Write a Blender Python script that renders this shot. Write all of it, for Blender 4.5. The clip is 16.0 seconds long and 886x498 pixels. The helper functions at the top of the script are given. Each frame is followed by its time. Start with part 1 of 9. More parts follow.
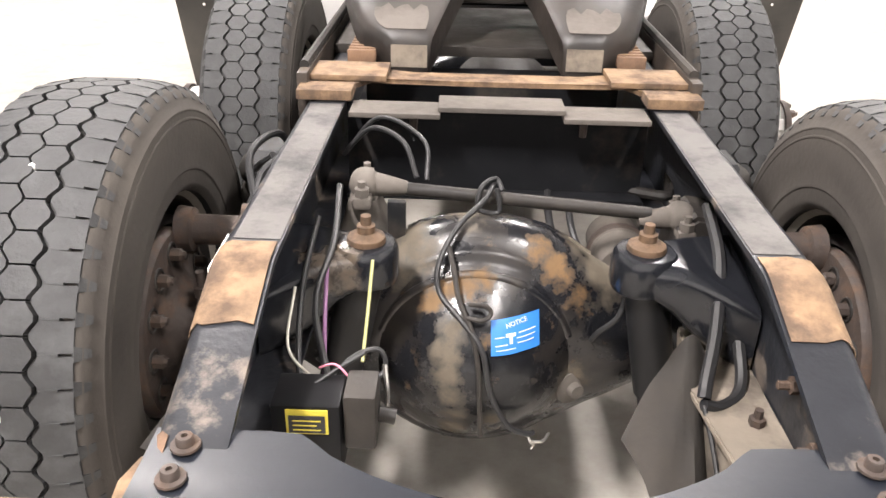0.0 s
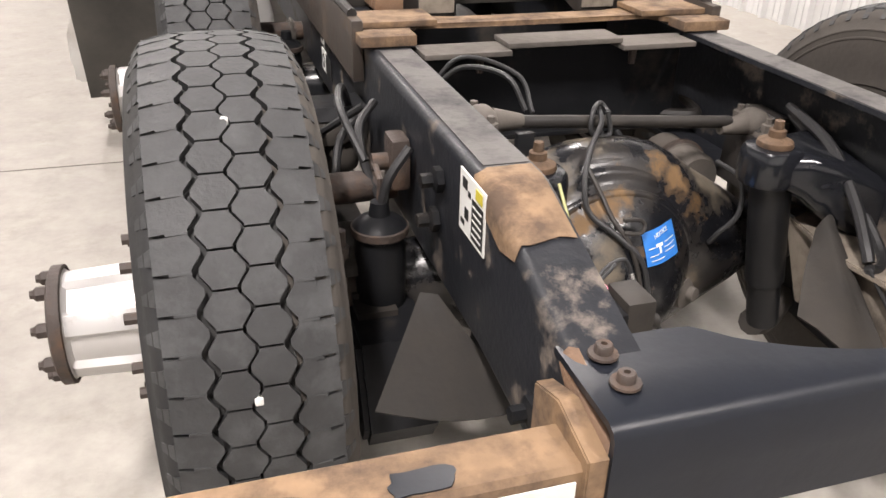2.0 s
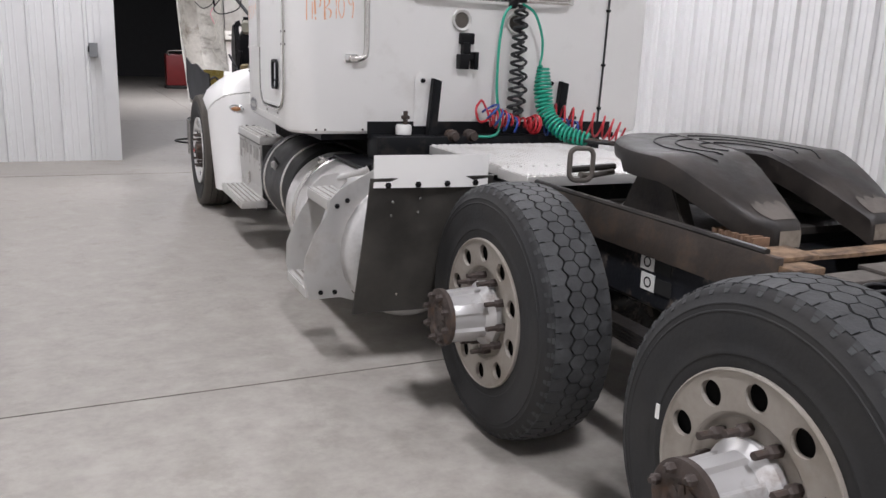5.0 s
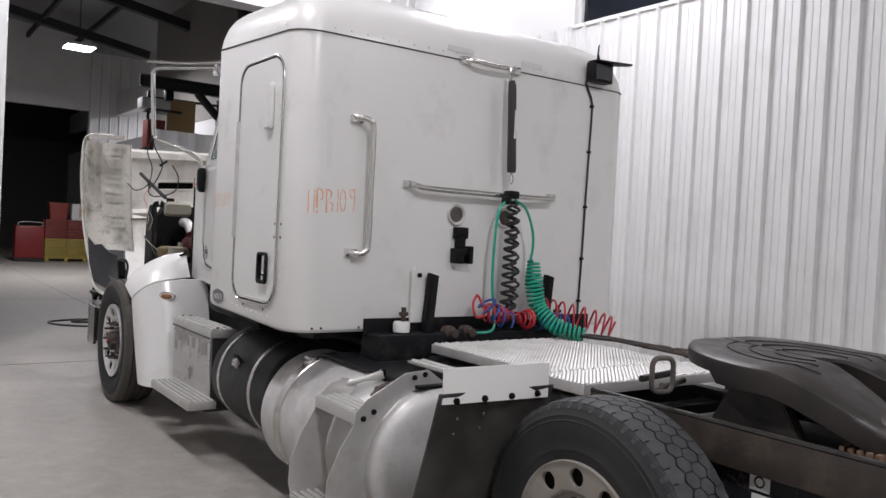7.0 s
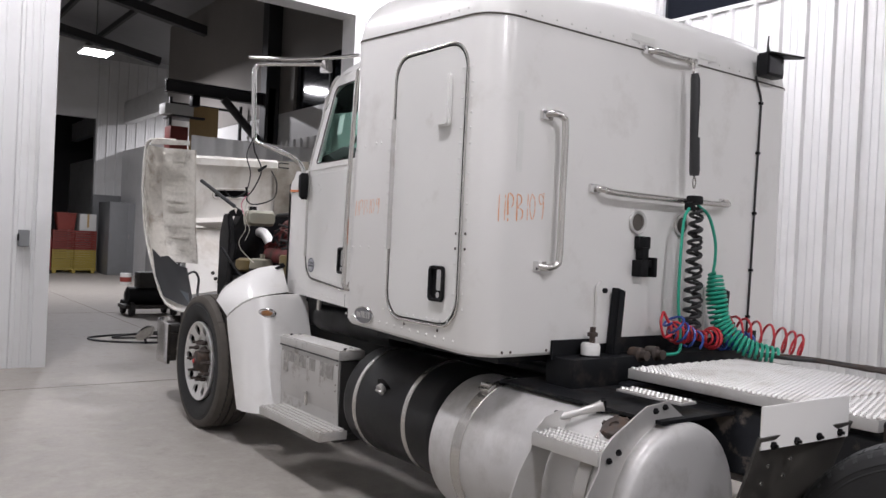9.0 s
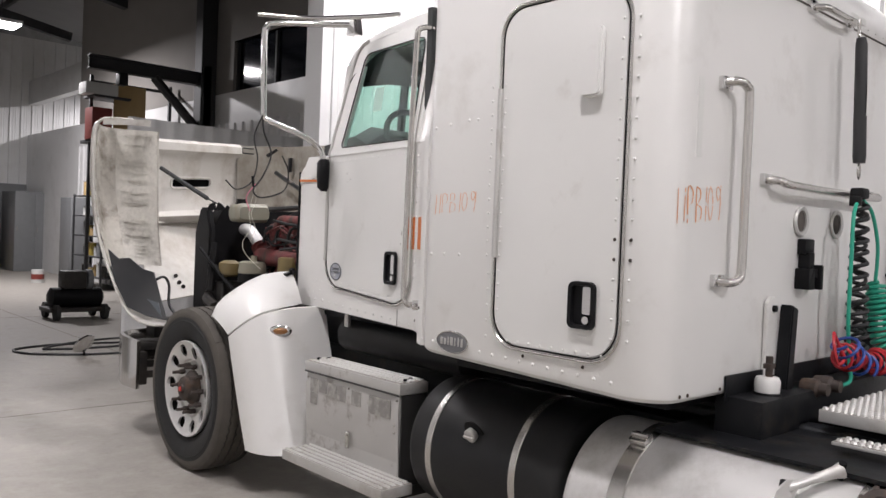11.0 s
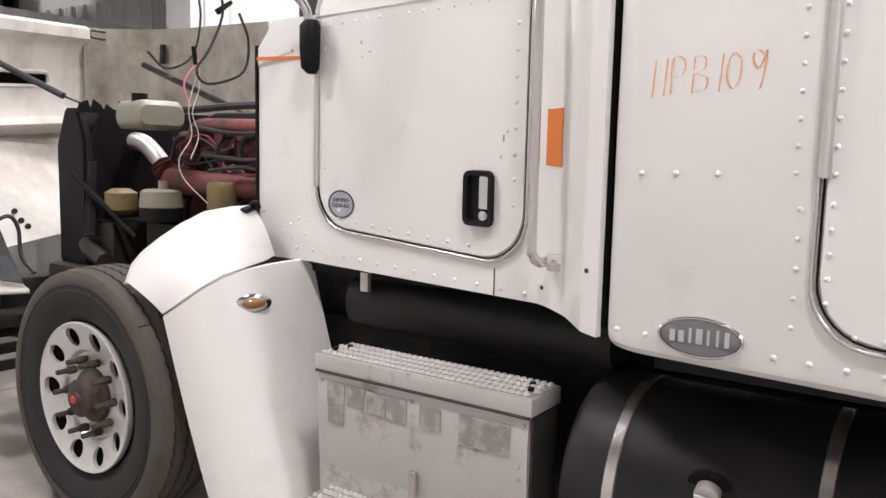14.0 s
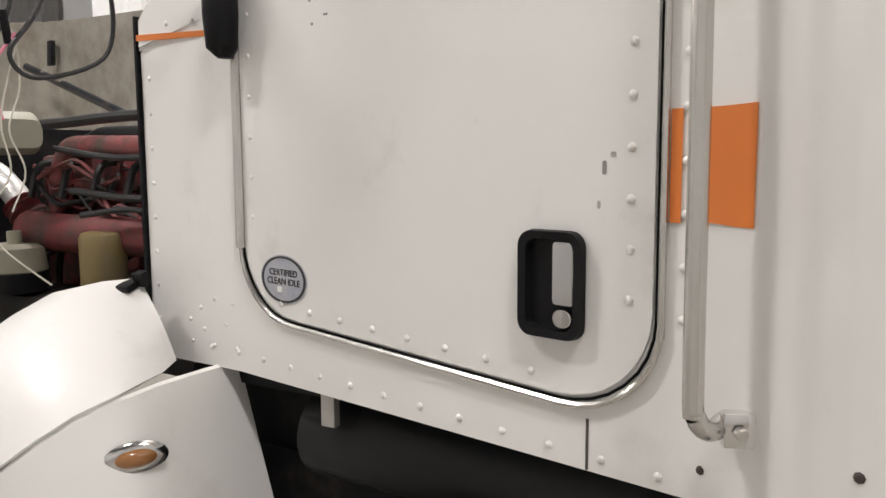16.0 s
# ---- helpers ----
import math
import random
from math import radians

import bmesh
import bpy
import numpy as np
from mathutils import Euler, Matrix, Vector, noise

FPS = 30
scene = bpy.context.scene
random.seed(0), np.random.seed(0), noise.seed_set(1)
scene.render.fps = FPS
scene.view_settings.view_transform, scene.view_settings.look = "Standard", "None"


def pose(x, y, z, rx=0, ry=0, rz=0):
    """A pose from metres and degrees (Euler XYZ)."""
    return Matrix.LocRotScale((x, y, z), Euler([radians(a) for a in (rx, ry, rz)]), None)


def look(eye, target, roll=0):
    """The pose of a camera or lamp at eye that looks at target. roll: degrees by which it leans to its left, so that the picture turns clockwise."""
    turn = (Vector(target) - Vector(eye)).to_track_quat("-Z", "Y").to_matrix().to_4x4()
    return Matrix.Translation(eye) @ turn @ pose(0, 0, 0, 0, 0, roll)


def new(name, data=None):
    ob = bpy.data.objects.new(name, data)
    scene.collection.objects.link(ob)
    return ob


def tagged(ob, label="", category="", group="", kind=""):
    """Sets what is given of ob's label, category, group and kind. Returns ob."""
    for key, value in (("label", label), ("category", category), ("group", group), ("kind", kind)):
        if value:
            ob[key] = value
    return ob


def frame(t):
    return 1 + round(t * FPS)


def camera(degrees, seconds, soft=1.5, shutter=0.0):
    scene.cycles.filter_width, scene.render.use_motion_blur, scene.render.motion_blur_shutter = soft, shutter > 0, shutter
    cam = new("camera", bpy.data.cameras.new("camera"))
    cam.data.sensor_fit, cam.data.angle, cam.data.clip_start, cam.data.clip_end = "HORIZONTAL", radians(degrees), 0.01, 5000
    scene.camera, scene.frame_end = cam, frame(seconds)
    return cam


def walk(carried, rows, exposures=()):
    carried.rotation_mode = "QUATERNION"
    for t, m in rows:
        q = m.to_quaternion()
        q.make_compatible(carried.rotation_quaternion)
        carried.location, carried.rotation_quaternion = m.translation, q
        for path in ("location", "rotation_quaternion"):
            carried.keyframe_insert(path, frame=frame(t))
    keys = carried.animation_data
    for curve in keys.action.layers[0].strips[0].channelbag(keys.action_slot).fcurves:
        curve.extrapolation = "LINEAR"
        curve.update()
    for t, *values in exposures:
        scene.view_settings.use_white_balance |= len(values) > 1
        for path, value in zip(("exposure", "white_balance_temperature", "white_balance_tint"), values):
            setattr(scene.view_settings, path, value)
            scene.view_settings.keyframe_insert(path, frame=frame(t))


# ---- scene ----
cam = camera(58.0, 16.0)
PATH = [
    (0, (-0.092, -1.39, 1.413), (-0.118, 0.385, 0.492), 1.4),
    (0.5, (-0.207, -1.403, 1.392), (-0.228, 0.368, 0.462), 1.5),
    (1, (-0.367, -1.419, 1.377), (-0.166, 0.339, 0.444), 1.2),
    (1.5, (-0.537, -1.417, 1.347), (-0.042, 0.282, 0.415), 1.2),
    (2, (-0.788, -1.335, 1.301), (-0.258, 0.352, 0.366), 1.4),
    (2.5, (-1.016, -1.254, 1.317), (-0.549, 0.445, 0.37), 0.6),
    (3, (-1.319, -1.252, 1.329), (-0.657, 0.387, 0.394), 1.5),
    (3.5, (-1.586, -1.299, 1.41), (-0.923, 0.326, 0.451), 0.8),
    (4, (-1.818, -1.251, 1.416), (-1.133, 0.389, 0.499), 1.4),
    (4.5, (-2.01, -1.204, 1.444), (-1.271, 0.47, 0.636), 0.7),
    (5, (-2.259, -1.204, 1.457), (-1.441, 0.558, 0.981), 2.2),
    (5.2, (-2.331, -1.175, 1.471), (-1.51, 0.593, 1.024), 2.2),
    (7.3, (-2.925, -0.396, 1.54), (-1.749, 1.221, 1.526), 2.8),
    (7.5, (-2.968, -0.299, 1.52), (-1.792, 1.318, 1.507), 2.7),
    (8, (-3.095, -0.047, 1.535), (-1.919, 1.57, 1.517), 2.7),
    (8.5, (-3.246, 0.181, 1.51), (-2.067, 1.796, 1.493), 2.8),
    (9, (-3.376, 0.431, 1.5), (-2.192, 2.043, 1.482), 2.7),
    (9.5, (-3.391, 0.805, 1.489), (-2.107, 2.338, 1.467), 2.8),
    (10, (-3.439, 1.095, 1.483), (-2.135, 2.611, 1.462), 2.7),
    (10.2, (-3.463, 1.215, 1.493), (-2.157, 2.73, 1.47), 2.7),
    (12.3, (-3.371, 2.557, 1.557), (-1.876, 3.885, 1.485), 1.6),
    (12.5, (-3.302, 2.696, 1.545), (-1.785, 3.998, 1.47), 1.6),
    (13, (-3.168, 3.023, 1.54), (-1.56, 4.21, 1.468), 1.6),
    (13.5, (-3.04, 3.309, 1.518), (-1.409, 4.462, 1.437), 1.4),
    (14, (-2.945, 3.578, 1.486), (-1.307, 4.7, 1.246), 1.3),
    (14.5, (-2.762, 3.792, 1.465), (-1.135, 4.896, 1.098), 0.9),
    (15, (-2.558, 3.953, 1.506), (-0.917, 5.039, 1.147), 0.9),
    (15.5, (-2.324, 4.176, 1.554), (-0.634, 5.214, 1.295), 0.9),
    (16, (-2.048, 4.361, 1.546), (-0.341, 5.378, 1.318), -0.3),
]
EXPOSURES = [(0, 1.53, 6700, 14), (0.5, 1.22, 6750, 15), (1.0, 1.18, 6750, 15), (1.5, 1.15, 6800, 15), (2.0, 0.9, 6750, 15), (2.5, 0.38, 7050, 13), (3.0, 0.65, 6900, 14), (3.5, 0.63, 6700, 15), (4.5, 0.52, 6250, 16), (5.0, -0.02, 6100, 15), (7.5, -0.45, 6150, 15), (9.5, -0.25, 6150, 16), (12.5, 0.02, 6550, 15), (14.0, 0.22, 6400, 16), (14.5, 0.18, 6400, 15), (15.0, 0.38, 6500, 15), (15.5, 0.22, 6550, 15), (16.0, -0.05, 6650, 12)]
walk(cam, [(t, look(eye, target, roll)) for t, eye, target, roll in PATH], EXPOSURES)

# ---- world, lights, exposure ----
world = bpy.data.worlds.new("night")
scene.world = world
world.use_nodes = True
bg = world.node_tree.nodes["Background"]
bg.inputs[0].default_value = (0.02, 0.024, 0.032, 1)
bg.inputs[1].default_value = 0.15


def ceiling_lamp_light(x, y, z, sx, sy, watts, colour=(1.0, 0.975, 0.955)):
    d = bpy.data.lights.new("high_bay_light", "AREA")
    d.shape, d.size, d.size_y, d.energy, d.color = "RECTANGLE", sx, sy, watts, colour
    ob = new("high_bay_light", d)
    ob.matrix_world = pose(x, y, z)
    return ob


BAY_LAMPS = [(-2.1, -2.5, 265), (2.0, -2.6, 75), (-2.6, 3.0, 125), (1.9, 4.8, 150), (-2.6, 7.8, 125), (2.0, 8.6, 110)]
for lx, ly, watts in BAY_LAMPS:
    ceiling_lamp_light(lx, ly, 5.42, 0.3, 1.2, watts)
ceiling_lamp_light(0.9, 20.0, 5.40, 0.5, 0.5, 470)
# unseen lamp, added to brighten the far end wall
ceiling_lamp_light(6.5, 25.0, 5.40, 0.5, 0.5, 420)


# ---- materials ----
def material(name, base, rough=0.5, metal=0.0, grain=0.0, scale=8.0, second=None, spots=0.5, spot_scale=3.0, soft=0.08, bump=0.0, bump_scale=60.0, coat=0.0, spec=0.5, per_object=0.0):
    """A paint, metal, rubber or cement with a fine grain and a second colour in patches (wear, rust, dirt)."""
    m = bpy.data.materials.new(name)
    m.use_nodes = True
    nt = m.node_tree
    n, link = nt.nodes, nt.links
    b = n["Principled BSDF"]
    b.inputs["Roughness"].default_value = rough
    b.inputs["Metallic"].default_value = metal
    b.inputs["Specular IOR Level"].default_value = spec
    b.inputs["Coat Weight"].default_value = coat
    co = n.new("ShaderNodeTexCoord")
    base4 = (*base, 1)
    fine = n.new("ShaderNodeTexNoise")
    fine.inputs["Scale"].default_value, fine.inputs["Detail"].default_value = scale, 6
    link.new(co.outputs["Object"], fine.inputs["Vector"])
    mix = n.new("ShaderNodeMix")
    mix.data_type = "RGBA"
    mix.inputs["A"].default_value = tuple(c * (1 - grain) for c in base) + (1,)
    mix.inputs["B"].default_value = tuple(min(1, c * (1 + grain)) for c in base) + (1,)
    link.new(fine.outputs["Fac"], mix.inputs["Factor"])
    out = mix.outputs["Result"]
    if second:
        patch = n.new("ShaderNodeTexNoise")
        patch.inputs["Scale"].default_value, patch.inputs["Detail"].default_value, patch.inputs["Roughness"].default_value = spot_scale, 9, 0.65
        link.new(co.outputs["Object"], patch.inputs["Vector"])
        ramp = n.new("ShaderNodeMapRange")
        ramp.inputs["From Min"].default_value, ramp.inputs["From Max"].default_value = spots - soft, spots + soft
        link.new(patch.outputs["Fac"], ramp.inputs["Value"])
        two = n.new("ShaderNodeMix")
        two.data_type = "RGBA"
        two.inputs["B"].default_value = (*second, 1)
        link.new(out, two.inputs["A"])
        link.new(ramp.outputs["Result"], two.inputs["Factor"])
        out = two.outputs["Result"]
        rr = n.new("ShaderNodeMapRange")
        rr.inputs["To Min"].default_value, rr.inputs["To Max"].default_value = rough, min(1, rough + 0.35)
        link.new(ramp.outputs["Result"], rr.inputs["Value"])
        link.new(rr.outputs["Result"], b.inputs["Roughness"])
    if per_object:
        info = n.new("ShaderNodeObjectInfo")
        mr = n.new("ShaderNodeMapRange")
        mr.inputs["To Min"].default_value, mr.inputs["To Max"].default_value = 1 - per_object, 1 + per_object
        link.new(info.outputs["Random"], mr.inputs["Value"])
        hsv = n.new("ShaderNodeHueSaturation")
        link.new(mr.outputs["Result"], hsv.inputs["Value"])
        link.new(out, hsv.inputs["Color"])
        out = hsv.outputs["Color"]
    link.new(out, b.inputs["Base Color"])
    if bump:
        tex = n.new("ShaderNodeTexNoise")
        tex.inputs["Scale"].default_value, tex.inputs["Detail"].default_value = bump_scale, 5
        link.new(co.outputs["Object"], tex.inputs["Vector"])
        bp = n.new("ShaderNodeBump")
        bp.inputs["Strength"].default_value, bp.inputs["Distance"].default_value = bump, 0.004
        link.new(tex.outputs["Fac"], bp.inputs["Height"])
        link.new(bp.outputs["Normal"], b.inputs["Normal"])
    return m


def glass(name, tint, rough=0.0):
    m = bpy.data.materials.new(name)
    m.use_nodes = True
    n, link = m.node_tree.nodes, m.node_tree.links
    n.remove(n["Principled BSDF"])
    thin, gloss, mixer, face, level = n.new("ShaderNodeBsdfTransparent"), n.new("ShaderNodeBsdfGlossy"), n.new("ShaderNodeMixShader"), n.new("ShaderNodeLayerWeight"), n.new("ShaderNodeMapRange")
    thin.inputs[0].default_value = (*tint, 1)
    gloss.inputs["Roughness"].default_value = rough
    face.inputs["Blend"].default_value = 0.25
    level.inputs["To Min"].default_value, level.inputs["To Max"].default_value = 0.02, 0.16
    link.new(face.outputs["Facing"], level.inputs["Value"])
    link.new(level.outputs["Result"], mixer.inputs[0])
    link.new(thin.outputs[0], mixer.inputs[1])
    link.new(gloss.outputs[0], mixer.inputs[2])
    link.new(mixer.outputs[0], n["Material Output"].inputs[0])
    return m


def glowing(name, colour, strength):
    m = bpy.data.materials.new(name)
    m.use_nodes = True
    b = m.node_tree.nodes["Principled BSDF"]
    b.inputs["Emission Color"].default_value = (*colour, 1)
    b.inputs["Emission Strength"].default_value = strength
    return m


WHITE = material("white_paint", (0.79, 0.78, 0.755), 0.28, grain=0.03, scale=3, second=(0.64, 0.62, 0.58), spots=0.68, spot_scale=2.5, soft=0.12, coat=0.3)
DIFFPAINT = material("dusty_black_casting", (0.014, 0.015, 0.018), 0.22, grain=0.3, scale=9, second=(0.13, 0.098, 0.062), spots=0.62, spot_scale=7, soft=0.16, bump=0.2, bump_scale=30)
DOORWHITE = material("door_paint", (0.77, 0.765, 0.74), 0.33, grain=0.03, scale=4, second=(0.62, 0.60, 0.56), spots=0.70, spot_scale=3.5, soft=0.1, coat=0.2)
# near-black for joints, and for the shade behind holes and slots
GAP = material("dark_gap", (0.004, 0.004, 0.004), 0.9, spec=0.1, grain=0.2)
BLACK = material("black_chassis_paint", (0.011, 0.0115, 0.013), 0.42, grain=0.3, scale=12, second=(0.05, 0.042, 0.034), spots=0.64, spot_scale=6, soft=0.1, bump=0.15, bump_scale=40, spec=0.14)
GLOSSBLACK = material("glossy_black_paint", (0.012, 0.013, 0.016), 0.18, grain=0.2, scale=10, second=(0.16, 0.12, 0.08), spots=0.66, spot_scale=5, soft=0.08)
RAILTOP = material("worn_rail_paint", (0.018, 0.0195, 0.0235), 0.38, spec=0.35, grain=0.3, scale=20, second=(0.15, 0.125, 0.105), spots=0.61, spot_scale=9, soft=0.05, bump=0.25, bump_scale=70)
BEAMBLACK = material("blue_black_paint", (0.011, 0.013, 0.018), 0.34, spec=0.30, grain=0.2, scale=14, second=(0.12, 0.10, 0.08), spots=0.71, spot_scale=9, soft=0.03, bump=0.1, bump_scale=50)
RUST = material("rusty_steel", (0.18, 0.105, 0.062), 0.75, grain=0.35, scale=18, second=(0.09, 0.06, 0.045), spots=0.53, spot_scale=9, soft=0.1, bump=0.5, bump_scale=80)
ORANGERUST = material("orange_rust", (0.205, 0.128, 0.070), 0.7, grain=0.45, scale=22, second=(0.085, 0.056, 0.038), spots=0.52, spot_scale=13, soft=0.1, bump=0.4, bump_scale=70)
NUTRUST = material("brown_rusted_nut", (0.105, 0.062, 0.034), 0.7, grain=0.4, scale=30, second=(0.05, 0.034, 0.024), spots=0.55, spot_scale=25, soft=0.1, bump=0.4, bump_scale=90)
CASTRUST = material("brown_cast_iron", (0.050, 0.037, 0.031), 0.65, grain=0.35, scale=25, second=(0.11, 0.068, 0.045), spots=0.6, spot_scale=14, soft=0.1, bump=0.5, bump_scale=90)
DUST = material("dusty_steel", (0.115, 0.10, 0.087), 0.75, grain=0.25, scale=12, second=(0.055, 0.05, 0.044), spots=0.55, spot_scale=6, soft=0.15, bump=0.3, bump_scale=60)
GREASE = material("greasy_steel", (0.020, 0.018, 0.017), 0.45, spec=0.35, grain=0.35, scale=9, second=(0.05, 0.043, 0.036), spots=0.57, spot_scale=5, soft=0.15, bump=0.35, bump_scale=40)
RUBBER = material("tyre_rubber", (0.014, 0.0145, 0.0155), 0.72, grain=0.3, scale=14, second=(0.035, 0.033, 0.030), spots=0.6, spot_scale=4, soft=0.2, bump=0.25, bump_scale=70)
TREAD = material("tyre_tread", (0.030, 0.031, 0.032), 0.62, grain=0.35, scale=25, second=(0.075, 0.077, 0.078), spots=0.61, spot_scale=14, soft=0.12, bump=0.35, bump_scale=90)
STEERTREAD = material("dusty_tyre_tread", (0.080, 0.071, 0.060), 0.85, grain=0.3, scale=12, second=(0.09, 0.08, 0.07), spots=0.56, spot_scale=9, soft=0.12, bump=0.3, bump_scale=60)
FLAPRUBBER = material("mud_flap_rubber", (0.032, 0.030, 0.027), 0.5, grain=0.2, scale=6, second=(0.09, 0.083, 0.072), spots=0.58, spot_scale=4, soft=0.2)
# white hood edge, its colour lowered to paint the shade on it
HOODEDGE = material('shaded_white_hood_edge', (0.52, 0.50, 0.46), 0.4, grain=0.1, scale=6, second=(0.33, 0.29, 0.24), spots=0.6, spot_scale=5)
BAGRUBBER = material("air_bag_rubber", (0.020, 0.018, 0.016), 0.8, grain=0.3, scale=9, second=(0.048, 0.041, 0.034), spots=0.56, spot_scale=5, soft=0.2, bump=0.2)
WHEELALU = material("dull_aluminium_wheel", (0.34, 0.31, 0.272), 0.5, 0.25, grain=0.12, scale=9, second=(0.25, 0.215, 0.175), spots=0.6, spot_scale=5, soft=0.15, bump=0.1)
CLEANALU = material("polished_aluminium_wheel", (0.72, 0.71, 0.695), 0.28, 0.5, grain=0.06, scale=8, second=(0.45, 0.42, 0.38), spots=0.66, spot_scale=6, soft=0.1)
RAILDUST = material("grey_flange_dust", (0.085, 0.079, 0.074), 0.6, grain=0.35, scale=20, second=(0.030, 0.030, 0.032), spots=0.58, spot_scale=10, soft=0.12, bump=0.2)
DUSTRUBBER = material("dusty_tyre_rubber", (0.044, 0.038, 0.033), 0.8, grain=0.3, scale=14, second=(0.075, 0.066, 0.056), spots=0.57, spot_scale=4, soft=0.2, bump=0.25, bump_scale=70)
DUSTTAN = material("tan_road_dust", (0.20, 0.17, 0.135), 0.85, grain=0.3, scale=14, second=(0.07, 0.058, 0.048), spots=0.58, spot_scale=9, soft=0.12, bump=0.3, bump_scale=60)
HUBALU = material("silver_hub_casting", (0.58, 0.57, 0.56), 0.42, 0.5, grain=0.12, scale=12, second=(0.24, 0.18, 0.14), spots=0.66, spot_scale=7, soft=0.1)
ALU = material("brushed_aluminium", (0.60, 0.59, 0.57), 0.42, 0.55, grain=0.08, scale=7, second=(0.45, 0.42, 0.38), spots=0.64, spot_scale=4, soft=0.12)
TANKALU = material("fuel_tank_aluminium", (0.60, 0.59, 0.575), 0.42, 0.3, grain=0.06, scale=4, second=(0.40, 0.385, 0.36), spots=0.61, spot_scale=3.5, soft=0.12)
BOXALU = material("stained_box_aluminium", (0.56, 0.55, 0.53), 0.45, 0.35, grain=0.08, scale=6, second=(0.36, 0.33, 0.30), spots=0.62, spot_scale=7, soft=0.06)
DARKALU = material("dark_step_end", (0.05, 0.048, 0.046), 0.5, 0.3, grain=0.2, scale=6)
CHROME = material("chrome", (0.72, 0.71, 0.70), 0.12, 1.0, grain=0.04)
STEEL = material("stainless_bar", (0.62, 0.60, 0.57), 0.25, 0.9, grain=0.06)
BLACKPLASTIC = material("black_plastic", (0.008, 0.008, 0.009), 0.45, grain=0.15, second=(0.022, 0.020, 0.018), spots=0.65, spec=0.16)
TANKBLACK = material("black_tank_cover", (0.009, 0.0095, 0.011), 0.38, grain=0.15, scale=5, second=(0.022, 0.021, 0.02), spots=0.6, spot_scale=3, soft=0.2, spec=0.35)
GREEN = material("green_hose", (0.02, 0.33, 0.22), 0.35, grain=0.1)
RED = material("red_hose", (0.5, 0.03, 0.04), 0.35, grain=0.1)
BLUE = material("blue_hose", (0.03, 0.07, 0.3), 0.35, grain=0.1)
BLACKHOSE = material("black_hose", (0.02, 0.02, 0.021), 0.5, grain=0.2)
ORANGE = material("orange_paint", (0.72, 0.20, 0.035), 0.4, grain=0.06)
CRAYON = material("orange_paint_stick", (0.80, 0.40, 0.21), 0.7, grain=0.15, scale=60)
STICKER = material("white_sticker", (0.75, 0.75, 0.72), 0.4, grain=0.04)
INK = material("black_print", (0.02, 0.02, 0.02), 0.5)
YELLOW = material("yellow_print", (0.62, 0.52, 0.06), 0.5, grain=0.08)
BLUESTICK = material("blue_sticker", (0.03, 0.19, 0.58), 0.35, grain=0.05)
REDREFLECT = material("red_reflective_tape", (0.6, 0.05, 0.04), 0.3, grain=0.06)
WHITEREFLECT = material("white_reflective_tape", (0.72, 0.72, 0.68), 0.3, grain=0.05, second=(0.45, 0.42, 0.38), spots=0.66)
WIREWHITE = material("white_wire", (0.6, 0.58, 0.5), 0.5)
PURPLE = material("purple_wire", (0.30, 0.14, 0.29), 0.5)
PINK = material("pink_wire", (0.75, 0.25, 0.35), 0.5)
BRASS = material("green_yellow_rod", (0.34, 0.34, 0.15), 0.45, 0.2, grain=0.25)
AMBER = material("amber_lens", (0.28, 0.12, 0.04), 0.2, grain=0.1, coat=0.6)
LAMPGLASS = material("worklamp_lens", (0.06, 0.06, 0.065), 0.12, 0.2)
REDENGINE = material("red_engine_paint", (0.21, 0.036, 0.038), 0.55, grain=0.35, scale=14, second=(0.09, 0.06, 0.052), spots=0.53, spot_scale=9, soft=0.12, bump=0.3)
FILTERYELLOW = material("yellow_filter_can", (0.19, 0.14, 0.055), 0.45, grain=0.2, second=(0.16, 0.13, 0.08), spots=0.55)
JUG = material("translucent_reservoir", (0.25, 0.245, 0.195), 0.5, grain=0.1, second=(0.28, 0.25, 0.19), spots=0.56)
# shade of the hood step as a colour; also the sheet between step teeth
HOODSTEP = material("hood_step_shade_grey", (0.24, 0.22, 0.195), 0.6, grain=0.2, scale=9)
LINERSTAIN = material("oil_stained_liner", (0.50, 0.475, 0.425), 0.9, grain=0.2, scale=26, second=(0.19, 0.155, 0.12), spots=0.60, spot_scale=6, soft=0.12, bump=0.6, bump_scale=30)
HOODGRIME = material("grimy_hood_side", (0.40, 0.375, 0.33), 0.5, grain=0.15, scale=6, second=(0.24, 0.21, 0.17), spots=0.54, spot_scale=4, soft=0.16, bump=0.2)
HOODIN = material("hood_inner_fibreglass", (0.70, 0.68, 0.635), 0.3, grain=0.06, scale=5, second=(0.44, 0.395, 0.33), spots=0.59, spot_scale=2.6, soft=0.14)
LINER = material("fuzzy_hood_liner", (0.56, 0.54, 0.49), 0.95, grain=0.25, scale=30, second=(0.20, 0.175, 0.15), spots=0.64, spot_scale=4, soft=0.1, bump=0.9, bump_scale=22)
SIDING = material("white_metal_siding", (0.66, 0.66, 0.655), 0.33, grain=0.03, scale=2, second=(0.56, 0.555, 0.54), spots=0.66, spot_scale=1.2, soft=0.15)
GREYSIDING = material("grey_metal_siding", (0.48, 0.49, 0.50), 0.42, grain=0.06, scale=2, second=(0.26, 0.26, 0.26), spots=0.6, spot_scale=1.3, soft=0.15)
UPPERWALL = material("upper_wall_liner", (0.22, 0.206, 0.192), 0.8, grain=0.06, scale=2)
STEELBEAM = material("dark_steel_and_doorway_black", (0.03, 0.03, 0.032), 0.6, grain=0.2, scale=5)
ROOFDECK = material("roof_deck", (0.22, 0.22, 0.225), 0.8, grain=0.1, scale=2)
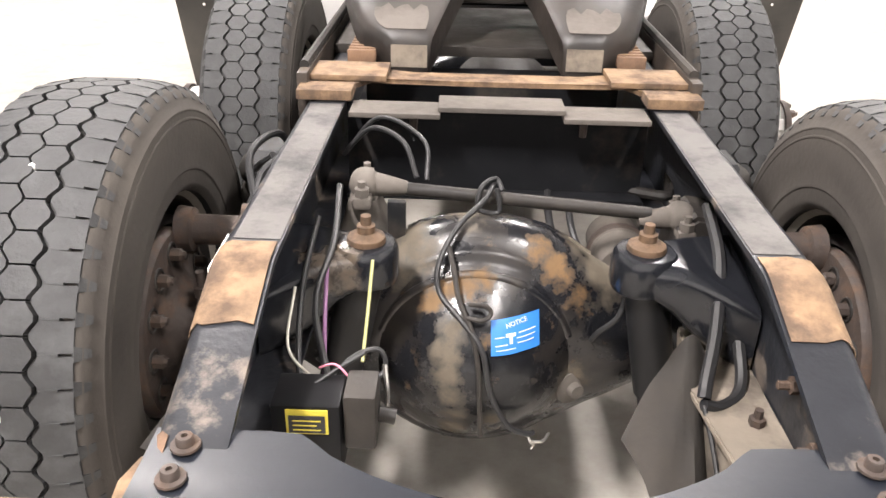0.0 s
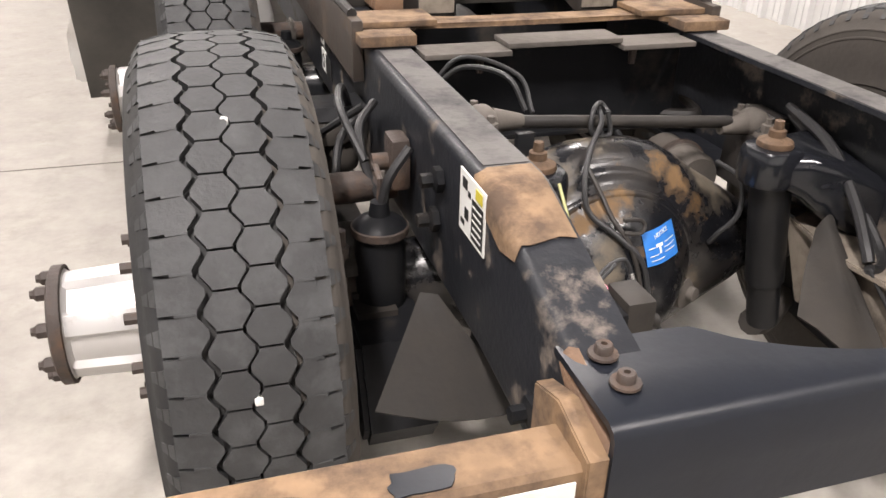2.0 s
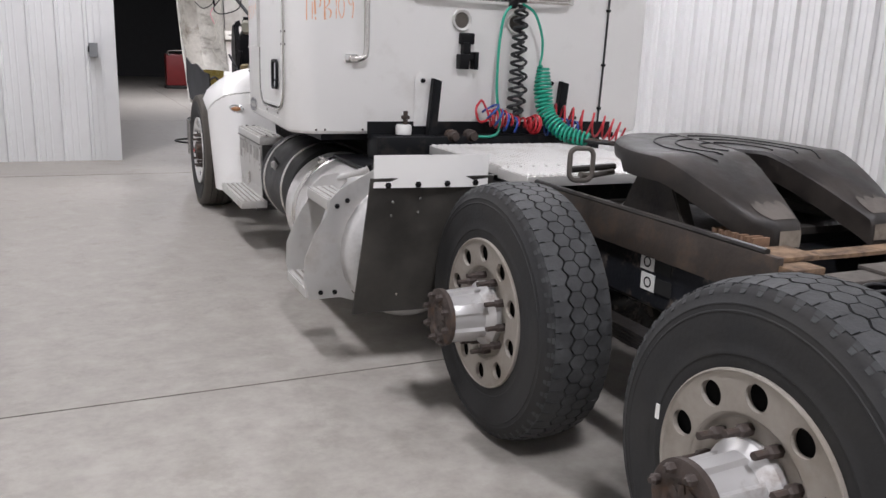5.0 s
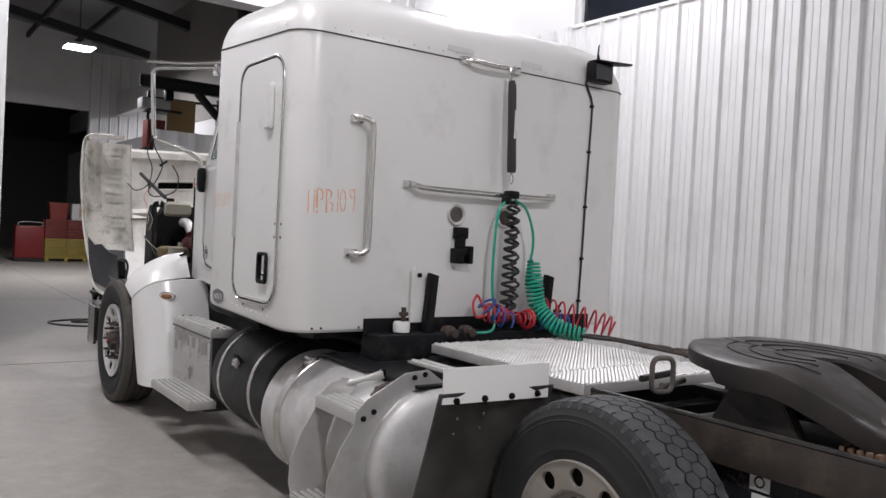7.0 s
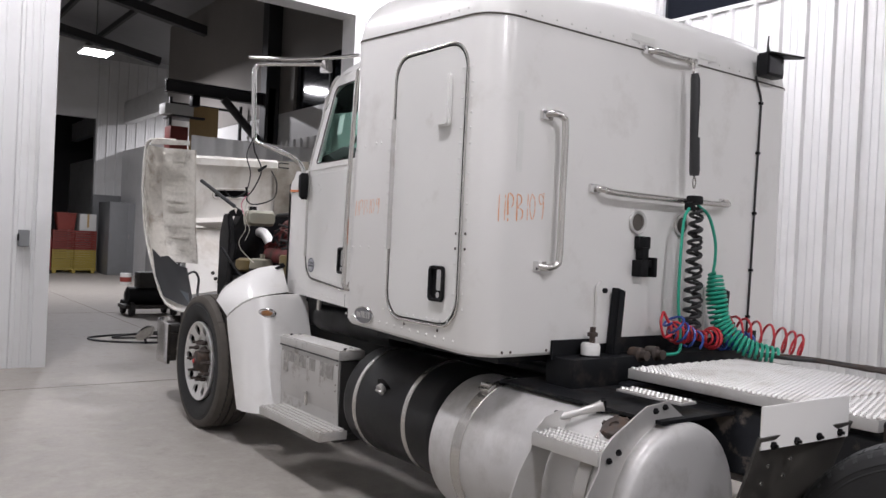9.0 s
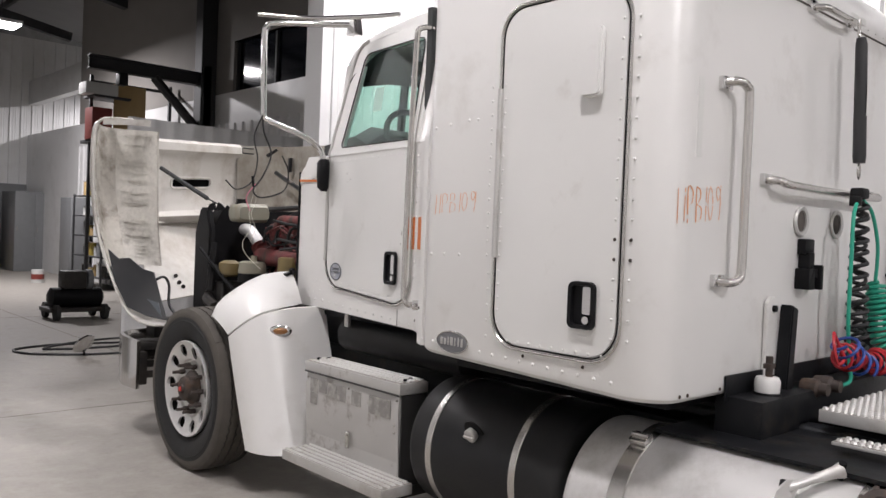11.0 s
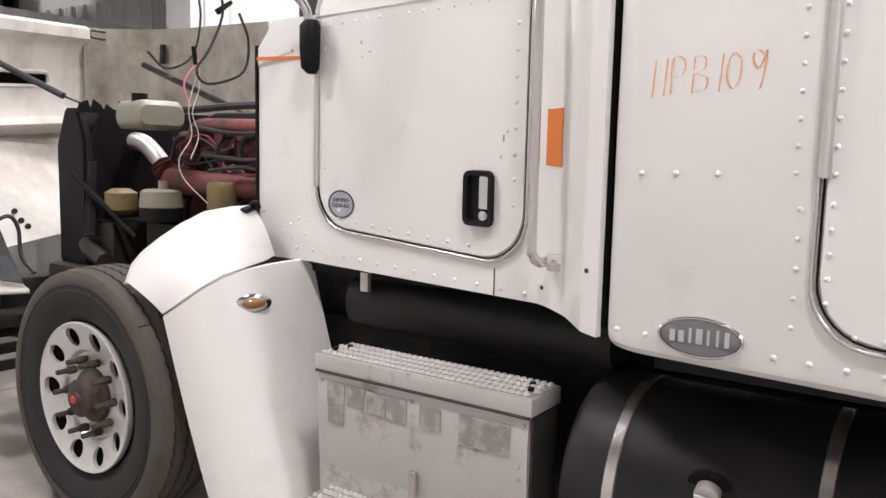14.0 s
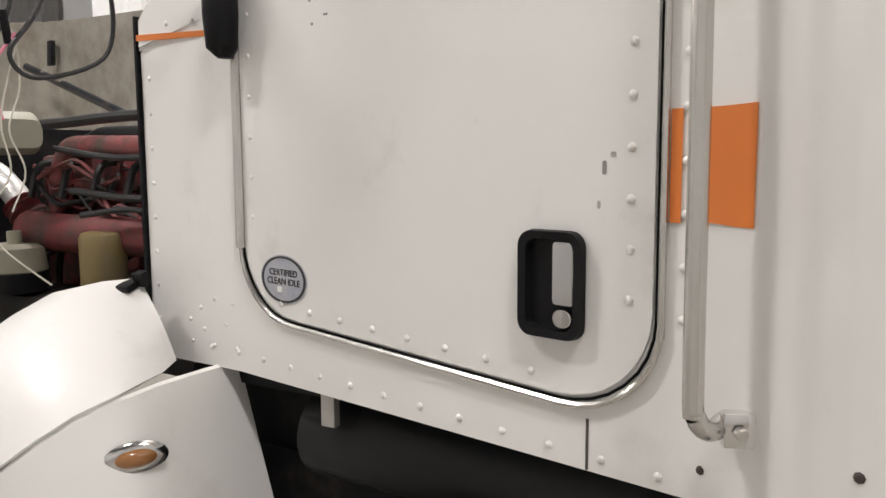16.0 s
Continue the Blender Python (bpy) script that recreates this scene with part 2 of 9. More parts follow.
INSIDE = material("dark_cab_trim", (0.03, 0.032, 0.032), 0.7, grain=0.2)
WOOD = material("plywood", (0.42, 0.29, 0.13), 0.7, grain=0.15, scale=6)
CABINETGREY = material("grey_cabinet_paint", (0.19, 0.195, 0.20), 0.45, grain=0.1)
REDCRATE = material("red_crate_plastic", (0.22, 0.04, 0.03), 0.5, grain=0.1)
YELLOWCRATE = material("yellow_crate_plastic", (0.38, 0.29, 0.06), 0.5, grain=0.1)
CARD = material("white_cardboard", (0.6, 0.6, 0.58), 0.7, grain=0.05)
REDMACHINE = material("red_machine_paint", (0.20, 0.02, 0.02), 0.4, grain=0.15)
LAMPGLOW = glowing("lamp_diffuser", (1.0, 0.97, 0.93), 30)
WINDOWGLASS = glass("green_tinted_glass", (0.80, 0.925, 0.885))
DARKGLASS = material("night_window_pane", (0.012, 0.014, 0.02), 0.06, grain=0.1)


def concrete():
    m = material("polished_concrete", (0.285, 0.264, 0.236), 0.46, grain=0.17, scale=30.0, second=(0.375, 0.355, 0.322), spots=0.52, spot_scale=6.5, soft=0.13, spec=0.25, bump=0.035, bump_scale=25)
    nt = m.node_tree
    n, link = nt.nodes, nt.links
    b = n["Principled BSDF"]
    co = n.new("ShaderNodeTexCoord")
    src = b.inputs["Base Color"].links[0].from_socket
    stain = n.new("ShaderNodeTexNoise")
    stain.inputs["Scale"].default_value, stain.inputs["Detail"].default_value, stain.inputs["Roughness"].default_value = 4.5, 13, 0.74
    link.new(co.outputs["Object"], stain.inputs["Vector"])
    r = n.new("ShaderNodeMapRange")
    r.inputs["From Min"].default_value, r.inputs["From Max"].default_value, r.inputs["To Max"].default_value = 0.53, 0.70, 0.42
    link.new(stain.outputs["Fac"], r.inputs["Value"])
    mx = n.new("ShaderNodeMix")
    mx.data_type = "RGBA"
    mx.inputs["B"].default_value = (0.19, 0.168, 0.142, 1)
    link.new(src, mx.inputs["A"])
    link.new(r.outputs["Result"], mx.inputs["Factor"])
    link.new(mx.outputs["Result"], b.inputs["Base Color"])
    return m


CONCRETE = concrete()


def patched(name, base, rough, layers):
    """A black casting with patches of rust or dust: layers of (colour, grain scale, [(centre, reach), ...])."""
    m = material(name, base, rough, grain=0.4, scale=9, second=(0.050, 0.040, 0.030), spots=0.66, spot_scale=5, soft=0.16, bump=0.25, bump_scale=35)
    nt = m.node_tree
    n, link = nt.nodes, nt.links
    b = n["Principled BSDF"]
    co = n.new("ShaderNodeTexCoord")
    colour, shine = b.inputs["Base Color"].links[0].from_socket, b.inputs["Roughness"].links[0].from_socket
    for tint, scale, spots in layers:
        total = None
        for centre, reach in spots:
            far = n.new("ShaderNodeVectorMath")
            far.operation = "DISTANCE"
            far.inputs[1].default_value = centre
            link.new(co.outputs["Object"], far.inputs[0])
            near = n.new("ShaderNodeMapRange")
            near.inputs["From Min"].default_value, near.inputs["From Max"].default_value = reach, reach * 0.15
            link.new(far.outputs["Value"], near.inputs["Value"])
            if total is None:
                total = near.outputs["Result"]
            else:
                most = n.new("ShaderNodeMath")
                most.operation = "MAXIMUM"
                link.new(total, most.inputs[0])
                link.new(near.outputs["Result"], most.inputs[1])
                total = most.outputs[0]
        rough_edge = n.new("ShaderNodeTexNoise")
        rough_edge.inputs["Scale"].default_value, rough_edge.inputs["Detail"].default_value, rough_edge.inputs["Roughness"].default_value = scale, 12, 0.72
        link.new(co.outputs["Object"], rough_edge.inputs["Vector"])
        both = n.new("ShaderNodeMath")
        both.operation = "MULTIPLY_ADD"
        link.new(total, both.inputs[0])
        both.inputs[1].default_value = 0.30
        link.new(rough_edge.outputs["Fac"], both.inputs[2])
        level = n.new("ShaderNodeMapRange")
        level.inputs["From Min"].default_value, level.inputs["From Max"].default_value = 0.60, 0.78
        link.new(both.outputs[0], level.inputs["Value"])
        tone = n.new("ShaderNodeMix")
        tone.data_type = "RGBA"
        tone.inputs["A"].default_value, tone.inputs["B"].default_value = tuple(c * 0.5 for c in tint) + (1,), (*tint, 1)
        speck = n.new("ShaderNodeTexNoise")
        speck.inputs["Scale"].default_value, speck.inputs["Detail"].default_value = 45, 6
        link.new(co.outputs["Object"], speck.inputs["Vector"])
        link.new(speck.outputs["Fac"], tone.inputs["Factor"])
        mix, gloss = n.new("ShaderNodeMix"), n.new("ShaderNodeMix")
        mix.data_type = "RGBA"
        link.new(colour, mix.inputs["A"])
        link.new(tone.outputs["Result"], mix.inputs["B"])
        link.new(level.outputs["Result"], mix.inputs["Factor"])
        link.new(shine, gloss.inputs["A"])
        gloss.inputs["B"].default_value = 0.8
        link.new(level.outputs["Result"], gloss.inputs["Factor"])
        colour, shine = mix.outputs["Result"], gloss.outputs["Result"]
    link.new(colour, b.inputs["Base Color"])
    link.new(shine, b.inputs["Roughness"])
    return m


# rust in two slanting scabs, dust on the shoulders and in streaks down the bowl
RUSTSPOTS = [((-0.125 + 0.02 * k, -0.10, 0.64 + 0.011 * k), 0.05) for k in range(5)] + [((0.075 + 0.022 * k, -0.04, 0.712 - 0.03 * k), 0.048) for k in range(5)] + [((-0.028, -0.16, 0.585), 0.03)]
DUSTSPOTS = [((0.20, 0.0, 0.64), 0.11), ((0.14, 0.03, 0.70), 0.08), ((-0.17, -0.02, 0.69), 0.10), ((-0.20, 0.02, 0.66), 0.10), ((-0.05, 0.05, 0.74), 0.09), ((0.15, -0.08, 0.434), 0.07)]
DUSTSPOTS += [((-0.085 + 0.01 * math.sin(k), -0.19 + 0.012 * abs(k - 3), 0.36 + 0.04 * k), 0.05) for k in range(7)] + [((-0.01, -0.19, 0.34 + 0.04 * k), 0.04) for k in range(3)]
CASTING = patched("rust_patched_black_casting", (0.0085, 0.009, 0.011), 0.24, [((0.135, 0.112, 0.082), 13, DUSTSPOTS), ((0.20, 0.118, 0.052), 22, RUSTSPOTS)])


# ---- mesh helpers ----
def link_mesh(name, bm, mat):
    bmesh.ops.recalc_face_normals(bm, faces=bm.faces)
    me = bpy.data.meshes.new(name)
    bm.to_mesh(me)
    bm.free()
    for m in (mat if isinstance(mat, (list, tuple)) else [mat]):
        me.materials.append(m)
    return me


def smooth(me, angle=40):
    for p in me.polygons:
        p.use_smooth = True
    me.set_sharp_from_angle(angle=radians(angle))
    return me


def part(name, bm, mat, parent, label="", angle=40):
    ob = new(name, smooth(link_mesh(name, bm, mat), angle))
    if parent is not None:
        ob.parent = parent
    return tagged(ob, label)


def shared(name, me, parent, m=None, label=""):
    ob = new(name, me)
    ob.parent = parent
    if m is not None:
        ob.matrix_local = m
    return tagged(ob, label)


def thing(name, label, category, group="", kind="", at=(0, 0, 0)):
    ob = new(name)
    ob.location = at
    ob.empty_display_size = 0.1
    return tagged(ob, label, category, group, kind)


def box(bm, x0, x1, y0, y1, z0, z1, bevel=0.0, m=None):
    vs = [bm.verts.new((x, y, z)) for z in (z0, z1) for x, y in ((x0, y0), (x1, y0), (x1, y1), (x0, y1))]
    fs = [bm.faces.new([vs[i] for i in q]) for q in ((3, 2, 1, 0), (4, 5, 6, 7), (0, 1, 5, 4), (1, 2, 6, 5), (2, 3, 7, 6), (3, 0, 4, 7))]
    if bevel:
        es = list({e for f in fs for e in f.edges})
        r = bmesh.ops.bevel(bm, geom=es, offset=bevel, segments=2, affect="EDGES", profile=0.6)
        vs = list({v for f in r["faces"] for v in f.verts} | {v for v in vs if v.is_valid})
    if m is not None:
        bmesh.ops.transform(bm, matrix=m, verts=[v for v in vs if v.is_valid])
    return bm


def prism(bm, poly, axis, a0, a1, bevel=0.0):
    """A flat outline (two coordinates in order of the remaining axes) drawn out along an axis."""
    k = "xyz".index(axis)

    def at(p, a):
        q = list(p)
        q.insert(k, a)
        return q
    lo = [bm.verts.new(at(p, a0)) for p in poly]
    hi = [bm.verts.new(at(p, a1)) for p in poly]
    n = len(poly)
    f0, f1 = bm.faces.new(lo[::-1]), bm.faces.new(hi)
    for i in range(n):
        bm.faces.new((lo[i], lo[(i + 1) % n], hi[(i + 1) % n], hi[i]))
    if bevel:
        bmesh.ops.bevel(bm, geom=list(f0.edges) + list(f1.edges), offset=bevel, segments=2, affect="EDGES")
    return bm


def frames(pts):
    pts = [Vector(p) for p in pts]
    out, up = [], None
    for i, p in enumerate(pts):
        t = (pts[min(i + 1, len(pts) - 1)] - pts[max(i - 1, 0)]).normalized()
        if up is None:
            up = t.orthogonal().normalized()
        up = (up - t * up.dot(t)).normalized()
        out.append((p, up, t.cross(up)))
    return out


def tube(bm, pts, r, seg=8, closed=False, cap=True):
    rings = []
    rs = r if isinstance(r, (list, tuple)) else [r] * len(pts)
    for (p, u, v), rad in zip(frames(pts), rs):
        rings.append([bm.verts.new(p + (u * math.cos(a) + v * math.sin(a)) * rad) for a in (2 * math.pi * j / seg for j in range(seg))])
    pairs = list(zip(rings, rings[1:])) + ([(rings[-1], rings[0])] if closed else [])
    for a, b in pairs:
        for j in range(seg):
            bm.faces.new((a[j], a[(j + 1) % seg], b[(j + 1) % seg], b[j]))
    if cap and not closed:
        bm.faces.new(rings[0][::-1])
        bm.faces.new(rings[-1])
    return bm


def curve(pts, n=8):
    """A smooth line through points (Catmull-Rom)."""
    p = [Vector(q) for q in pts]
    p = [p[0] * 2 - p[1]] + p + [p[-1] * 2 - p[-2]]
    out = []
    for i in range(1, len(p) - 2):
        for j in range(n):
            t = j / n
            out.append(0.5 * ((2 * p[i]) + (p[i + 1] - p[i - 1]) * t + (2 * p[i - 1] - 5 * p[i] + 4 * p[i + 1] - p[i + 2]) * t * t + (3 * p[i] - p[i - 1] - 3 * p[i + 1] + p[i + 2]) * t ** 3))
    return out + [p[-2]]


def cyl(bm, p0, p1, r0, r1=None, seg=20):
    return tube(bm, [p0, p1], [r0, r0 if r1 is None else r1], seg)


def lathe(bm, profile, seg=48, m=None, close=False):
    """Turn (radius, height) pairs round x; height runs along x."""
    rings = []
    for r, h in profile:
        if r < 1e-6:
            rings.append([bm.verts.new((h, 0, 0))])
        else:
            rings.append([bm.verts.new((h, r * math.cos(2 * math.pi * j / seg), r * math.sin(2 * math.pi * j / seg))) for j in range(seg)])
    new_verts = [v for r in rings for v in r]
    for a, b in list(zip(rings, rings[1:])) + ([(rings[-1], rings[0])] if close else []):
        for j in range(seg):
            k = (j + 1) % seg
            if len(a) == 1 and len(b) == 1:
                continue
            if len(a) == 1:
                bm.faces.new((a[0], b[k], b[j]))
            elif len(b) == 1:
                bm.faces.new((a[j], a[k], b[0]))
            else:
                bm.faces.new((a[j], a[k], b[k], b[j]))
    if m is not None:
        bmesh.ops.transform(bm, matrix=m, verts=new_verts)
    return bm


def rounded(x0, x1, y0, y1, r, n=6):
    """The corners of a rounded rectangle, going round; r is one radius or four."""
    rs = r if isinstance(r, (list, tuple)) else (r,) * 4
    out = []
    for (cx, cy, a), q in zip(((x1, y1, 0), (x0, y1, 90), (x0, y0, 180), (x1, y0, 270)), rs):
        sx, sy = (1 if cx == x1 else -1), (1 if cy == y1 else -1)
        for j in range(n + 1):
            t = radians(a + 90 * j / n)
            out.append((cx - sx * q + q * math.cos(t), cy - sy * q + q * math.sin(t)))
    return out


def loft(bm, rings, cap=True):
    vs = [[bm.verts.new(p) for p in r] for r in rings]
    n = len(vs[0])
    for a, b in zip(vs, vs[1:]):
        for j in range(n):
            bm.faces.new((a[j], a[(j + 1) % n], b[(j + 1) % n], b[j]))
    if cap:
        bm.faces.new(vs[0][::-1])
        bm.faces.new(vs[-1])
    return bm


def sheet(bm, rows, thick=0.0):
    """A surface through a grid of points, with a thickness along its normal."""
    vs = [[bm.verts.new(p) for p in r] for r in rows]
    fs = []
    for a, b in zip(vs, vs[1:]):
        for j in range(len(a) - 1):
            fs.append(bm.faces.new((a[j], a[j + 1], b[j + 1], b[j])))
    if thick:
        bmesh.ops.recalc_face_normals(bm, faces=fs)
        bmesh.ops.solidify(bm, geom=fs, thickness=thick)
    return bm


def fresh():
    return bmesh.new()

# ---- the building ----
WX, LX, DY, FY, BACK, TOP = 3.6, -7.0, 9.6, 28.0, -6.0, 5.6
bm = fresh()
box(bm, LX - 0.3, WX + 8.3, BACK - 0.3, FY + 14, -0.2, 0)
floor = part("floor", bm, CONCRETE, None)
tagged(floor, "stained polished concrete workshop floor with saw-cut joints", "floor", kind="structure")


def ribbed(bm, a, b, z0, z1, pitch=0.305, depth=0.034, face=1, minor=True):
    """Ribbed siding between plan points a and b, standing proud of the wall on its face side."""
    a, b = Vector((*a, 0)), Vector((*b, 0))
    d = (b - a).normalized()
    nrm = Vector((-d.y, d.x, 0)) * face
    length, s, line = (b - a).length, 0.0, []
    while s < length:
        for ds, h in ((0, 0), (0.02, 0), (0.032, 1), (0.062, 1), (0.074, 0)) + (((0.128, 0), (0.132, 0.14), (0.142, 0.14), (0.146, 0), (0.196, 0), (0.200, 0.14), (0.210, 0.14), (0.214, 0)) if minor else ()):
            if s + ds <= length:
                line.append((s + ds, h * depth))
        s += pitch
    line.append((length, 0))
    pts = [a + d * q + nrm * (h + 0.003) for q, h in line]
    lo, hi = [bm.verts.new((p.x, p.y, z0)) for p in pts], [bm.verts.new((p.x, p.y, z1)) for p in pts]
    for i in range(len(pts) - 1):
        bm.faces.new((lo[i], lo[i + 1], hi[i + 1], hi[i]))
    return bm


def wall(name, x0, x1, y0, y1, z0, z1, mat, label, cat="wall"):
    w = part(name, box(fresh(), x0, x1, y0, y1, z0, z1), mat, None)
    return tagged(w, label, cat, kind="structure")


# side wall with its high windows
wall_e = wall("wall_east", WX, WX + 0.25, BACK, FY + 8, 0, 3.98, SIDING, "white ribbed metal liner wall of the workshop bay")
part("siding", ribbed(fresh(), (WX, BACK), (WX, DY), 0.0, 3.98, 0.26, 0.042, 1), SIDING, wall_e)
wall("wall_east_upper", WX, WX + 0.25, BACK, FY + 8, 4.9, TOP, SIDING, "white upper liner wall above the windows")
for wy0, wy1 in ((BACK, -5.0), (-1.8, -0.6), (2.6, 3.1), (6.2, 9.6)):
    w = wall("wall_east_pier", WX, WX + 0.25, wy0, wy1, 3.98, 4.9, SIDING, "white wall between high windows")
for wy0, wy1 in ((-5.0, -1.8), (-0.6, 2.6), (3.1, 6.2)):
    win = part("window_1", box(fresh(), WX + 0.10, WX + 0.13, wy0, wy1, 3.98, 4.9), DARKGLASS, None)
    tagged(win, "dark night window high in the white wall", "window", kind="structure")
    for fy in (wy0, (wy0 + wy1) / 2, wy1 - 0.05):
        part("window_frame", box(fresh(), WX + 0.06, WX + 0.16, fy, fy + 0.05, 3.98, 4.9), SIDING, win)
    part("window_sill", box(fresh(), WX - 0.03, WX + 0.16, wy0, wy1, 3.95, 3.99), SIDING, win)
# wall between the two bays, with the tall opening the tractor stands in front of
JL, JR, HEAD = -1.765, 1.77, 4.42
wl = wall("wall_north_left", LX, JL, DY, DY + 0.25, 0, TOP, SIDING, "white ribbed metal wall beside the tall bay opening")
part("siding", ribbed(fresh(), (LX, DY), (JL - 0.12, DY), 0, TOP, face=-1), SIDING, wl)
part("trim", box(fresh(), JL - 0.12, JL + 0.02, DY - 0.045, DY + 0.29, 0, HEAD), SIDING, wl)
wr = wall("wall_north_right", JR, WX, DY, DY + 0.25, 0, TOP, SIDING, "white ribbed metal wall beside the tall bay opening")
part("siding", ribbed(fresh(), (JR + 0.12, DY), (WX, DY), 0, TOP, face=-1), SIDING, wr)
part("trim", box(fresh(), JR - 0.02, JR + 0.12, DY - 0.045, DY + 0.29, 0, HEAD), SIDING, wr)
wh = wall("wall_north_header", JL, JR, DY, DY + 0.25, HEAD, TOP, SIDING, "white ribbed metal header over the bay opening")
part("siding", ribbed(fresh(), (JL, DY), (JR, DY), HEAD + 0.1, TOP, face=-1), SIDING, wh)
part("trim", box(fresh(), JL - 0.12, JR + 0.12, DY - 0.05, DY + 0.29, HEAD - 0.04, HEAD + 0.1), SIDING, wh)
wall("wall_west", LX - 0.25, LX, BACK, FY + 8, 0, TOP, SIDING, "white metal side wall of the bay")
wall("wall_south", LX, WX, BACK - 0.25, BACK, 0, TOP, SIDING, "white metal end wall of the bay")
# ceiling is out of view; its dark grey lowers the bounced light
ceil = part("ceiling", box(fresh(), LX - 0.3, WX + 0.3, BACK - 0.3, DY + 0.25, TOP, TOP + 0.2), ROOFDECK, None)
tagged(ceil, "unseen grey bay ceiling, kept dark to cut bounced light", "ceiling", kind="structure")

# far bay
RX = WX
wf = wall("wall_far_right", 2.75, 14, FY, FY + 0.25, 0, 9.0, GREYSIDING, "grey ribbed metal end wall of the far bay")
part("siding", ribbed(fresh(), (2.75, FY), (14, FY), 2.5, 6.9, face=-1), SIDING, wf)
part("wainscot", box(fresh(), 2.75, 14, FY - 0.05, FY, 0, 2.5), CABINETGREY, wf)
wall("wall_far_header", LX, 2.75, FY, FY + 0.25, 4.95, 9.0, SIDING, "pale wall panel over the dark far doorway")
wall("wall_far_left", LX, -2.5, FY, FY + 0.25, 0, 4.95, GREYSIDING, "grey metal end wall of the far bay")
# near-black colour stands in for the missing light past the doorway
wall("wall_far_dark", LX, 5, FY + 8, FY + 8.2, 0, 9, STEELBEAM, "wall painted near-black for the darkness past the far doorway")
wall("wall_far_west", -9.3, -9.0, DY + 0.25, FY + 8, 0, 9, GREYSIDING, "grey side wall of the far bay")
wall("wall_far_south_upper", LX - 2.3, WX + 0.3, DY, DY + 0.25, TOP, 9, GREYSIDING, "wall over the bay opening on the far side")
ww = part("wall_far_east_siding", ribbed(fresh(), (RX, DY + 0.25), (RX, 23.4), 0, 3.4, face=1), SIDING, None)
tagged(ww, "ribbed white metal wainscot of the far bay", "wall", kind="structure")
upper = wall("wall_far_east_upper", RX - 0.01, RX + 0.25, DY + 0.25, 23.4, 4.9, 9, UPPERWALL, "bare brownish upper wall of the far bay")
wall("wall_far_east_pier", RX - 0.01, RX + 0.25, DY + 0.25, 12.4, 3.98, 4.9, UPPERWALL, "bare upper wall beside the far window")
wall("wall_far_east_pier", RX - 0.01, RX + 0.25, 15.2, 23.4, 3.98, 4.9, UPPERWALL, "bare upper wall beside the far window")
win = part("window_2", box(fresh(), RX + 0.10, RX + 0.13, 12.4, 15.2, 3.98, 4.9), DARKGLASS, None)
tagged(win, "dark night window in the far bay wall", "window", kind="structure")
for fy in (12.4, 13.8, 15.15):
    part("window_frame", box(fresh(), RX + 0.05, RX + 0.16, fy, fy + 0.05, 3.98, 4.9), STEELBEAM, win)
far_roof = part("ceiling_far", sheet(fresh(), [[(-9.3, DY, 6.6), (-9.3, FY + 8.2, 6.6)], [(-2, DY, 7.9), (-2, FY + 8.2, 7.9)], [(RX + 10, DY, 6.2), (RX + 10, FY + 8.2, 6.2)]], 0.1), ROOFDECK, None)
tagged(far_roof, "grey metal roof deck of the far bay", "ceiling", kind="structure")
for i, y in enumerate((12.5, 16.0, 20.5, 25.0)):
    t = part("roof_beam", fresh_beam := tube(fresh(), [(-9, y, 6.2), (-2, y, 7.5), (RX + 0.2, y, 6.5)], 0.16, 4), STEELBEAM, None)
    tagged(t, "dark steel roof rafter of the far bay", "roof beam", kind="structure")
for x in (-6, -4.2, -2.4, -0.8, 0.8, 2.2):
    p = part("purlin", box(fresh(), x, x + 0.08, DY + 0.3, FY, 6.6 + 0.07 * min(x + 9, 6), 6.75 + 0.07 * min(x + 9, 6)), STEELBEAM, None)
    tagged(p, "dark steel purlin under the roof deck", "purlin", kind="structure")
for y in (16.0,):
    c = part("steel_column", box(fresh(), RX - 0.32, RX - 0.02, y - 0.14, y + 0.14, 0, 6.6), STEELBEAM, None)
    tagged(c, "dark painted steel building column", "column", kind="structure")

# saw-cut joints
JOINT = material("dirt_filled_joint", (0.085, 0.072, 0.058), 0.9, grain=0.5, scale=9, second=(0.19, 0.17, 0.145), spots=0.55, spot_scale=5, soft=0.15)
for y in (2.12, 8.4, 15.0):
    j = part("floor_joint", box(fresh(), LX, WX, y - 0.0035, y + 0.0035, 0.0, 0.0015), JOINT, None)
    tagged(j, "thin dark saw-cut joint in the concrete", "floor joint", kind="structure")
j = part("floor_joint", box(fresh(), 0.1, 0.107, 9.9, FY, 0.0, 0.0015), JOINT, None)
tagged(j, "thin dark saw-cut joint in the concrete", "floor joint", kind="structure")


def high_bay(x, y, z, sx, sy, parent_label, round_=False):
    t = thing("ceiling_lamp", parent_label, "ceiling lamp", "high bay lamps", at=(x, y, z))
    part("housing", box(fresh(), -sx / 2 - 0.02, sx / 2 + 0.02, -sy / 2 - 0.02, sy / 2 + 0.02, 0.03, 0.1, 0.01), SIDING, t)
    part("diffuser", box(fresh(), -sx / 2, sx / 2, -sy / 2, sy / 2, 0.006, 0.03, 0.004), LAMPGLOW, t, "glowing white diffuser")
    top = TOP if y < DY else 7.0
    part("hanger", cyl(fresh(), (0, 0, 0.1), (0, 0, top - z), 0.01, seg=6), STEELBEAM, t)


for lx, ly, watts in BAY_LAMPS:
    high_bay(lx, ly, 5.44, 0.3, 1.2, "white linear high bay lamp hung under the ceiling, lit")
high_bay(0.9, 20.0, 5.42, 0.6, 0.6, "bright high bay lamp of the far bay, lit; the second is added out of view")
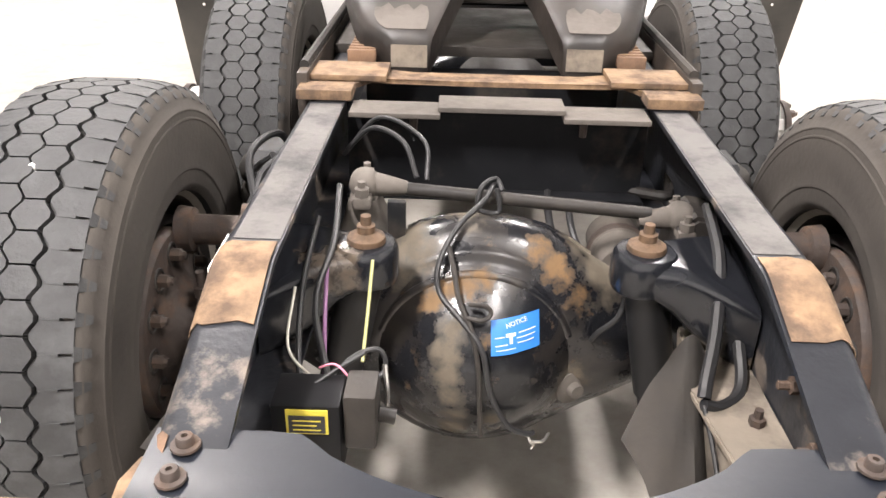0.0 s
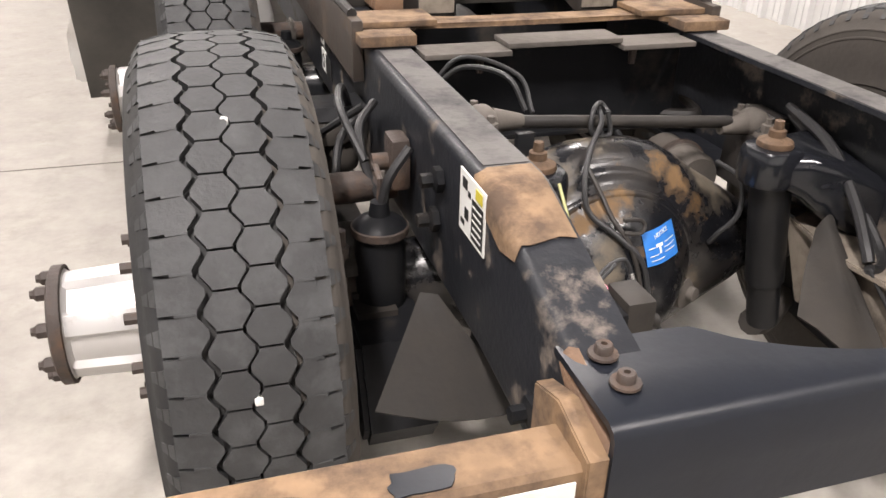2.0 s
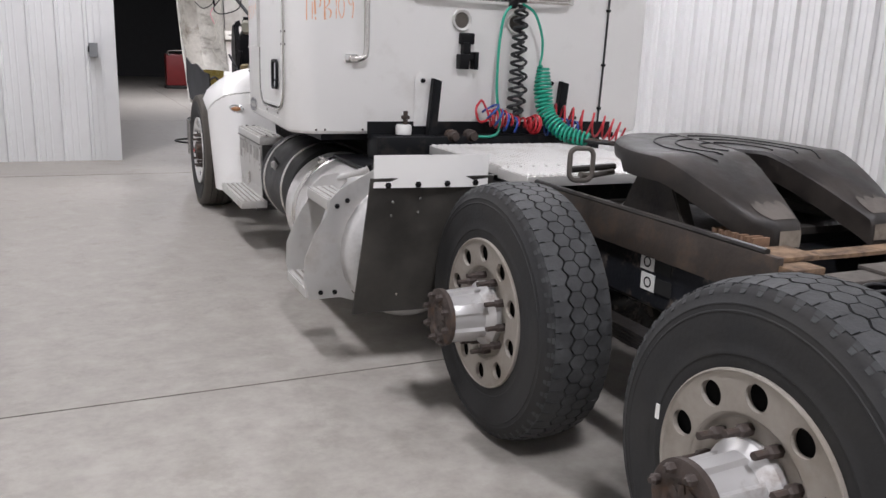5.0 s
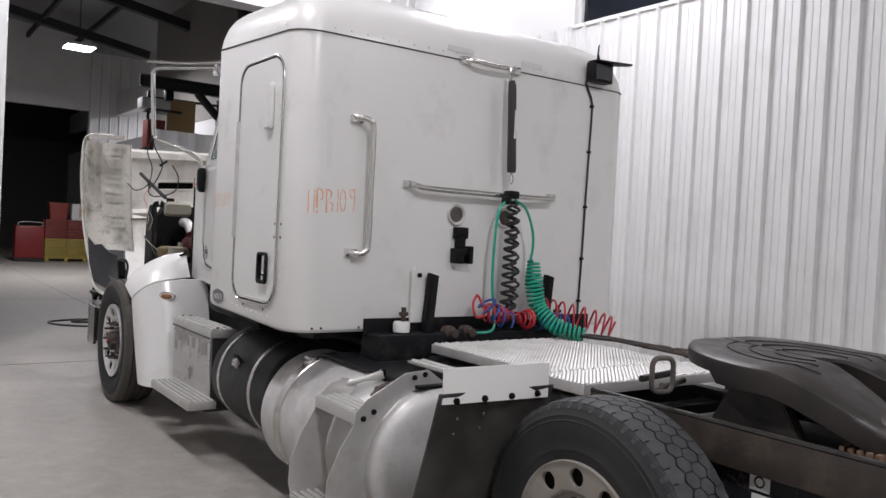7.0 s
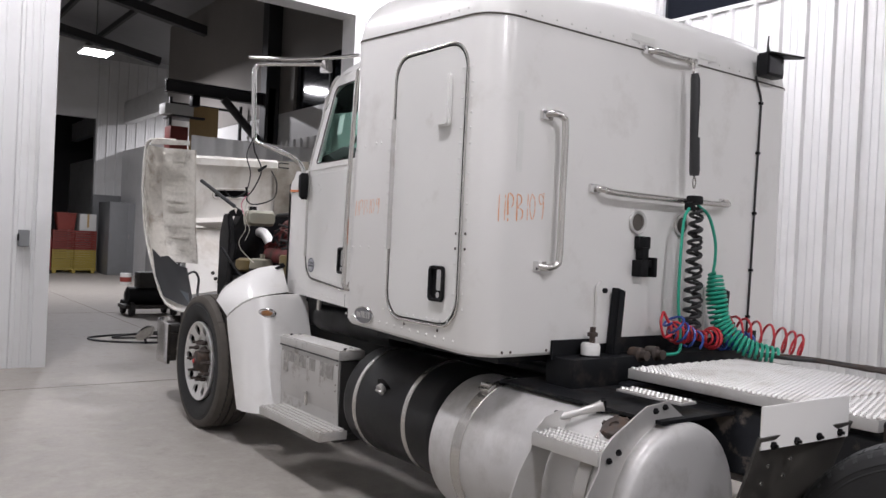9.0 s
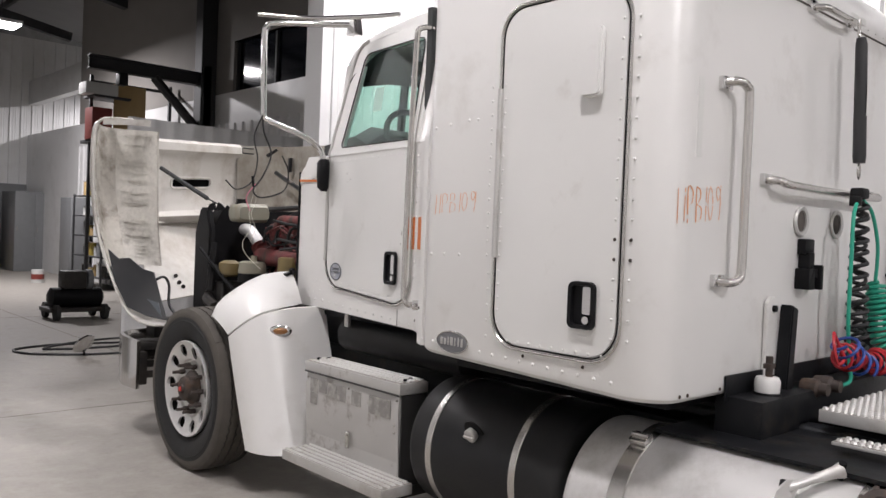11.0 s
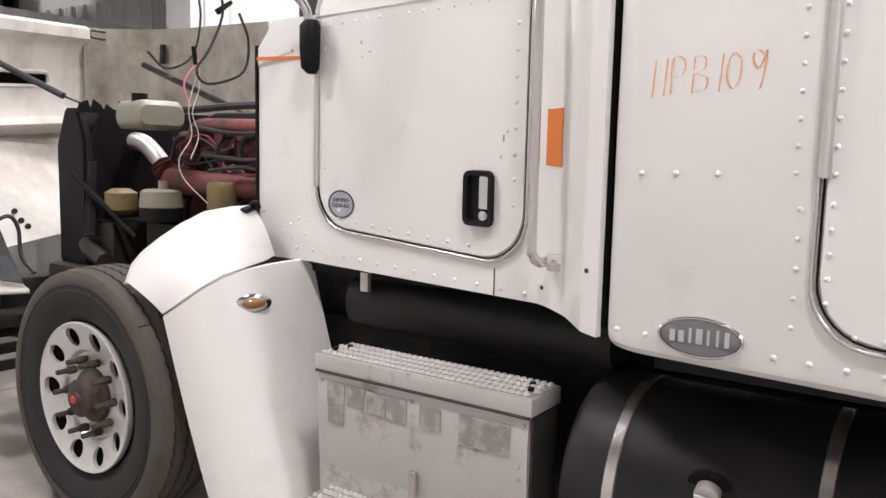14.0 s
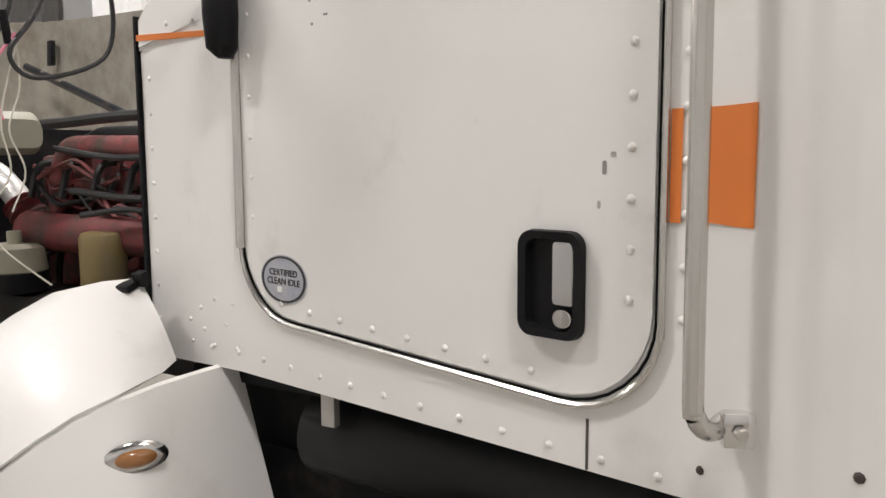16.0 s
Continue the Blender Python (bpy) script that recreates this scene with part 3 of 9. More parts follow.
# fixture of the added lamp, out of view past the east wall
high_bay(6.5, 25.0, 5.42, 0.6, 0.6, "bright high bay lamp of the far bay, lit; the second is added out of view")

# ---- the tractor ----
truck = thing("semi_truck", "white conventional sleeper tractor, hood open, outer rear wheels removed", "truck")
RAIL_Z = 0.875


def rail_profile(s, zt, zl, r=0.02, th=0.01):
    """The channel's section, its outer corners bent round, as (x, z) points."""
    o, i = s * 0.435, s * 0.345
    arc = [(radians(q), math.sin(radians(q)), math.cos(radians(q))) for q in (0, 22, 45, 68, 90)]
    outer = [(i, zt)] + [(o - s * (r - r * c), zt - (r - r * k)) for _, c, k in arc] + [(o - s * (r - r * k), zl + (r - r * c)) for _, c, k in arc] + [(i, zl)]
    return outer + [(i, zl + th), (o - s * th, zl + th), (o - s * th, zt - th), (i, zt - th)]


def rail_top(y):
    return min(RAIL_Z, 0.725 + (y + 0.845) * 0.150 / 0.445)


def rails():
    rng = random.Random(11)
    for s in (-1, 1):
        stations = [(-0.800, 0.740, 0.564), (-0.43, 0.8645, 0.597), (-0.40, 0.873, 0.60), (-0.37, RAIL_Z, 0.60), (5.2, RAIL_Z, 0.60)]
        b = loft(fresh(), [[(x, y, zz) for x, zz in rail_profile(s, zt, zl)] for y, zt, zl in stations])
        r = part("frame_rail", b, RAILTOP, truck, "worn blue-black painted steel frame rail")
        # grey road dust lying on the flange
        xa, xb = sorted((s * 0.348, s * 0.418))
        rows_ = [[(xa + (xb - xa) * k / 3, y, RAIL_Z + 0.0015) for k in range(4)] for y in (-0.34, -0.15, 0.05, 0.2, 0.33)]
        part("rail_dust", sheet(fresh(), rows_, 0.001), RAILDUST, r, "grey dust on the flange")
        # rubbed-bare rusty band over the bend, with ragged ends
        for y0, y1, first, last, mat, lab in ((-0.52, -0.345, 0, 8, ORANGERUST, "bare orange-rusted band on the flange"), (-0.795, -0.665, 3, 8, RUST, "orange rust streak on the rail's edge")):
            rows_ = []
            path = [(s * (0.35 + 0.067 * k / 3), 0.003) for k in range(4)]
            path += [(s * (0.415 + 0.0225 * math.sin(radians(q))), 0.0025 - 0.02 * (1 - math.cos(radians(q)))) for q in (30, 60, 90)]
            path += [(s * 0.4375, -0.032), (s * 0.4375, -0.045)]
            for k in range(first, last + 1):
                x, dz = path[k]
                ya, yb = y0 + rng.uniform(0, 0.012), y1 - rng.uniform(0, 0.012)
                if k > 6:
                    ya, yb = ya + 0.02 * (k - 6), yb - 0.02 * (k - 6)
                rows_.append([(x, ya + (yb - ya) * q / 8, rail_top(ya + (yb - ya) * q / 8) + dz) for q in range(9)])
            part("rust_band", sheet(fresh(), rows_, 0.001), mat, r, lab)


rails()


def tread_tyre(R, w, rows, pitch_n, groove, amp, depth, mat_tread, seg=96, ribs=False):
    """A truck tyre round x: sidewalls and carcass, with raised tread blocks between zigzag grooves."""
    bm = fresh()
    h, rr = w / 2, R - depth
    # the drive tyres have a narrow crown and rounded shoulders
    side = (0.972, 0.95, 0.89) if ribs else (0.91, 0.86, 0.785)
    bead = [(0.292, 0.62), (0.30, 0.72), (0.33, 0.86), (0.36, 0.94), (0.38, 0.97)] if ribs else [(0.276, 0.86), (0.284, 0.925), (0.292, 0.945), (0.318, 0.955), (0.321, 0.972), (0.327, 0.974), (0.331, 0.965), (0.36, 0.985)]
    half_prof = bead + [(0.405, 1.0), (0.418, 0.997), (0.420, 1.008), (0.423, 1.006), (0.425, 0.990), (0.436, 0.982), (0.438, 0.990), (0.441, 0.986), (0.443, 0.970), (R - 0.036, side[0]), (R - 0.022, side[1]), (rr, side[2]), (rr, 0.4)]
    lathe(bm, [(r, -u * h) for r, u in half_prof] + [(r, u * h) for r, u in half_prof[::-1]], seg, close=True)
    bt = fresh()
    th = h * (0.91 if ribs else 0.79)
    edges = [-th + 2 * th * k / rows for k in range(rows + 1)]
    if not ribs:
        edges = [-th, -th * 0.47, 0.0, th * 0.47, th]

    def zig(t):
        """A trapezoid wave: short straights joined by slants."""
        t = t % 1.0
        q = (4 * t - 1) if t < 0.5 else (3 - 4 * t)
        return max(-1.0, min(1.0, q * 1.5))

    def line(k, t):
        if k in (0, rows):
            return edges[k]
        return edges[k] + amp * zig(t + (0.5 if k % 2 else 0.0))

    def width(k):
        """Half the groove's width at line k; the one on the crown is narrow."""
        if k in (0, rows):
            return 0.0
        return groove / 2 * (0.55 if k == 2 and not ribs else 1.0)
    for row in range(rows):
        shift = 0.0 if row % 2 else 0.5
        for j in range(pitch_n):
            t0, t1 = j + shift, j + shift + 1
            outer = row in (0, rows - 1) and not ribs
            gap = 0.03 if not ribs and not outer else 0.0
            ts = [t0 + gap, t0 + 0.085, t0 + 0.25, t0 + 0.415, t0 + 0.585, t0 + 0.75, t0 + 0.915, t1 - gap]
            if outer:
                ts = [t0, t0 + 0.035, t0 + 0.04, t0 + 0.085, t0 + 0.25, t0 + 0.415, t0 + 0.585, t0 + 0.75, t0 + 0.915, t0 + 0.96, t0 + 0.965, t1]
            lo_, hi_ = [], []
            for t in ts:
                a = line(row, t) + width(row)
                b = line(row + 1, t) - width(row + 1)
                if outer and (t < t0 + 0.038 or t > t0 + 0.962):
                    a, b = (a + 0.020, b) if row == 0 else (a, b - 0.020)
                lo_.append((a, t))
                hi_.append((b, t))
            ring = lo_ + hi_[::-1]

            def place(u, t, r):
                ang = 2 * math.pi * t / pitch_n
                r = r - 0.012 * (abs(u) / th) ** 4
                return (u, r * math.cos(ang), r * math.sin(ang))
            topv = [bt.verts.new(place(u, t, R)) for u, t in ring]
            botv = [bt.verts.new(place(u * 1.01, t, rr - 0.004)) for u, t in ring]
            m = len(ts)
            for q in range(m - 1):
                bt.faces.new((topv[q], topv[q + 1], topv[2 * m - 2 - q], topv[2 * m - 1 - q]))
            for q in range(2 * m):
                bt.faces.new((botv[q], botv[(q + 1) % (2 * m)], topv[(q + 1) % (2 * m)], topv[q]))
    if ribs:
        for sd in (-1, 1):
            lathe(bt, [(0.446, sd * h * 0.99), (0.462, sd * (h * 0.985 + 0.003)), (R - 0.024, sd * (h * 0.95 + 0.003)), (R - 0.010, sd * h * 0.91)], seg)
        bmesh.ops.remove_doubles(bt, verts=bt.verts, dist=0.0004)
    else:
        # small lugs along the shoulders
        for sd in (-1, 1):
            for j in range(0, pitch_n * 2, 2):
                quad = []
                for r, u, dt in ((R - 0.034, h * 0.905, 0.22), (R - 0.034, h * 0.905, 0.72), (R - 0.011, h * 0.785, 0.92), (R - 0.011, h * 0.785, 0.0)):
                    ang = math.pi * (j + dt + 0.55) / pitch_n
                    quad.append(((u + 0.002) * sd, r * math.cos(ang), r * math.sin(ang)))
                hi = [bt.verts.new(p) for p in quad]
                lo = [bt.verts.new((p[0] - 0.010 * sd, p[1] * 0.985, p[2] * 0.985)) for p in quad]
                bt.faces.new(hi)
                for q in range(4):
                    bt.faces.new((lo[q], lo[(q + 1) % 4], hi[(q + 1) % 4], hi[q]))
        bmesh.ops.recalc_face_normals(bt, faces=bt.faces)
    tyre = smooth(link_mesh("tyre", bm, RUBBER), 35)
    if not ribs:
        # the side that faces the frame is caked in road dust
        tyre.materials.append(DUSTRUBBER)
        for f in tyre.polygons:
            f.material_index = 1 if f.center.x < -0.02 else 0
    return tyre, smooth(link_mesh("tread", bt, mat_tread), 35)


def wheel_disc(holes, hole_c, hole_r, r_in, r_out, x_face, dish, mat, lip=0.30):
    """An aluminium disc wheel facing +x, with round hand holes, a rim flange and a bolt face."""
    bm = fresh()
    n = holes
    hu = math.pi / n * hole_c
    up, down = math.atan2(r_out - hole_c, hu), math.atan2(hole_c - r_in, hu)
    turns = sorted([2 * math.pi * (j + 0.5) / 32 for j in range(32)] + [up, math.pi - up, math.pi + down, 2 * math.pi - down])
    k = len(turns)
    mid = (r_out + r_in) / 2

    def x_at(r):
        return x_face + dish * (r - mid) / (r_out - r_in)

    def P(u, r, dx=0.0):
        a = u / hole_c
        return (x_at(r) + dx, r * math.cos(a), r * math.sin(a))
    for i in range(n):
        u0 = 2 * math.pi * i / n * hole_c
        inner, outer, back = [], [], []
        for a in turns:
            c, s = math.cos(a), math.sin(a)
            q = min(hu / abs(c) if abs(c) > 1e-6 else 9, (r_out - hole_c if s > 0 else hole_c - r_in) / abs(s) if abs(s) > 1e-6 else 9)
            outer.append(bm.verts.new(P(u0 + q * c, hole_c + q * s)))
            inner.append(bm.verts.new(P(u0 + hole_r * c, hole_c + hole_r * s)))
            back.append(bm.verts.new(P(u0 + hole_r * 0.97 * c, hole_c + hole_r * 0.97 * s, -0.015)))
        for j in range(k):
            l = (j + 1) % k
            bm.faces.new((outer[j], outer[l], inner[l], inner[j]))
            bm.faces.new((inner[j], inner[l], back[l], back[j]))
    bmesh.ops.remove_doubles(bm, verts=bm.verts, dist=0.0015)
    xo, xi = x_at(r_out), x_at(r_in)
    lathe(bm, [(r_out - 0.003, xo - 0.0015), (r_out + 0.004, xo + 0.002), (lip - 0.005, xo + 0.006), (lip - 0.001, xo + 0.004), (lip, xo - 0.002), (lip - 0.004, xo - 0.02), (lip - 0.02, xo - 0.04), (lip - 0.024, xo - 0.235), (lip, xo - 0.262), (lip - 0.006, xo - 0.270)], 60)
    lathe(bm, [(r_in + 0.003, xi - 0.0015), (r_in - 0.003, xi - 0.001), (r_in - 0.008, xi - 0.004), (r_in - 0.012, xi - 0.010), (r_in - 0.014, xi - 0.017), (r_in - 0.018, xi - 0.021), (0.165, xi - 0.022), (0.112, xi - 0.022), (0.108, xi - 0.04)], 48)
    me = smooth(link_mesh("wheel", bm, mat), 35)
    me.materials.append(GREASE)
    for f in me.polygons:
        f.material_index = 1 if x_face - 0.24 < f.center.x < x_face - 0.06 else 0
    return me


REAR_TYRE, REAR_TREAD = tread_tyre(0.497, 0.284, 4, 58, 0.0085, 0.0065, 0.015, TREAD)
STEER_TYRE, STEER_TREAD = tread_tyre(0.508, 0.282, 5, 60, 0.011, 0.003, 0.013, STEERTREAD, ribs=True)
REAR_DISC = wheel_disc(10, 0.233, 0.0335, 0.186, 0.278, 0.0, 0.004, WHEELALU, 0.289)
STEER_DISC = wheel_disc(10, 0.240, 0.0385, 0.19, 0.284, 0.0, 0.028, CLEANALU)


def stud_mesh(r, length, nut, nut_l, mat):
    bm = fresh()
    lathe(bm, [(0, 0), (nut, 0), (nut, nut_l), (r * 1.15, nut_l + 0.004), (r, nut_l + 0.006), (r, length), (0, length)], 6)
    return smooth(link_mesh("stud", bm, mat), 30)


LONG_STUD = stud_mesh(0.0105, 0.078, 0.0165, 0.032, CASTRUST)
END_BOLT = stud_mesh(0.008, 0.03, 0.0135, 0.02, CASTRUST)


def hub_mesh():
    bm = fresh()
    rings = []
    for r, h, rib in ((0.122, -0.03, 0), (0.124, 0.0, 0), (0.112, 0.012, 0), (0.102, 0.022, 0), (0.094, 0.03, 1), (0.090, 0.10, 1), (0.088, 0.150, 1), (0.096, 0.156, 0), (0.100, 0.160, 0), (0.100, 0.162, 0)):
        ring = []
        for k in range(72):
            a = 2 * math.pi * k / 72
            q = r + rib * (0.012 if (k % 12) < 5 else 0.0)
            ring.append((h, q * math.cos(a), q * math.sin(a)))
        rings.append(ring)
    loft(bm, rings, cap=False)
    return smooth(link_mesh("hub", bm, HUBALU), 40)


def hub_cap_mesh():
    bm = fresh()
    lathe(bm, [(0.102, 0.158), (0.108, 0.160), (0.108, 0.178), (0.100, 0.182), (0.066, 0.183), (0.058, 0.176), (0.0, 0.176)], 40)
    for k in range(4):
        box(bm, 0.172, 0.18, -0.05, 0.05, -0.012, 0.012, 0.002, Matrix.Rotation(math.pi * k / 4, 4, "X"))
    return smooth(link_mesh("hub_flange", bm, CASTRUST), 40)


HUB, HUBCAP = hub_mesh(), hub_cap_mesh()
DRUM = smooth(link_mesh("brake_drum", lathe(fresh(), [(0.10, -0.05), (0.205, -0.055), (0.225, -0.075), (0.225, -0.215), (0.215, -0.222), (0.206, -0.222), (0.206, -0.18), (0.08, -0.18)], 40), GREASE), 40)
SPIDER = smooth(link_mesh("brake_spider", lathe(fresh(), [(0.07, -0.19), (0.195, -0.20), (0.199, -0.205), (0.199, -0.236), (0.194, -0.242), (0.115, -0.246), (0.095, -0.262), (0.082, -0.30), (0.078, -0.36), (0.06, -0.37)], 40), CASTRUST), 40)
# dark raised disc stands in for the shaded recess round each bolt
SPIDER_DARK_DISC = smooth(link_mesh("bolt_dark_disc", lathe(fresh(), [(0.0, 0.001), (0.019, 0.001), (0.021, 0.004), (0.025, 0.004), (0.026, 0.0)], 14), GREASE), 40)
CAM_TUBE = smooth(link_mesh("camshaft_tube", tube(fresh(), [(-0.24, 0, 0), (-0.27, 0, 0), (-0.275, 0, 0), (-0.46, 0, 0)], [0.05, 0.046, 0.033, 0.030], 14), CASTRUST), 40)


# near-black disc added behind the hand holes to paint their darkness
HOLE_BACKING = smooth(link_mesh("hole_backing", lathe(fresh(), [(0.19, -0.0225), (0.283, -0.0185), (0.283, -0.024), (0.19, -0.028)], 40, None, True), GAP), 40)


def rear_wheel(side, x, y, turn):
    """side -1 left, 1 right. The wheel's own +x points outwards; turn rolls it round its axle."""
    roll = Matrix.Rotation(radians(turn), 4, "X")
    m = pose(side * x, y, 0.495, 0, 0, 180 if side < 0 else 0) @ roll
    w = shared("rear_wheel", REAR_DISC, truck, m, "dull aluminium inner dual wheel with round hand holes")
    shared("tyre", REAR_TYRE, w, pose(-0.138, 0, 0, turn), "black drive tyre with hexagonal tread blocks")
    tagged(shared("tread", REAR_TREAD, w, pose(-0.138, 0, 0, turn), "hexagonal tread blocks"), kind="stuff")
    shared("hub", HUB, w, None, "silver cast hub without its outer wheel")
    shared("hub_flange", HUBCAP, w, None, "rusty axle flange")
    shared("brake_drum", DRUM, w, None)
    shared("hole_backing", HOLE_BACKING, w, None)
    sp = shared("brake_spider", SPIDER, w, None, "brown cast brake spider with a ring of bolts")
    shared("camshaft_tube", CAM_TUBE, sp, roll.inverted() @ pose(0, side * 0.085, 0.175))
    for k in range(12):
        a = 2 * math.pi * (k + 0.5) / 12
        at = pose(-0.2425, 0.155 * math.cos(a), 0.155 * math.sin(a), 0, 0, 180)
        shared("bolt_dark_disc", SPIDER_DARK_DISC, sp, at)
        shared("bolt", END_BOLT, sp, at)
    for k in range(10):
        a = 2 * math.pi * (k + 0.3) / 10
        shared("wheel_stud", LONG_STUD, w, pose(-0.024, 0.1450 * math.cos(a), 0.1450 * math.sin(a)))
    for k in range(8):
        a = 2 * math.pi * (k + 0.2) / 8
        shared("axle_bolt", END_BOLT, w, pose(0.178, 0.087 * math.cos(a), 0.087 * math.sin(a)))


REAR_AXLES = (0.0, 1.37)
for xx, yy, tt in ((0.903, 0.012, 18), (0.885, 1.382, 20)):
    for sd in (-1, 1):
        rear_wheel(sd, xx, yy, tt)

STEER_HUB = smooth(link_mesh("hub", lathe(fresh(), [(0.112, -0.06), (0.105, -0.02), (0.088, -0.012), (0.078, 0.0), (0.074, 0.03), (0.066, 0.036), (0.03, 0.038), (0.026, 0.05), (0, 0.05)], 32), CASTRUST), 40)
for sd in (-1, 1):
    w = shared("steer_wheel", STEER_DISC, truck, pose(sd * 1.222, 6.44, 0.503, 0, 0, 180 if sd < 0 else 0), "polished aluminium steer wheel")
    shared("tyre", STEER_TYRE, w, pose(-0.115, 0, 0, 3), "dusty ribbed steer tyre")
    tagged(shared("tread", STEER_TREAD, w, pose(-0.115, 0, 0, 3), "dusty circumferential tread ribs"), kind="stuff")
    shared("hub", STEER_HUB, w, None, "rusty oil-filled hub")
    shared("red_plug", smooth(link_mesh("red_plug", lathe(fresh(), [(0.016, 0.048), (0.015, 0.056), (0, 0.057)], 12), REDREFLECT), 40), w)
    for k in range(10):
        a = 2 * math.pi * k / 10
        shared("wheel_stud", LONG_STUD, w, pose(-0.03, 0.1450 * math.cos(a), 0.1450 * math.sin(a)))
    # the same added near-black backing for the steer wheel's hand holes
    bmf = fresh()
    lathe(bmf, [(0.19, -0.036), (0.281, -0.010), (0.281, -0.017), (0.19, -0.044)], 40, None, True)
    part("hole_backing", bmf, GAP, w)
    shared("brake_drum", DRUM, w, pose(-0.03, 0, 0))

# axle housings: a banjo in the middle, conical shoulders, round tubes
AXLE_SHAPE = [(0.0, 0.256, 0.112), (0.06, 0.252, 0.112), (0.12, 0.236, 0.111), (0.17, 0.208, 0.110), (0.22, 0.172, 0.106), (0.28, 0.135, 0.098), (0.33, 0.104, 0.088), (0.36, 0.080, 0.078), (0.45, 0.072, 0.072), (0.80, 0.068, 0.068)]
AXLE_Y, AXLE_Z = 0.02, 0.50


def banjo(x):
    """Half height and half depth of the axle housing at x."""
    x = abs(x + 0.035)
    for (xa, za, ya), (xb, zb, yb) in zip(AXLE_SHAPE, AXLE_SHAPE[1:]):
        if x <= xb:
            k = (x - xa) / (xb - xa)
            return za + (zb - za) * k, ya + (yb - ya) * k
    return AXLE_SHAPE[-1][1:]


for y in REAR_AXLES:
    rings = []
    for x in [-q[0] for q in AXLE_SHAPE[:0:-1]] + [q[0] for q in AXLE_SHAPE]:
        hz, hy = banjo(x - 0.035)
        rings.append([(x - 0.035, y + AXLE_Y + hy * math.cos(2 * math.pi * k / 32), AXLE_Z + hz * math.sin(2 * math.pi * k / 32)) for k in range(32)])
    part("axle", loft(fresh(), rings), CASTING if y == 0 else DIFFPAINT, truck, "greasy black drive axle housing with conical shoulders", 50)
b = fresh()
box(b, -0.9, 0.9, 6.38, 6.52, 0.36, 0.50, 0.02)
part("steer_axle", b, GREASE, truck)

# differential bowl of the rear axle
BOWL = [(0.0, -0.200), (0.05, -0.195), (0.10, -0.172), (0.135, -0.145), (0.165, -0.112), (0.188, -0.088), (0.205, -0.066), (0.212, -0.057), (0.221, -0.054), (0.230, -0.047), (0.234, -0.033), (0.244, -0.028), (0.249, -0.014), (0.249, 0.02)]
BOWL_X, BOWL_Z = -0.045, 0.488
diff = part("differential", lathe(fresh(), BOWL, 56, pose(BOWL_X, 0.0, BOWL_Z, 0, 0, 90)), CASTING, truck, "greasy black differential bowl with rust patches", 55)
b = fresh()
lathe(b, [(0.0, -0.2), (0.15, -0.18), (0.22, -0.05), (0.235, 0.05), (0.16, 0.2), (0.08, 0.45), (0.0, 0.5)], 32, pose(0.03, 1.39, 0.53, 0, 0, 90))
part("differential", b, GREASE, truck)

# sleeper box
SX, SY0, SY1 = 1.19, 3.12, 4.345


def sleeper():
    rings = []
    for z, ins in ((0.995, 0.02), (1.01, 0.004), (1.03, 0.0), (2.515, 0.0), (2.58, 0.012), (2.65, 0.04), (2.71, 0.085), (2.76, 0.15), (2.80, 0.25), (2.82, 0.4), (2.83, 0.6)):
        r = max(0.02, 0.15 - ins * 0.12)
        pts = rounded(-SX + ins, SX - ins, SY0 + ins * 0.9, SY1, (max(0.13, r * 0.7), max(0.13, r * 0.7), r, r), 8)
        rings.append([(x, y, z + (0.05 * (y - SY0) if z > 2.4 else 0.03 * (y - SY0) if z < 1.1 else 0)) for x, y in pts])
    s = part("sleeper", loft(fresh(), rings), WHITE, truck, "white riveted aluminium sleeper box", 30)
    return s


sleep = sleeper()

# ---- rear frame ----
# tail crossmember with its curved cut-out
def tail_beam():
    n = 20
    front = [(-0.437, -0.652), (-0.30, -0.652), (-0.265, -0.655)]
    front += [(-0.25 + 0.5 * k / n, -0.667 - 0.095 * (math.sin(math.pi * k / n) ** 0.75)) for k in range(n + 1)]
    front += [(0.265, -0.655), (0.30, -0.652), (0.437, -0.652)]
    b = fresh()
    rows = []
    for x, y in front:
        r = [(x, y, 0.779)]
        r += [(x, y + (-0.785 - y) * 0.5, 0.778), (x, -0.785, 0.777), (x, -0.797, 0.772), (x, -0.803, 0.762), (x, -0.804, 0.70), (x, -0.804, 0.63)]
        rows.append(r)
    sheet(b, rows, 0.009)
    t = part("tail_crossmember", b, BEAMBLACK, truck, "blue-black painted rear crossmember with a curved cut-out")
    for s in (-1, 1):
        for y, z in ((-0.685, 0.782), (-0.738, 0.781)):
            bb = fresh()
            lathe(bb, [(0, 0), (0.018, 0), (0.0175, 0.003), (0.011, 0.004), (0.0105, 0.013), (0.009, 0.015), (0.004, 0.015), (0.004, 0.010), (0, 0.010)], 12, pose(s * 0.393, y, z, 0, -90, 0))
            part("bolt", bb, CASTRUST, t)
    return t


tail = tail_beam()

# rusty light bar with reflective tape, left of the tail
b = fresh()
sheet(b, [[(x, y, z) for y, z in ((-0.715, 0.64), (-0.715, 0.722), (-0.722, 0.728), (-0.785, 0.728), (-0.792, 0.722), (-0.792, 0.64))] for x in [-0.455 - 0.08 * k for k in range(11)]], 0.006)
bar = part("light_bar", b, ORANGERUST, truck, "rusty steel light bar with flaking blue-grey paint")
rng = random.Random(21)
SILVERFLAKE = material("scuffed_silver_blue_paint", (0.20, 0.21, 0.24), 0.35, 0.3, grain=0.4, scale=20, second=(0.06, 0.065, 0.08), spots=0.55, spot_scale=14, soft=0.06)


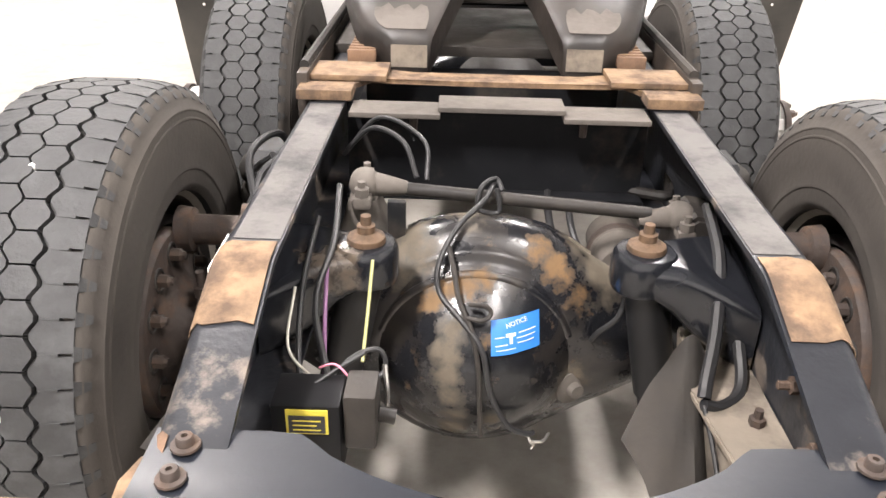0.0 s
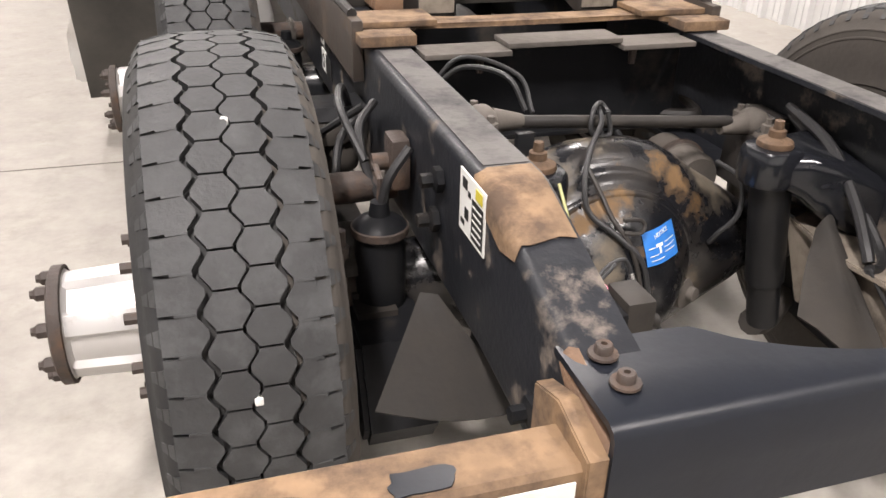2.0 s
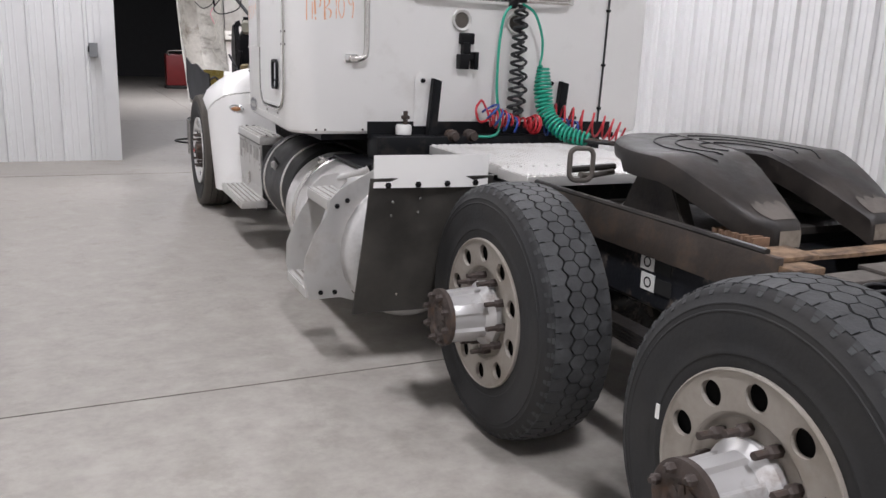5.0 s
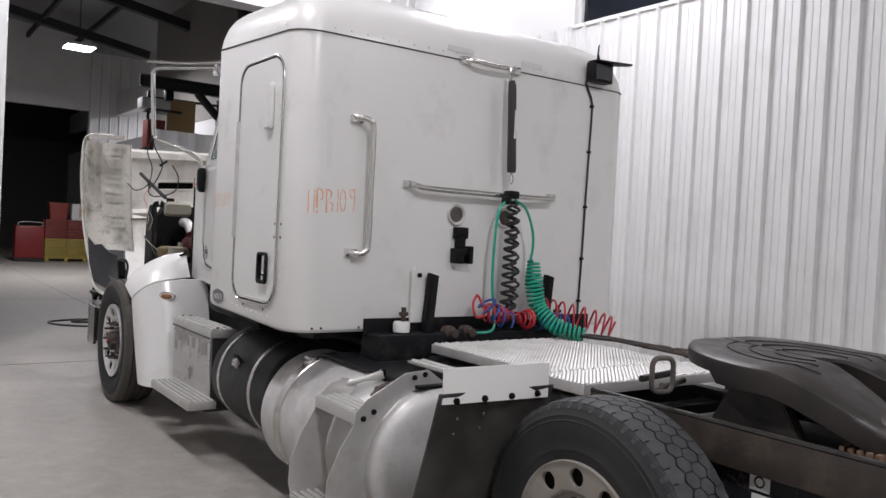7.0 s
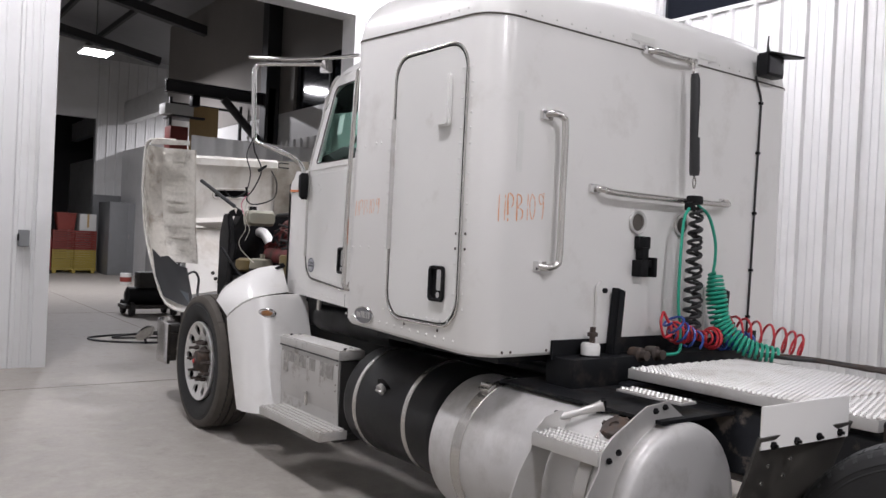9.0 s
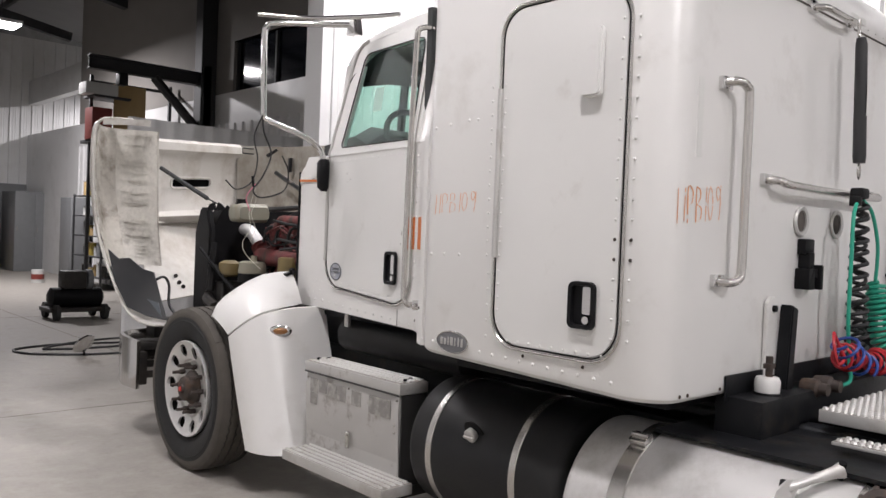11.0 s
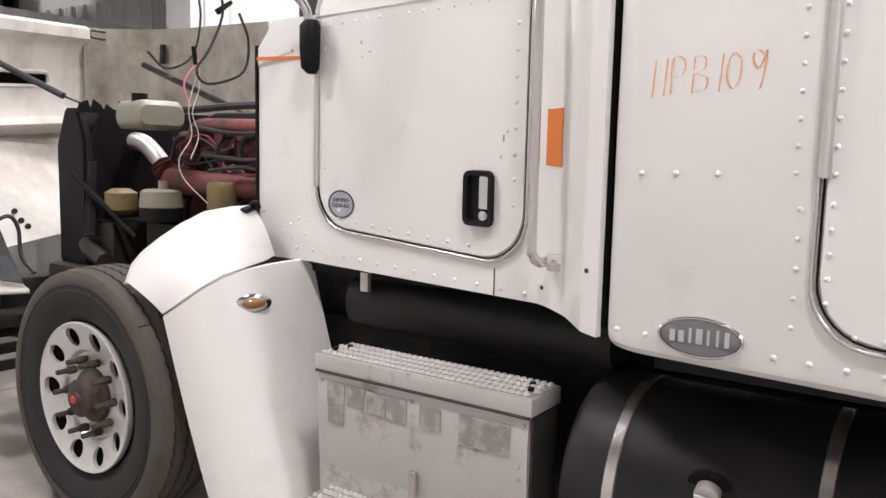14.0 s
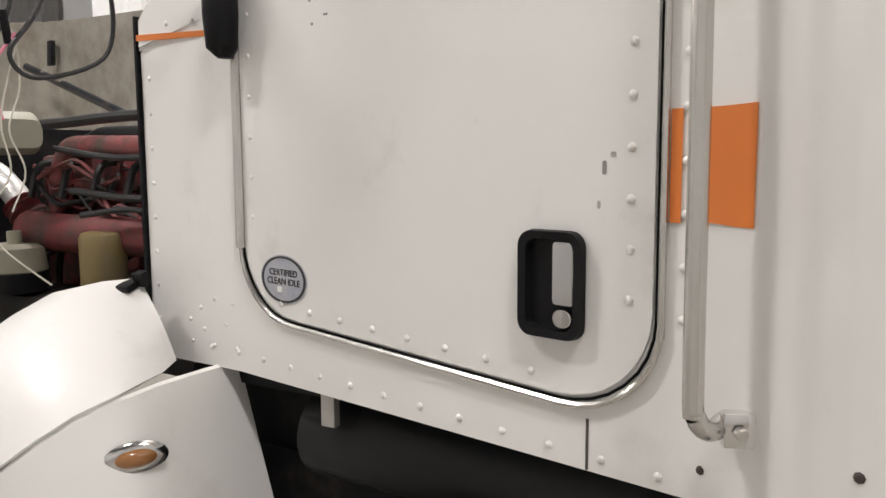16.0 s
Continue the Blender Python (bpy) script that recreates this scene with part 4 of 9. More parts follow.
def flake(x0, x1, y0, y1, mat, lab="flaking blue-grey paint"):
    """A chip of old paint with a ragged outline, lying on the bar."""
    pts, n = [], 22
    for k in range(n):
        a = 2 * math.pi * k / n
        c, q = math.cos(a), math.sin(a)
        e = rng.uniform(0.86, 1.06) / max(abs(c), abs(q)) ** 0.8
        pts.append(((x0 + x1) / 2 + c * e * (x1 - x0) / 2, min(-0.720, max(-0.790, (y0 + y1) / 2 + q * e * (y1 - y0) / 2))))
    part("paint_flake", prism(fresh(), pts, "z", 0.7285, 0.7302), mat, bar, lab)


for x0, x1, y0, y1, m in ((-0.99, -0.85, -0.790, -0.758, SILVERFLAKE), (-0.82, -0.735, -0.787, -0.755, BEAMBLACK), (-1.07, -1.035, -0.778, -0.765, SILVERFLAKE), (-0.93, -0.892, -0.757, -0.748, BEAMBLACK), (-0.66, -0.59, -0.785, -0.75, BEAMBLACK)):
    flake(x0, x1, y0, y1, m)
for x0, x1, m in ((-0.70, -0.47, WHITEREFLECT), (-0.825, -0.702, REDREFLECT), (-1.03, -0.885, WHITEREFLECT), (-1.2, -1.032, REDREFLECT)):
    part("reflective_tape", box(fresh(), x0, x1, -0.796, -0.793, 0.655, 0.712), m, bar)
part("rail_bracket", prism(fresh(), [(-0.80, 0.56), (-0.66, 0.56), (-0.66, 0.74), (-0.72, 0.76), (-0.80, 0.74)], "x", -0.462, -0.437, 0.002), ORANGERUST, bar, "orange-rusted end bracket")
b = fresh()
lathe(b, [(0, 0), (0.055, 0.0), (0.057, 0.008), (0.045, 0.02), (0.02, 0.026), (0, 0.027)], 28, pose(0.16, -0.806, 0.555, 0, 0, -90))
lamp = part("backup_lamp", b, STICKER, truck, "round white backup lamp under the tail")
part("lamp_plate", box(fresh(), 0.02, 0.30, -0.803, -0.797, 0.48, 0.628), BLACK, lamp)

# rusty ramp plates and angles ahead of the axle
for s in (-1, 1):
    x0, x1 = sorted((s * 0.33, s * 0.455))
    part("ramp_block", box(fresh(), x0, x1, 0.345, 0.42, 0.878, 0.902, 0.004), ORANGERUST, truck, "rusty pad on the frame rail")
    part("ramp_pad", box(fresh(), min(s * 0.26, s * 0.462), max(s * 0.26, s * 0.462), 0.43, 0.56, 0.900, 0.914, 0.003), ORANGERUST, truck, "rusty pad on the frame rail")
    xa, xb = sorted((s * 0.437, s * 0.463))
    part("slider_angle", box(fresh(), xa, xb, 0.40, 1.75, 0.79, 0.925, 0.005), material("dark_brown_steel", (0.040, 0.031, 0.025), 0.6, grain=0.4, scale=14, second=(0.10, 0.07, 0.048), spots=0.6, spot_scale=8, soft=0.12, bump=0.3), truck, "brown rusty mounting angle along the frame")
    b = fresh()
    tube(b, [(s * 0.452, 0.45, 0.93), (s * 0.452, 1.75, 0.93)], 0.012, 8)
    part("slider_rod", b, GREASE, truck, "worn bright edge of the angle")
    for k in range(7):
        part("slider_rib", box(fresh(), min(s * 0.30, s * 0.37), max(s * 0.30, s * 0.37), 0.585 + 0.028 * k, 0.60 + 0.028 * k, 0.905, 0.935, 0.003), RUST, truck)
b = fresh()
prism(b, [(-0.42, 0.40), (-0.34, 0.40), (-0.30, 0.47), (-0.1, 0.46), (0.1, 0.46), (0.30, 0.47), (0.34, 0.40), (0.42, 0.40), (0.42, 0.60), (0.2, 0.53), (-0.2, 0.53), (-0.42, 0.60)], "z", 0.886, 0.898, 0.002)
part("ramp_plate", b, ORANGERUST, truck, "orange rusty plate across the frame")
for x0, x1, y0, z in ((-0.33, -0.13, 0.33, 0.872), (-0.135, 0.145, 0.345, 0.884), (0.14, 0.33, 0.33, 0.870)):
    part("edge_angle", box(fresh(), x0, x1, y0 - 0.045, y0 + 0.05, z - 0.012, z, 0.003), DUST, truck, "dusty angle iron between the rails")
b = fresh()
box(b, -0.345, 0.345, 0.375, 0.387, 0.66, 0.868)
box(b, -0.345, 0.345, 0.325, 0.385, 0.652, 0.662, 0.002)
part("crossmember", b, BLACK, truck, "black suspension crossmember with a dusty lower lip")
for x in (-0.19, 0.19):
    part("hanging_bolt", cyl(fresh(), (x, 0.33, 0.868), (x, 0.33, 0.815), 0.012, 0.008, 8), CASTRUST, truck)
for y in (0.75, 1.7, 2.6):
    part("crossmember", box(fresh(), -0.345, 0.345, y, y + 0.10, 0.62, 0.83, 0.01), BLACK, truck)


PLATE = material("worn_greasy_plate", (0.0125, 0.0105, 0.0095), 0.36, 0.0, grain=0.5, scale=10, second=(0.040, 0.031, 0.025), spots=0.57, spot_scale=5, soft=0.15, bump=0.25, bump_scale=25)


# fifth wheel
def fifth_wheel():
    def zed(y):
        return 1.15 - 0.28 * max(0, (0.98 - y)) ** 1.25 / 0.38 ** 0.25 * 1.6 + 0.05 * max(0, y - 1.1)
    b = fresh()
    n = 26
    left, right = [], []
    for k in range(n + 1):
        y = 0.60 + 0.90 * k / n
        if y < 1.0:
            xo = 0.285 + 0.165 * (max(0.0, y - 0.60) / 0.40) ** 0.5
        else:
            xo = 0.45 * math.sqrt(max(0.0, 1 - (max(0.0, y - 1.0) / 0.515) ** 2.6))
        xi = 0.16 - 0.11 * min(1, (y - 0.60) / 0.36) if y < 1.02 else 0.0
        if 0.96 < y < 1.06:
            xi = 0.05 * math.sqrt(max(0, 1 - ((y - 0.96) / 0.10) ** 2))
        left.append((y, xo, xi))
    for s in (-1, 1):
        rows = []
        pts = [(0.585, left[0][1] - 0.03, left[0][2] + 0.012, 0.085), (0.588, left[0][1] - 0.015, left[0][2] + 0.006, 0.02)]
        pts += [(y, xo, xi, 0.0) for y, xo, xi in left[:-1]] + [(1.512, 0.06, 0.0, 0.01), (1.515, 0.05, 0.0, 0.08)]
        for y, xo, xi, drop in pts:
            z = zed(y) - drop
            deep = 0.095 if y < 1.2 else 0.06
            xs = [xi, xi + 0.012, xi + (xo - xi) * 0.35, xi + (xo - xi) * 0.7, xo - 0.02, xo - 0.004, xo]
            zs = [z - 0.014, z - 0.002, z, z, z - 0.002, z - 0.012, z - 0.03]
            rows.append([(s * x, y, q) for x, q in zip(xs, zs)] + [(s * (xo - 0.006), y, z - deep + drop * 0.9), (s * (xi + (xo - xi) * 0.5), y, z - deep + drop * 0.9), (s * (xi + 0.002), y, z - deep + drop * 0.9)])
        loft(b, rows)
    f = part("fifth_wheel", b, PLATE, truck, "greasy worn fifth wheel plate tilted back")
    for s in (-1, 1):
        part("fifth_wheel_bracket", prism(fresh(), [(0.88, 0.90), (1.24, 0.90), (1.14, 1.08), (0.98, 1.08)], "x", s * 0.33, s * 0.39, 0.006), GREASE, f)
        b2 = fresh()
        box(b2, min(s * 0.20, s * 0.27), max(s * 0.20, s * 0.27), 0.80, 1.2, 0.96, 1.05, 0.02)
        part("stiffener", b2, GREASE, f)
    for s in (-1, 1):
        rows_ = []
        for k in range(10):
            y = 0.606 + 0.075 * k / 9
            xo, xi = 0.285 + 0.165 * ((y - 0.60) / 0.40) ** 0.5, 0.16 - 0.11 * (y - 0.60) / 0.36
            fade = 1 - 0.25 * (k / 9) ** 2
            rows_.append([(s * (xi + 0.02 + (xo - xi - 0.05) * (0.5 + (q / 8 - 0.5) * fade)), y + 0.012 * math.sin(q * 2.3) * k / 9, zed(y + 0.012 * math.sin(q * 2.3) * k / 9) + 0.0025) for q in range(9)])
        part("dust_film", sheet(fresh(), rows_, 0.001), DUST, f, "tan dust caked on the ramp lip")
        part("dust_film", sheet(fresh(), [[(s * (left[0][2] + 0.012 + (left[0][1] - left[0][2] - 0.035) * q / 8), y, z) for q in range(9)] for y, z in ((0.5835, zed(0.585) - 0.075), (0.5835, zed(0.585) - 0.05), (0.586, zed(0.588) - 0.022))], 0.0015), DUSTTAN, f)
    part("locking_jaw", box(fresh(), -0.14, 0.14, 0.98, 1.22, 0.98, 1.09, 0.02), GREASE, f)
    for r in (0.13, 0.22, 0.30):
        for s in (-1, 1):
            pts = []
            for k in range(17):
                a = radians(-35 + 120 * k / 16)
                y = 1.08 + r * math.sin(a)
                pts.append((s * r * math.cos(a), y, zed(y) + 0.0005))
            part("grease_groove", tube(fresh(), pts, 0.004, 5), BLACK, f)
    return f


fifth_wheel()
part("fifth_wheel_base", box(fresh(), -0.435, 0.435, 0.80, 1.36, 0.872, 0.90, 0.004), GREASE, truck, "greasy mounting plate")
b = fresh()
loop = [(-0.49 + x, 1.37 - 0.25 * x, 1.06 + z) for x, z in rounded(-0.045, 0.045, -0.062, 0.062, 0.028, 4)]
tube(b, loop, 0.010, 8, closed=True)
tube(b, [(-0.49, 1.37, 1.02), (-0.42, 1.40, 1.01), (-0.30, 1.42, 1.02)], 0.012, 8)
part("release_handle", b, DUST, truck, "black steel pull handle")
b = fresh()
tube(b, [(-0.45, 1.5, 1.02), (-0.2, 1.55, 1.02)], 0.014, 8)
part("pull_rod", b, GREASE, truck)

# shock absorbers and their brackets over the rear axle
def oval(x, y0, y1, z0, z1, drop, r, n=5):
    """A rounded section across the bracket's arm; its rear top edge drops."""
    return [(x, y, z - drop * max(0.0, (y1 - y) / (y1 - y0)) ** 1.5 * (1 if z > (z0 + z1) / 2 else 0)) for y, z in rounded(y0, y1, z0, z1, r, n)]


for s in (-1, 1):
    b = fresh()
    lobe = rounded(-0.058, 0.058, -0.054, 0.060, 0.052, 8)
    loft(b, [[(s * 0.246 + x * f, -0.142 + y * f, z) for x, y in lobe] for f, z in ((0.80, 0.700), (0.95, 0.704), (1.0, 0.715), (1.0, 0.752), (0.96, 0.766), (0.86, 0.774), (0.60, 0.777))])
    loft(b, [oval(s * x, y0, y1, z0, z1, dr, 0.024) for x, y0, y1, z0, z1, dr in ((0.25, -0.195, -0.085, 0.700, 0.768, 0.0), (0.29, -0.205, -0.075, 0.680, 0.772, 0.004), (0.33, -0.225, -0.06, 0.645, 0.772, 0.012), (0.38, -0.25, -0.045, 0.615, 0.770, 0.025), (0.418, -0.265, -0.03, 0.600, 0.765, 0.035))])
    br = part("shock_bracket", b, GLOSSBLACK, truck, "glossy black shock absorber bracket reaching to the rail")
    b = fresh()
    lathe(b, [(0, 0), (0.033, 0.0), (0.035, 0.006), (0.033, 0.013), (0.021, 0.019), (0.016, 0.021), (0.016, 0.034), (0.010, 0.036), (0.009, 0.052), (0, 0.053)], 24, pose(s * 0.245, -0.142, 0.774, 0, -90, 0))
    part("rusty_cap_nut", b, NUTRUST, br, "rusty conical washer and nut")
    b = fresh()
    tube(b, [(s * 0.253, -0.142, 0.715), (s * 0.272, -0.138, 0.62), (s * 0.304, -0.132, 0.47), (s * 0.305, -0.132, 0.465), (s * 0.328, -0.128, 0.36)], [0.040, 0.040, 0.040, 0.034, 0.034], 20)
    part("shock_absorber", b, TANKBLACK, truck, "black shock absorber with a dust tube")
    b = fresh()
    tube(b, curve([(s * 0.30, -0.13, 0.36), (s * 0.36, -0.1, 0.34), (s * 0.44, -0.05, 0.36)], 4), 0.03, 10)
    part("shock_mount", b, GREASE, truck, "greasy lower shock mount")

# transverse torque rod with its bushings
b = fresh()
tube(b, [(-0.20, 0.075, 0.786), (0.0, 0.075, 0.771), (0.30, 0.075, 0.747)], 0.0135, 14)
rod = part("torque_rod", b, GREASE, truck, "dusty steel torque rod across the axle")
for x, y, z in ((-0.272, 0.075, 0.795), (0.362, 0.075, 0.742)):
    b = fresh()
    lathe(b, [(0, -0.036), (0.014, -0.036), (0.024, -0.028), (0.030, -0.012), (0.030, 0.012), (0.024, 0.028), (0.014, 0.036), (0, 0.038)], 20, pose(x, y, z, 20, 0, 90))
    e = 1 if x < 0 else -1
    tube(b, [(x + e * 0.02, y, z - 0.002), (x + e * 0.06, y, z - 0.006), (x + e * 0.085, y, z - 0.008)], [0.025, 0.019, 0.014], 12)
    box(b, x - 0.018, x + 0.018, y - 0.065, y + 0.065, z - 0.030, z - 0.006, 0.006)
    for q in (-0.05, 0.05):
        lathe(b, [(0, -0.006), (0.015, -0.006), (0.015, 0.010), (0.008, 0.012), (0.008, 0.024), (0, 0.024)], 6, pose(x, y + q, z, 0, -90, 0))
    part("bushing", b, DUST, rod, "dusty forged rod end bolted to its seat")
b = fresh()
loft(b, [[(x, y, z) for x, y in rounded(x0, x1, y0, y1, 0.012, 3)] for z, x0, x1, y0, y1 in ((0.60, -0.345, -0.17, 0.03, 0.15), (0.68, -0.33, -0.20, 0.03, 0.13), (0.74, -0.31, -0.235, 0.03, 0.12), (0.775, -0.30, -0.245, 0.03, 0.12))])
part("torque_rod_tower", b, DUST, truck, "dusty cast rod tower on the axle")
part("rod_bracket", prism(fresh(), [(0.335, 0.60), (0.42, 0.60), (0.42, 0.76), (0.38, 0.765), (0.345, 0.735)], "y", 0.02, 0.14, 0.008), GREASE, truck, "greasy rod bracket on the rail")
part("black_strap", box(fresh(), -0.222, -0.186, 0.008, 0.026, 0.66, 0.785, 0.004), BLACK, truck, "black strap hanging beside the rod tower")

def text(name, words, size, m, mat, parent, extrude=0.0004, label=""):
    c = bpy.data.curves.new(name, "FONT")
    c.body, c.size, c.align_x, c.align_y, c.extrude = words, size, "CENTER", "CENTER", extrude
    tmp = bpy.data.objects.new(name, c)
    dg = bpy.context.evaluated_depsgraph_get()
    scene.collection.objects.link(tmp)
    dg.update()
    me = bpy.data.meshes.new_from_object(tmp.evaluated_get(dg))
    bpy.data.objects.remove(tmp)
    me.materials.clear()
    me.materials.append(mat)
    ob = new(name, me)
    if parent is not None:
        ob.parent = parent
    ob.matrix_local = m
    return tagged(ob, label)


# dirt, wires and the data label on the differential
def bowl(x, z, out=0.0):
    """A point on the rear of the bowl or of the housing's shoulder, seen from behind."""
    r = math.hypot(x - BOWL_X, z - BOWL_Z)
    y = 9.0
    for (ra, ya), (rb, yb) in zip(BOWL, BOWL[1:]):
        if ra <= r <= rb and rb > ra:
            y = ya + (yb - ya) * (r - ra) / (rb - ra)
            break
    hz, hy = banjo(x)
    e = 1 - ((z - AXLE_Z) / hz) ** 2
    if e > 0:
        y = min(y, AXLE_Y - hy * math.sqrt(e))
    if y > 8:
        y = AXLE_Y
    return (x, y - out, z + out * 0.4)


def crown(x, y, out=0.0):
    """A point on top of the axle housing."""
    hz, hy = banjo(x)
    return (x, y, AXLE_Z + hz * math.sqrt(max(0.0, 1 - ((y - AXLE_Y) / hy) ** 2)) + out)


b = fresh()
def on_label(u, v, out):
    """u along, v up, both from 0 to 1, on the notice stuck to the bowl."""
    return bowl(-0.017 + 0.092 * u - 0.002 * v, 0.567 + 0.055 * v, out)


sheet(b, [[on_label(k / 8, q / 5, 0.0025) for q in range(6)] for k in range(9)], 0.001)
lab = part("notice_label", b, BLUESTICK, truck, "blue notice label with white writing")
q = on_label(0.52, 0.84, 0.0045)
text("label_heading", "NOTICE", 0.0125, pose(*q, 62, -8, 30), STICKER, lab)
part("label_mark", sheet(fresh(), [[on_label(u, v, 0.0045) for v in (0.50, 0.60)] for u in (0.30, 0.40, 0.50)], 0.0005), STICKER, lab)
part("label_mark", sheet(fresh(), [[on_label(u, v, 0.0045) for v in (0.30, 0.40, 0.50)] for u in (0.375, 0.435)], 0.0005), STICKER, lab)
for u0, u1, v in ((0.56, 0.92, 0.56), (0.52, 0.90, 0.42), (0.08, 0.27, 0.50), (0.08, 0.34, 0.28), (0.54, 0.88, 0.28), (0.10, 0.5, 0.14)):
    part("label_line", sheet(fresh(), [[on_label(u0 + (u1 - u0) * k / 4, w, 0.0045) for w in (v, v + 0.028)] for k in range(5)], 0.0004), STICKER, lab)
b = fresh()
lathe(b, [(0, 0), (0.040, 0.0), (0.037, 0.012), (0.017, 0.016), (0.015, 0.030), (0, 0.030)], 18, pose(*bowl(0.15, 0.434, -0.008), 0, 0, -62))
part("drain_plug", b, DUST, diff, "dusty plug boss")
for dy, rad in ((0.045, 0.010), (0.095, 0.012)):
    part("casting_rib", tube(fresh(), [crown(-0.18 + 0.36 * k / 30, dy, -0.006) for k in range(31)], rad, 10), CASTING, diff)
ring = [bowl(BOWL_X + 0.192 * math.cos(a), BOWL_Z + 0.192 * math.sin(a), -0.007) for a in (radians(20 + 140 * k / 30) for k in range(31))]
part("casting_rib", tube(fresh(), ring, 0.011, 10), CASTING, diff)


WIRES = [
    ("hose", BLACKHOSE, 0.008, [(-0.33, 0.25, 0.80), (-0.27, 0.22, 0.86), (-0.20, 0.14, 0.86), (-0.17, 0.10, 0.80)]),
    ("hose", BLACKHOSE, 0.007, [(-0.34, 0.27, 0.78), (-0.26, 0.26, 0.87), (-0.16, 0.18, 0.85), (-0.15, 0.11, 0.79)]),
    ("hose", BLACKHOSE, 0.0080, [(-0.015, 0.085, 0.80), (-0.035, 0.03, 0.785), (-0.085, -0.03, 0.755), (-0.118, -0.085, 0.705), (-0.115, -0.115, 0.660), (-0.075, -0.155, 0.628), (-0.035, -0.188, 0.585), (-0.015, -0.205, 0.50), (0.02, -0.207, 0.43), (0.058, -0.195, 0.402), (0.072, -0.185, 0.397)]),
    ("hose", BLACKHOSE, 0.0075, [(-0.01, 0.055, 0.80), (-0.005, 0.045, 0.755), (-0.045, 0.045, 0.760), (-0.04, 0.06, 0.80), (-0.012, 0.085, 0.808), (0.002, 0.07, 0.79)]),
    ("hose", GREASE, 0.0072, [(-0.10, -0.06, 0.728), (-0.088, -0.10, 0.690), (-0.078, -0.135, 0.655), (-0.055, -0.170, 0.615), (-0.040, -0.196, 0.55), (-0.035, -0.207, 0.48), (-0.03, -0.205, 0.40)]),
    ("hose", GREASE, 0.0065, [(-0.06, -0.145, 0.655), (-0.03, -0.150, 0.655), (-0.02, -0.155, 0.643), (-0.035, -0.165, 0.634), (-0.065, -0.160, 0.636)]),
    ("wire", STEEL, 0.003, [(0.060, -0.19, 0.405), (0.066, -0.20, 0.385), (0.075, -0.19, 0.372), (0.070, -0.19, 0.36)]),
    ("wire", STEEL, 0.004, [(0.066, -0.20, 0.388), (0.09, -0.19, 0.380), (0.104, -0.17, 0.383)]),
    ("wire", BLACKHOSE, 0.006, [(-0.335, -0.1, 0.80), (-0.34, -0.25, 0.74), (-0.33, -0.36, 0.66), (-0.30, -0.42, 0.62)]),
    ("wire", BLACKHOSE, 0.007, [(-0.31, 0.0, 0.82), (-0.30, -0.15, 0.78), (-0.31, -0.30, 0.74), (-0.27, -0.42, 0.66)]),
    ("wire", PURPLE, 0.0042, [(-0.305, -0.20, 0.77), (-0.30, -0.28, 0.70), (-0.29, -0.36, 0.65)]),
    ("wire", WIREWHITE, 0.0028, [(-0.345, -0.28, 0.76), (-0.345, -0.36, 0.70), (-0.30, -0.41, 0.68), (-0.25, -0.44, 0.67)]),
    ("wire", PINK, 0.0022, [(-0.29, -0.40, 0.69), (-0.26, -0.42, 0.71), (-0.23, -0.43, 0.68)]),
    ("wire", BLACKHOSE, 0.0045, [(-0.28, -0.44, 0.68), (-0.24, -0.40, 0.71), (-0.20, -0.39, 0.72), (-0.19, -0.40, 0.69), (-0.22, -0.42, 0.67)]),
    ("wire", BLACKHOSE, 0.004, [(-0.34, -0.48, 0.64), (-0.31, -0.46, 0.68), (-0.27, -0.43, 0.70), (-0.22, -0.40, 0.72)]),
    ("wire", WIREWHITE, 0.0028, [(-0.335, -0.50, 0.62), (-0.325, -0.47, 0.66), (-0.32, -0.43, 0.69)]),
    ("wire", BRASS, 0.0036, [(-0.228, -0.20, 0.77), (-0.23, -0.27, 0.71), (-0.232, -0.34, 0.66)]),
    ("wire", STEEL, 0.005, [(-0.19, -0.40, 0.70), (-0.185, -0.42, 0.66), (-0.185, -0.43, 0.62)]),
    ("hose", BLACKHOSE, 0.016, [(0.385, 0.0, 0.80), (0.372, -0.15, 0.765), (0.345, -0.27, 0.700), (0.318, -0.345, 0.650), (0.312, -0.365, 0.630)]),
    ("hose", BLACKHOSE, 0.015, [(0.395, 0.0, 0.78), (0.398, -0.14, 0.725), (0.395, -0.25, 0.66), (0.385, -0.32, 0.615), (0.345, -0.36, 0.610), (0.312, -0.37, 0.620)]),
    ("hose", BLACKHOSE, 0.006, [(0.312, -0.37, 0.62), (0.322, -0.42, 0.57), (0.33, -0.49, 0.50)]),
    ("hose", BLACKHOSE, 0.008, [(0.215, -0.02, 0.70), (0.235, -0.08, 0.68), (0.222, -0.11, 0.62), (0.19, -0.10, 0.575), (0.18, -0.09, 0.55)]),
    ("hose", BLACKHOSE, 0.013, [(0.14, 0.45, 0.66), (0.125, 0.34, 0.655), (0.13, 0.24, 0.62), (0.17, 0.19, 0.56), (0.20, 0.2, 0.50)]),
    ("hose", BLACKHOSE, 0.012, [(0.19, 0.45, 0.655), (0.175, 0.34, 0.65), (0.18, 0.25, 0.61), (0.22, 0.20, 0.54)]),
    ("hose", BLACKHOSE, 0.012, [(-0.50, 0.1, 0.72), (-0.53, 0.2, 0.80), (-0.50, 0.34, 0.80), (-0.47, 0.4, 0.72)]),
    ("hose", BLACKHOSE, 0.012, [(-0.48, 0.2, 0.80), (-0.56, 0.28, 0.72), (-0.52, 0.4, 0.68)]),
]
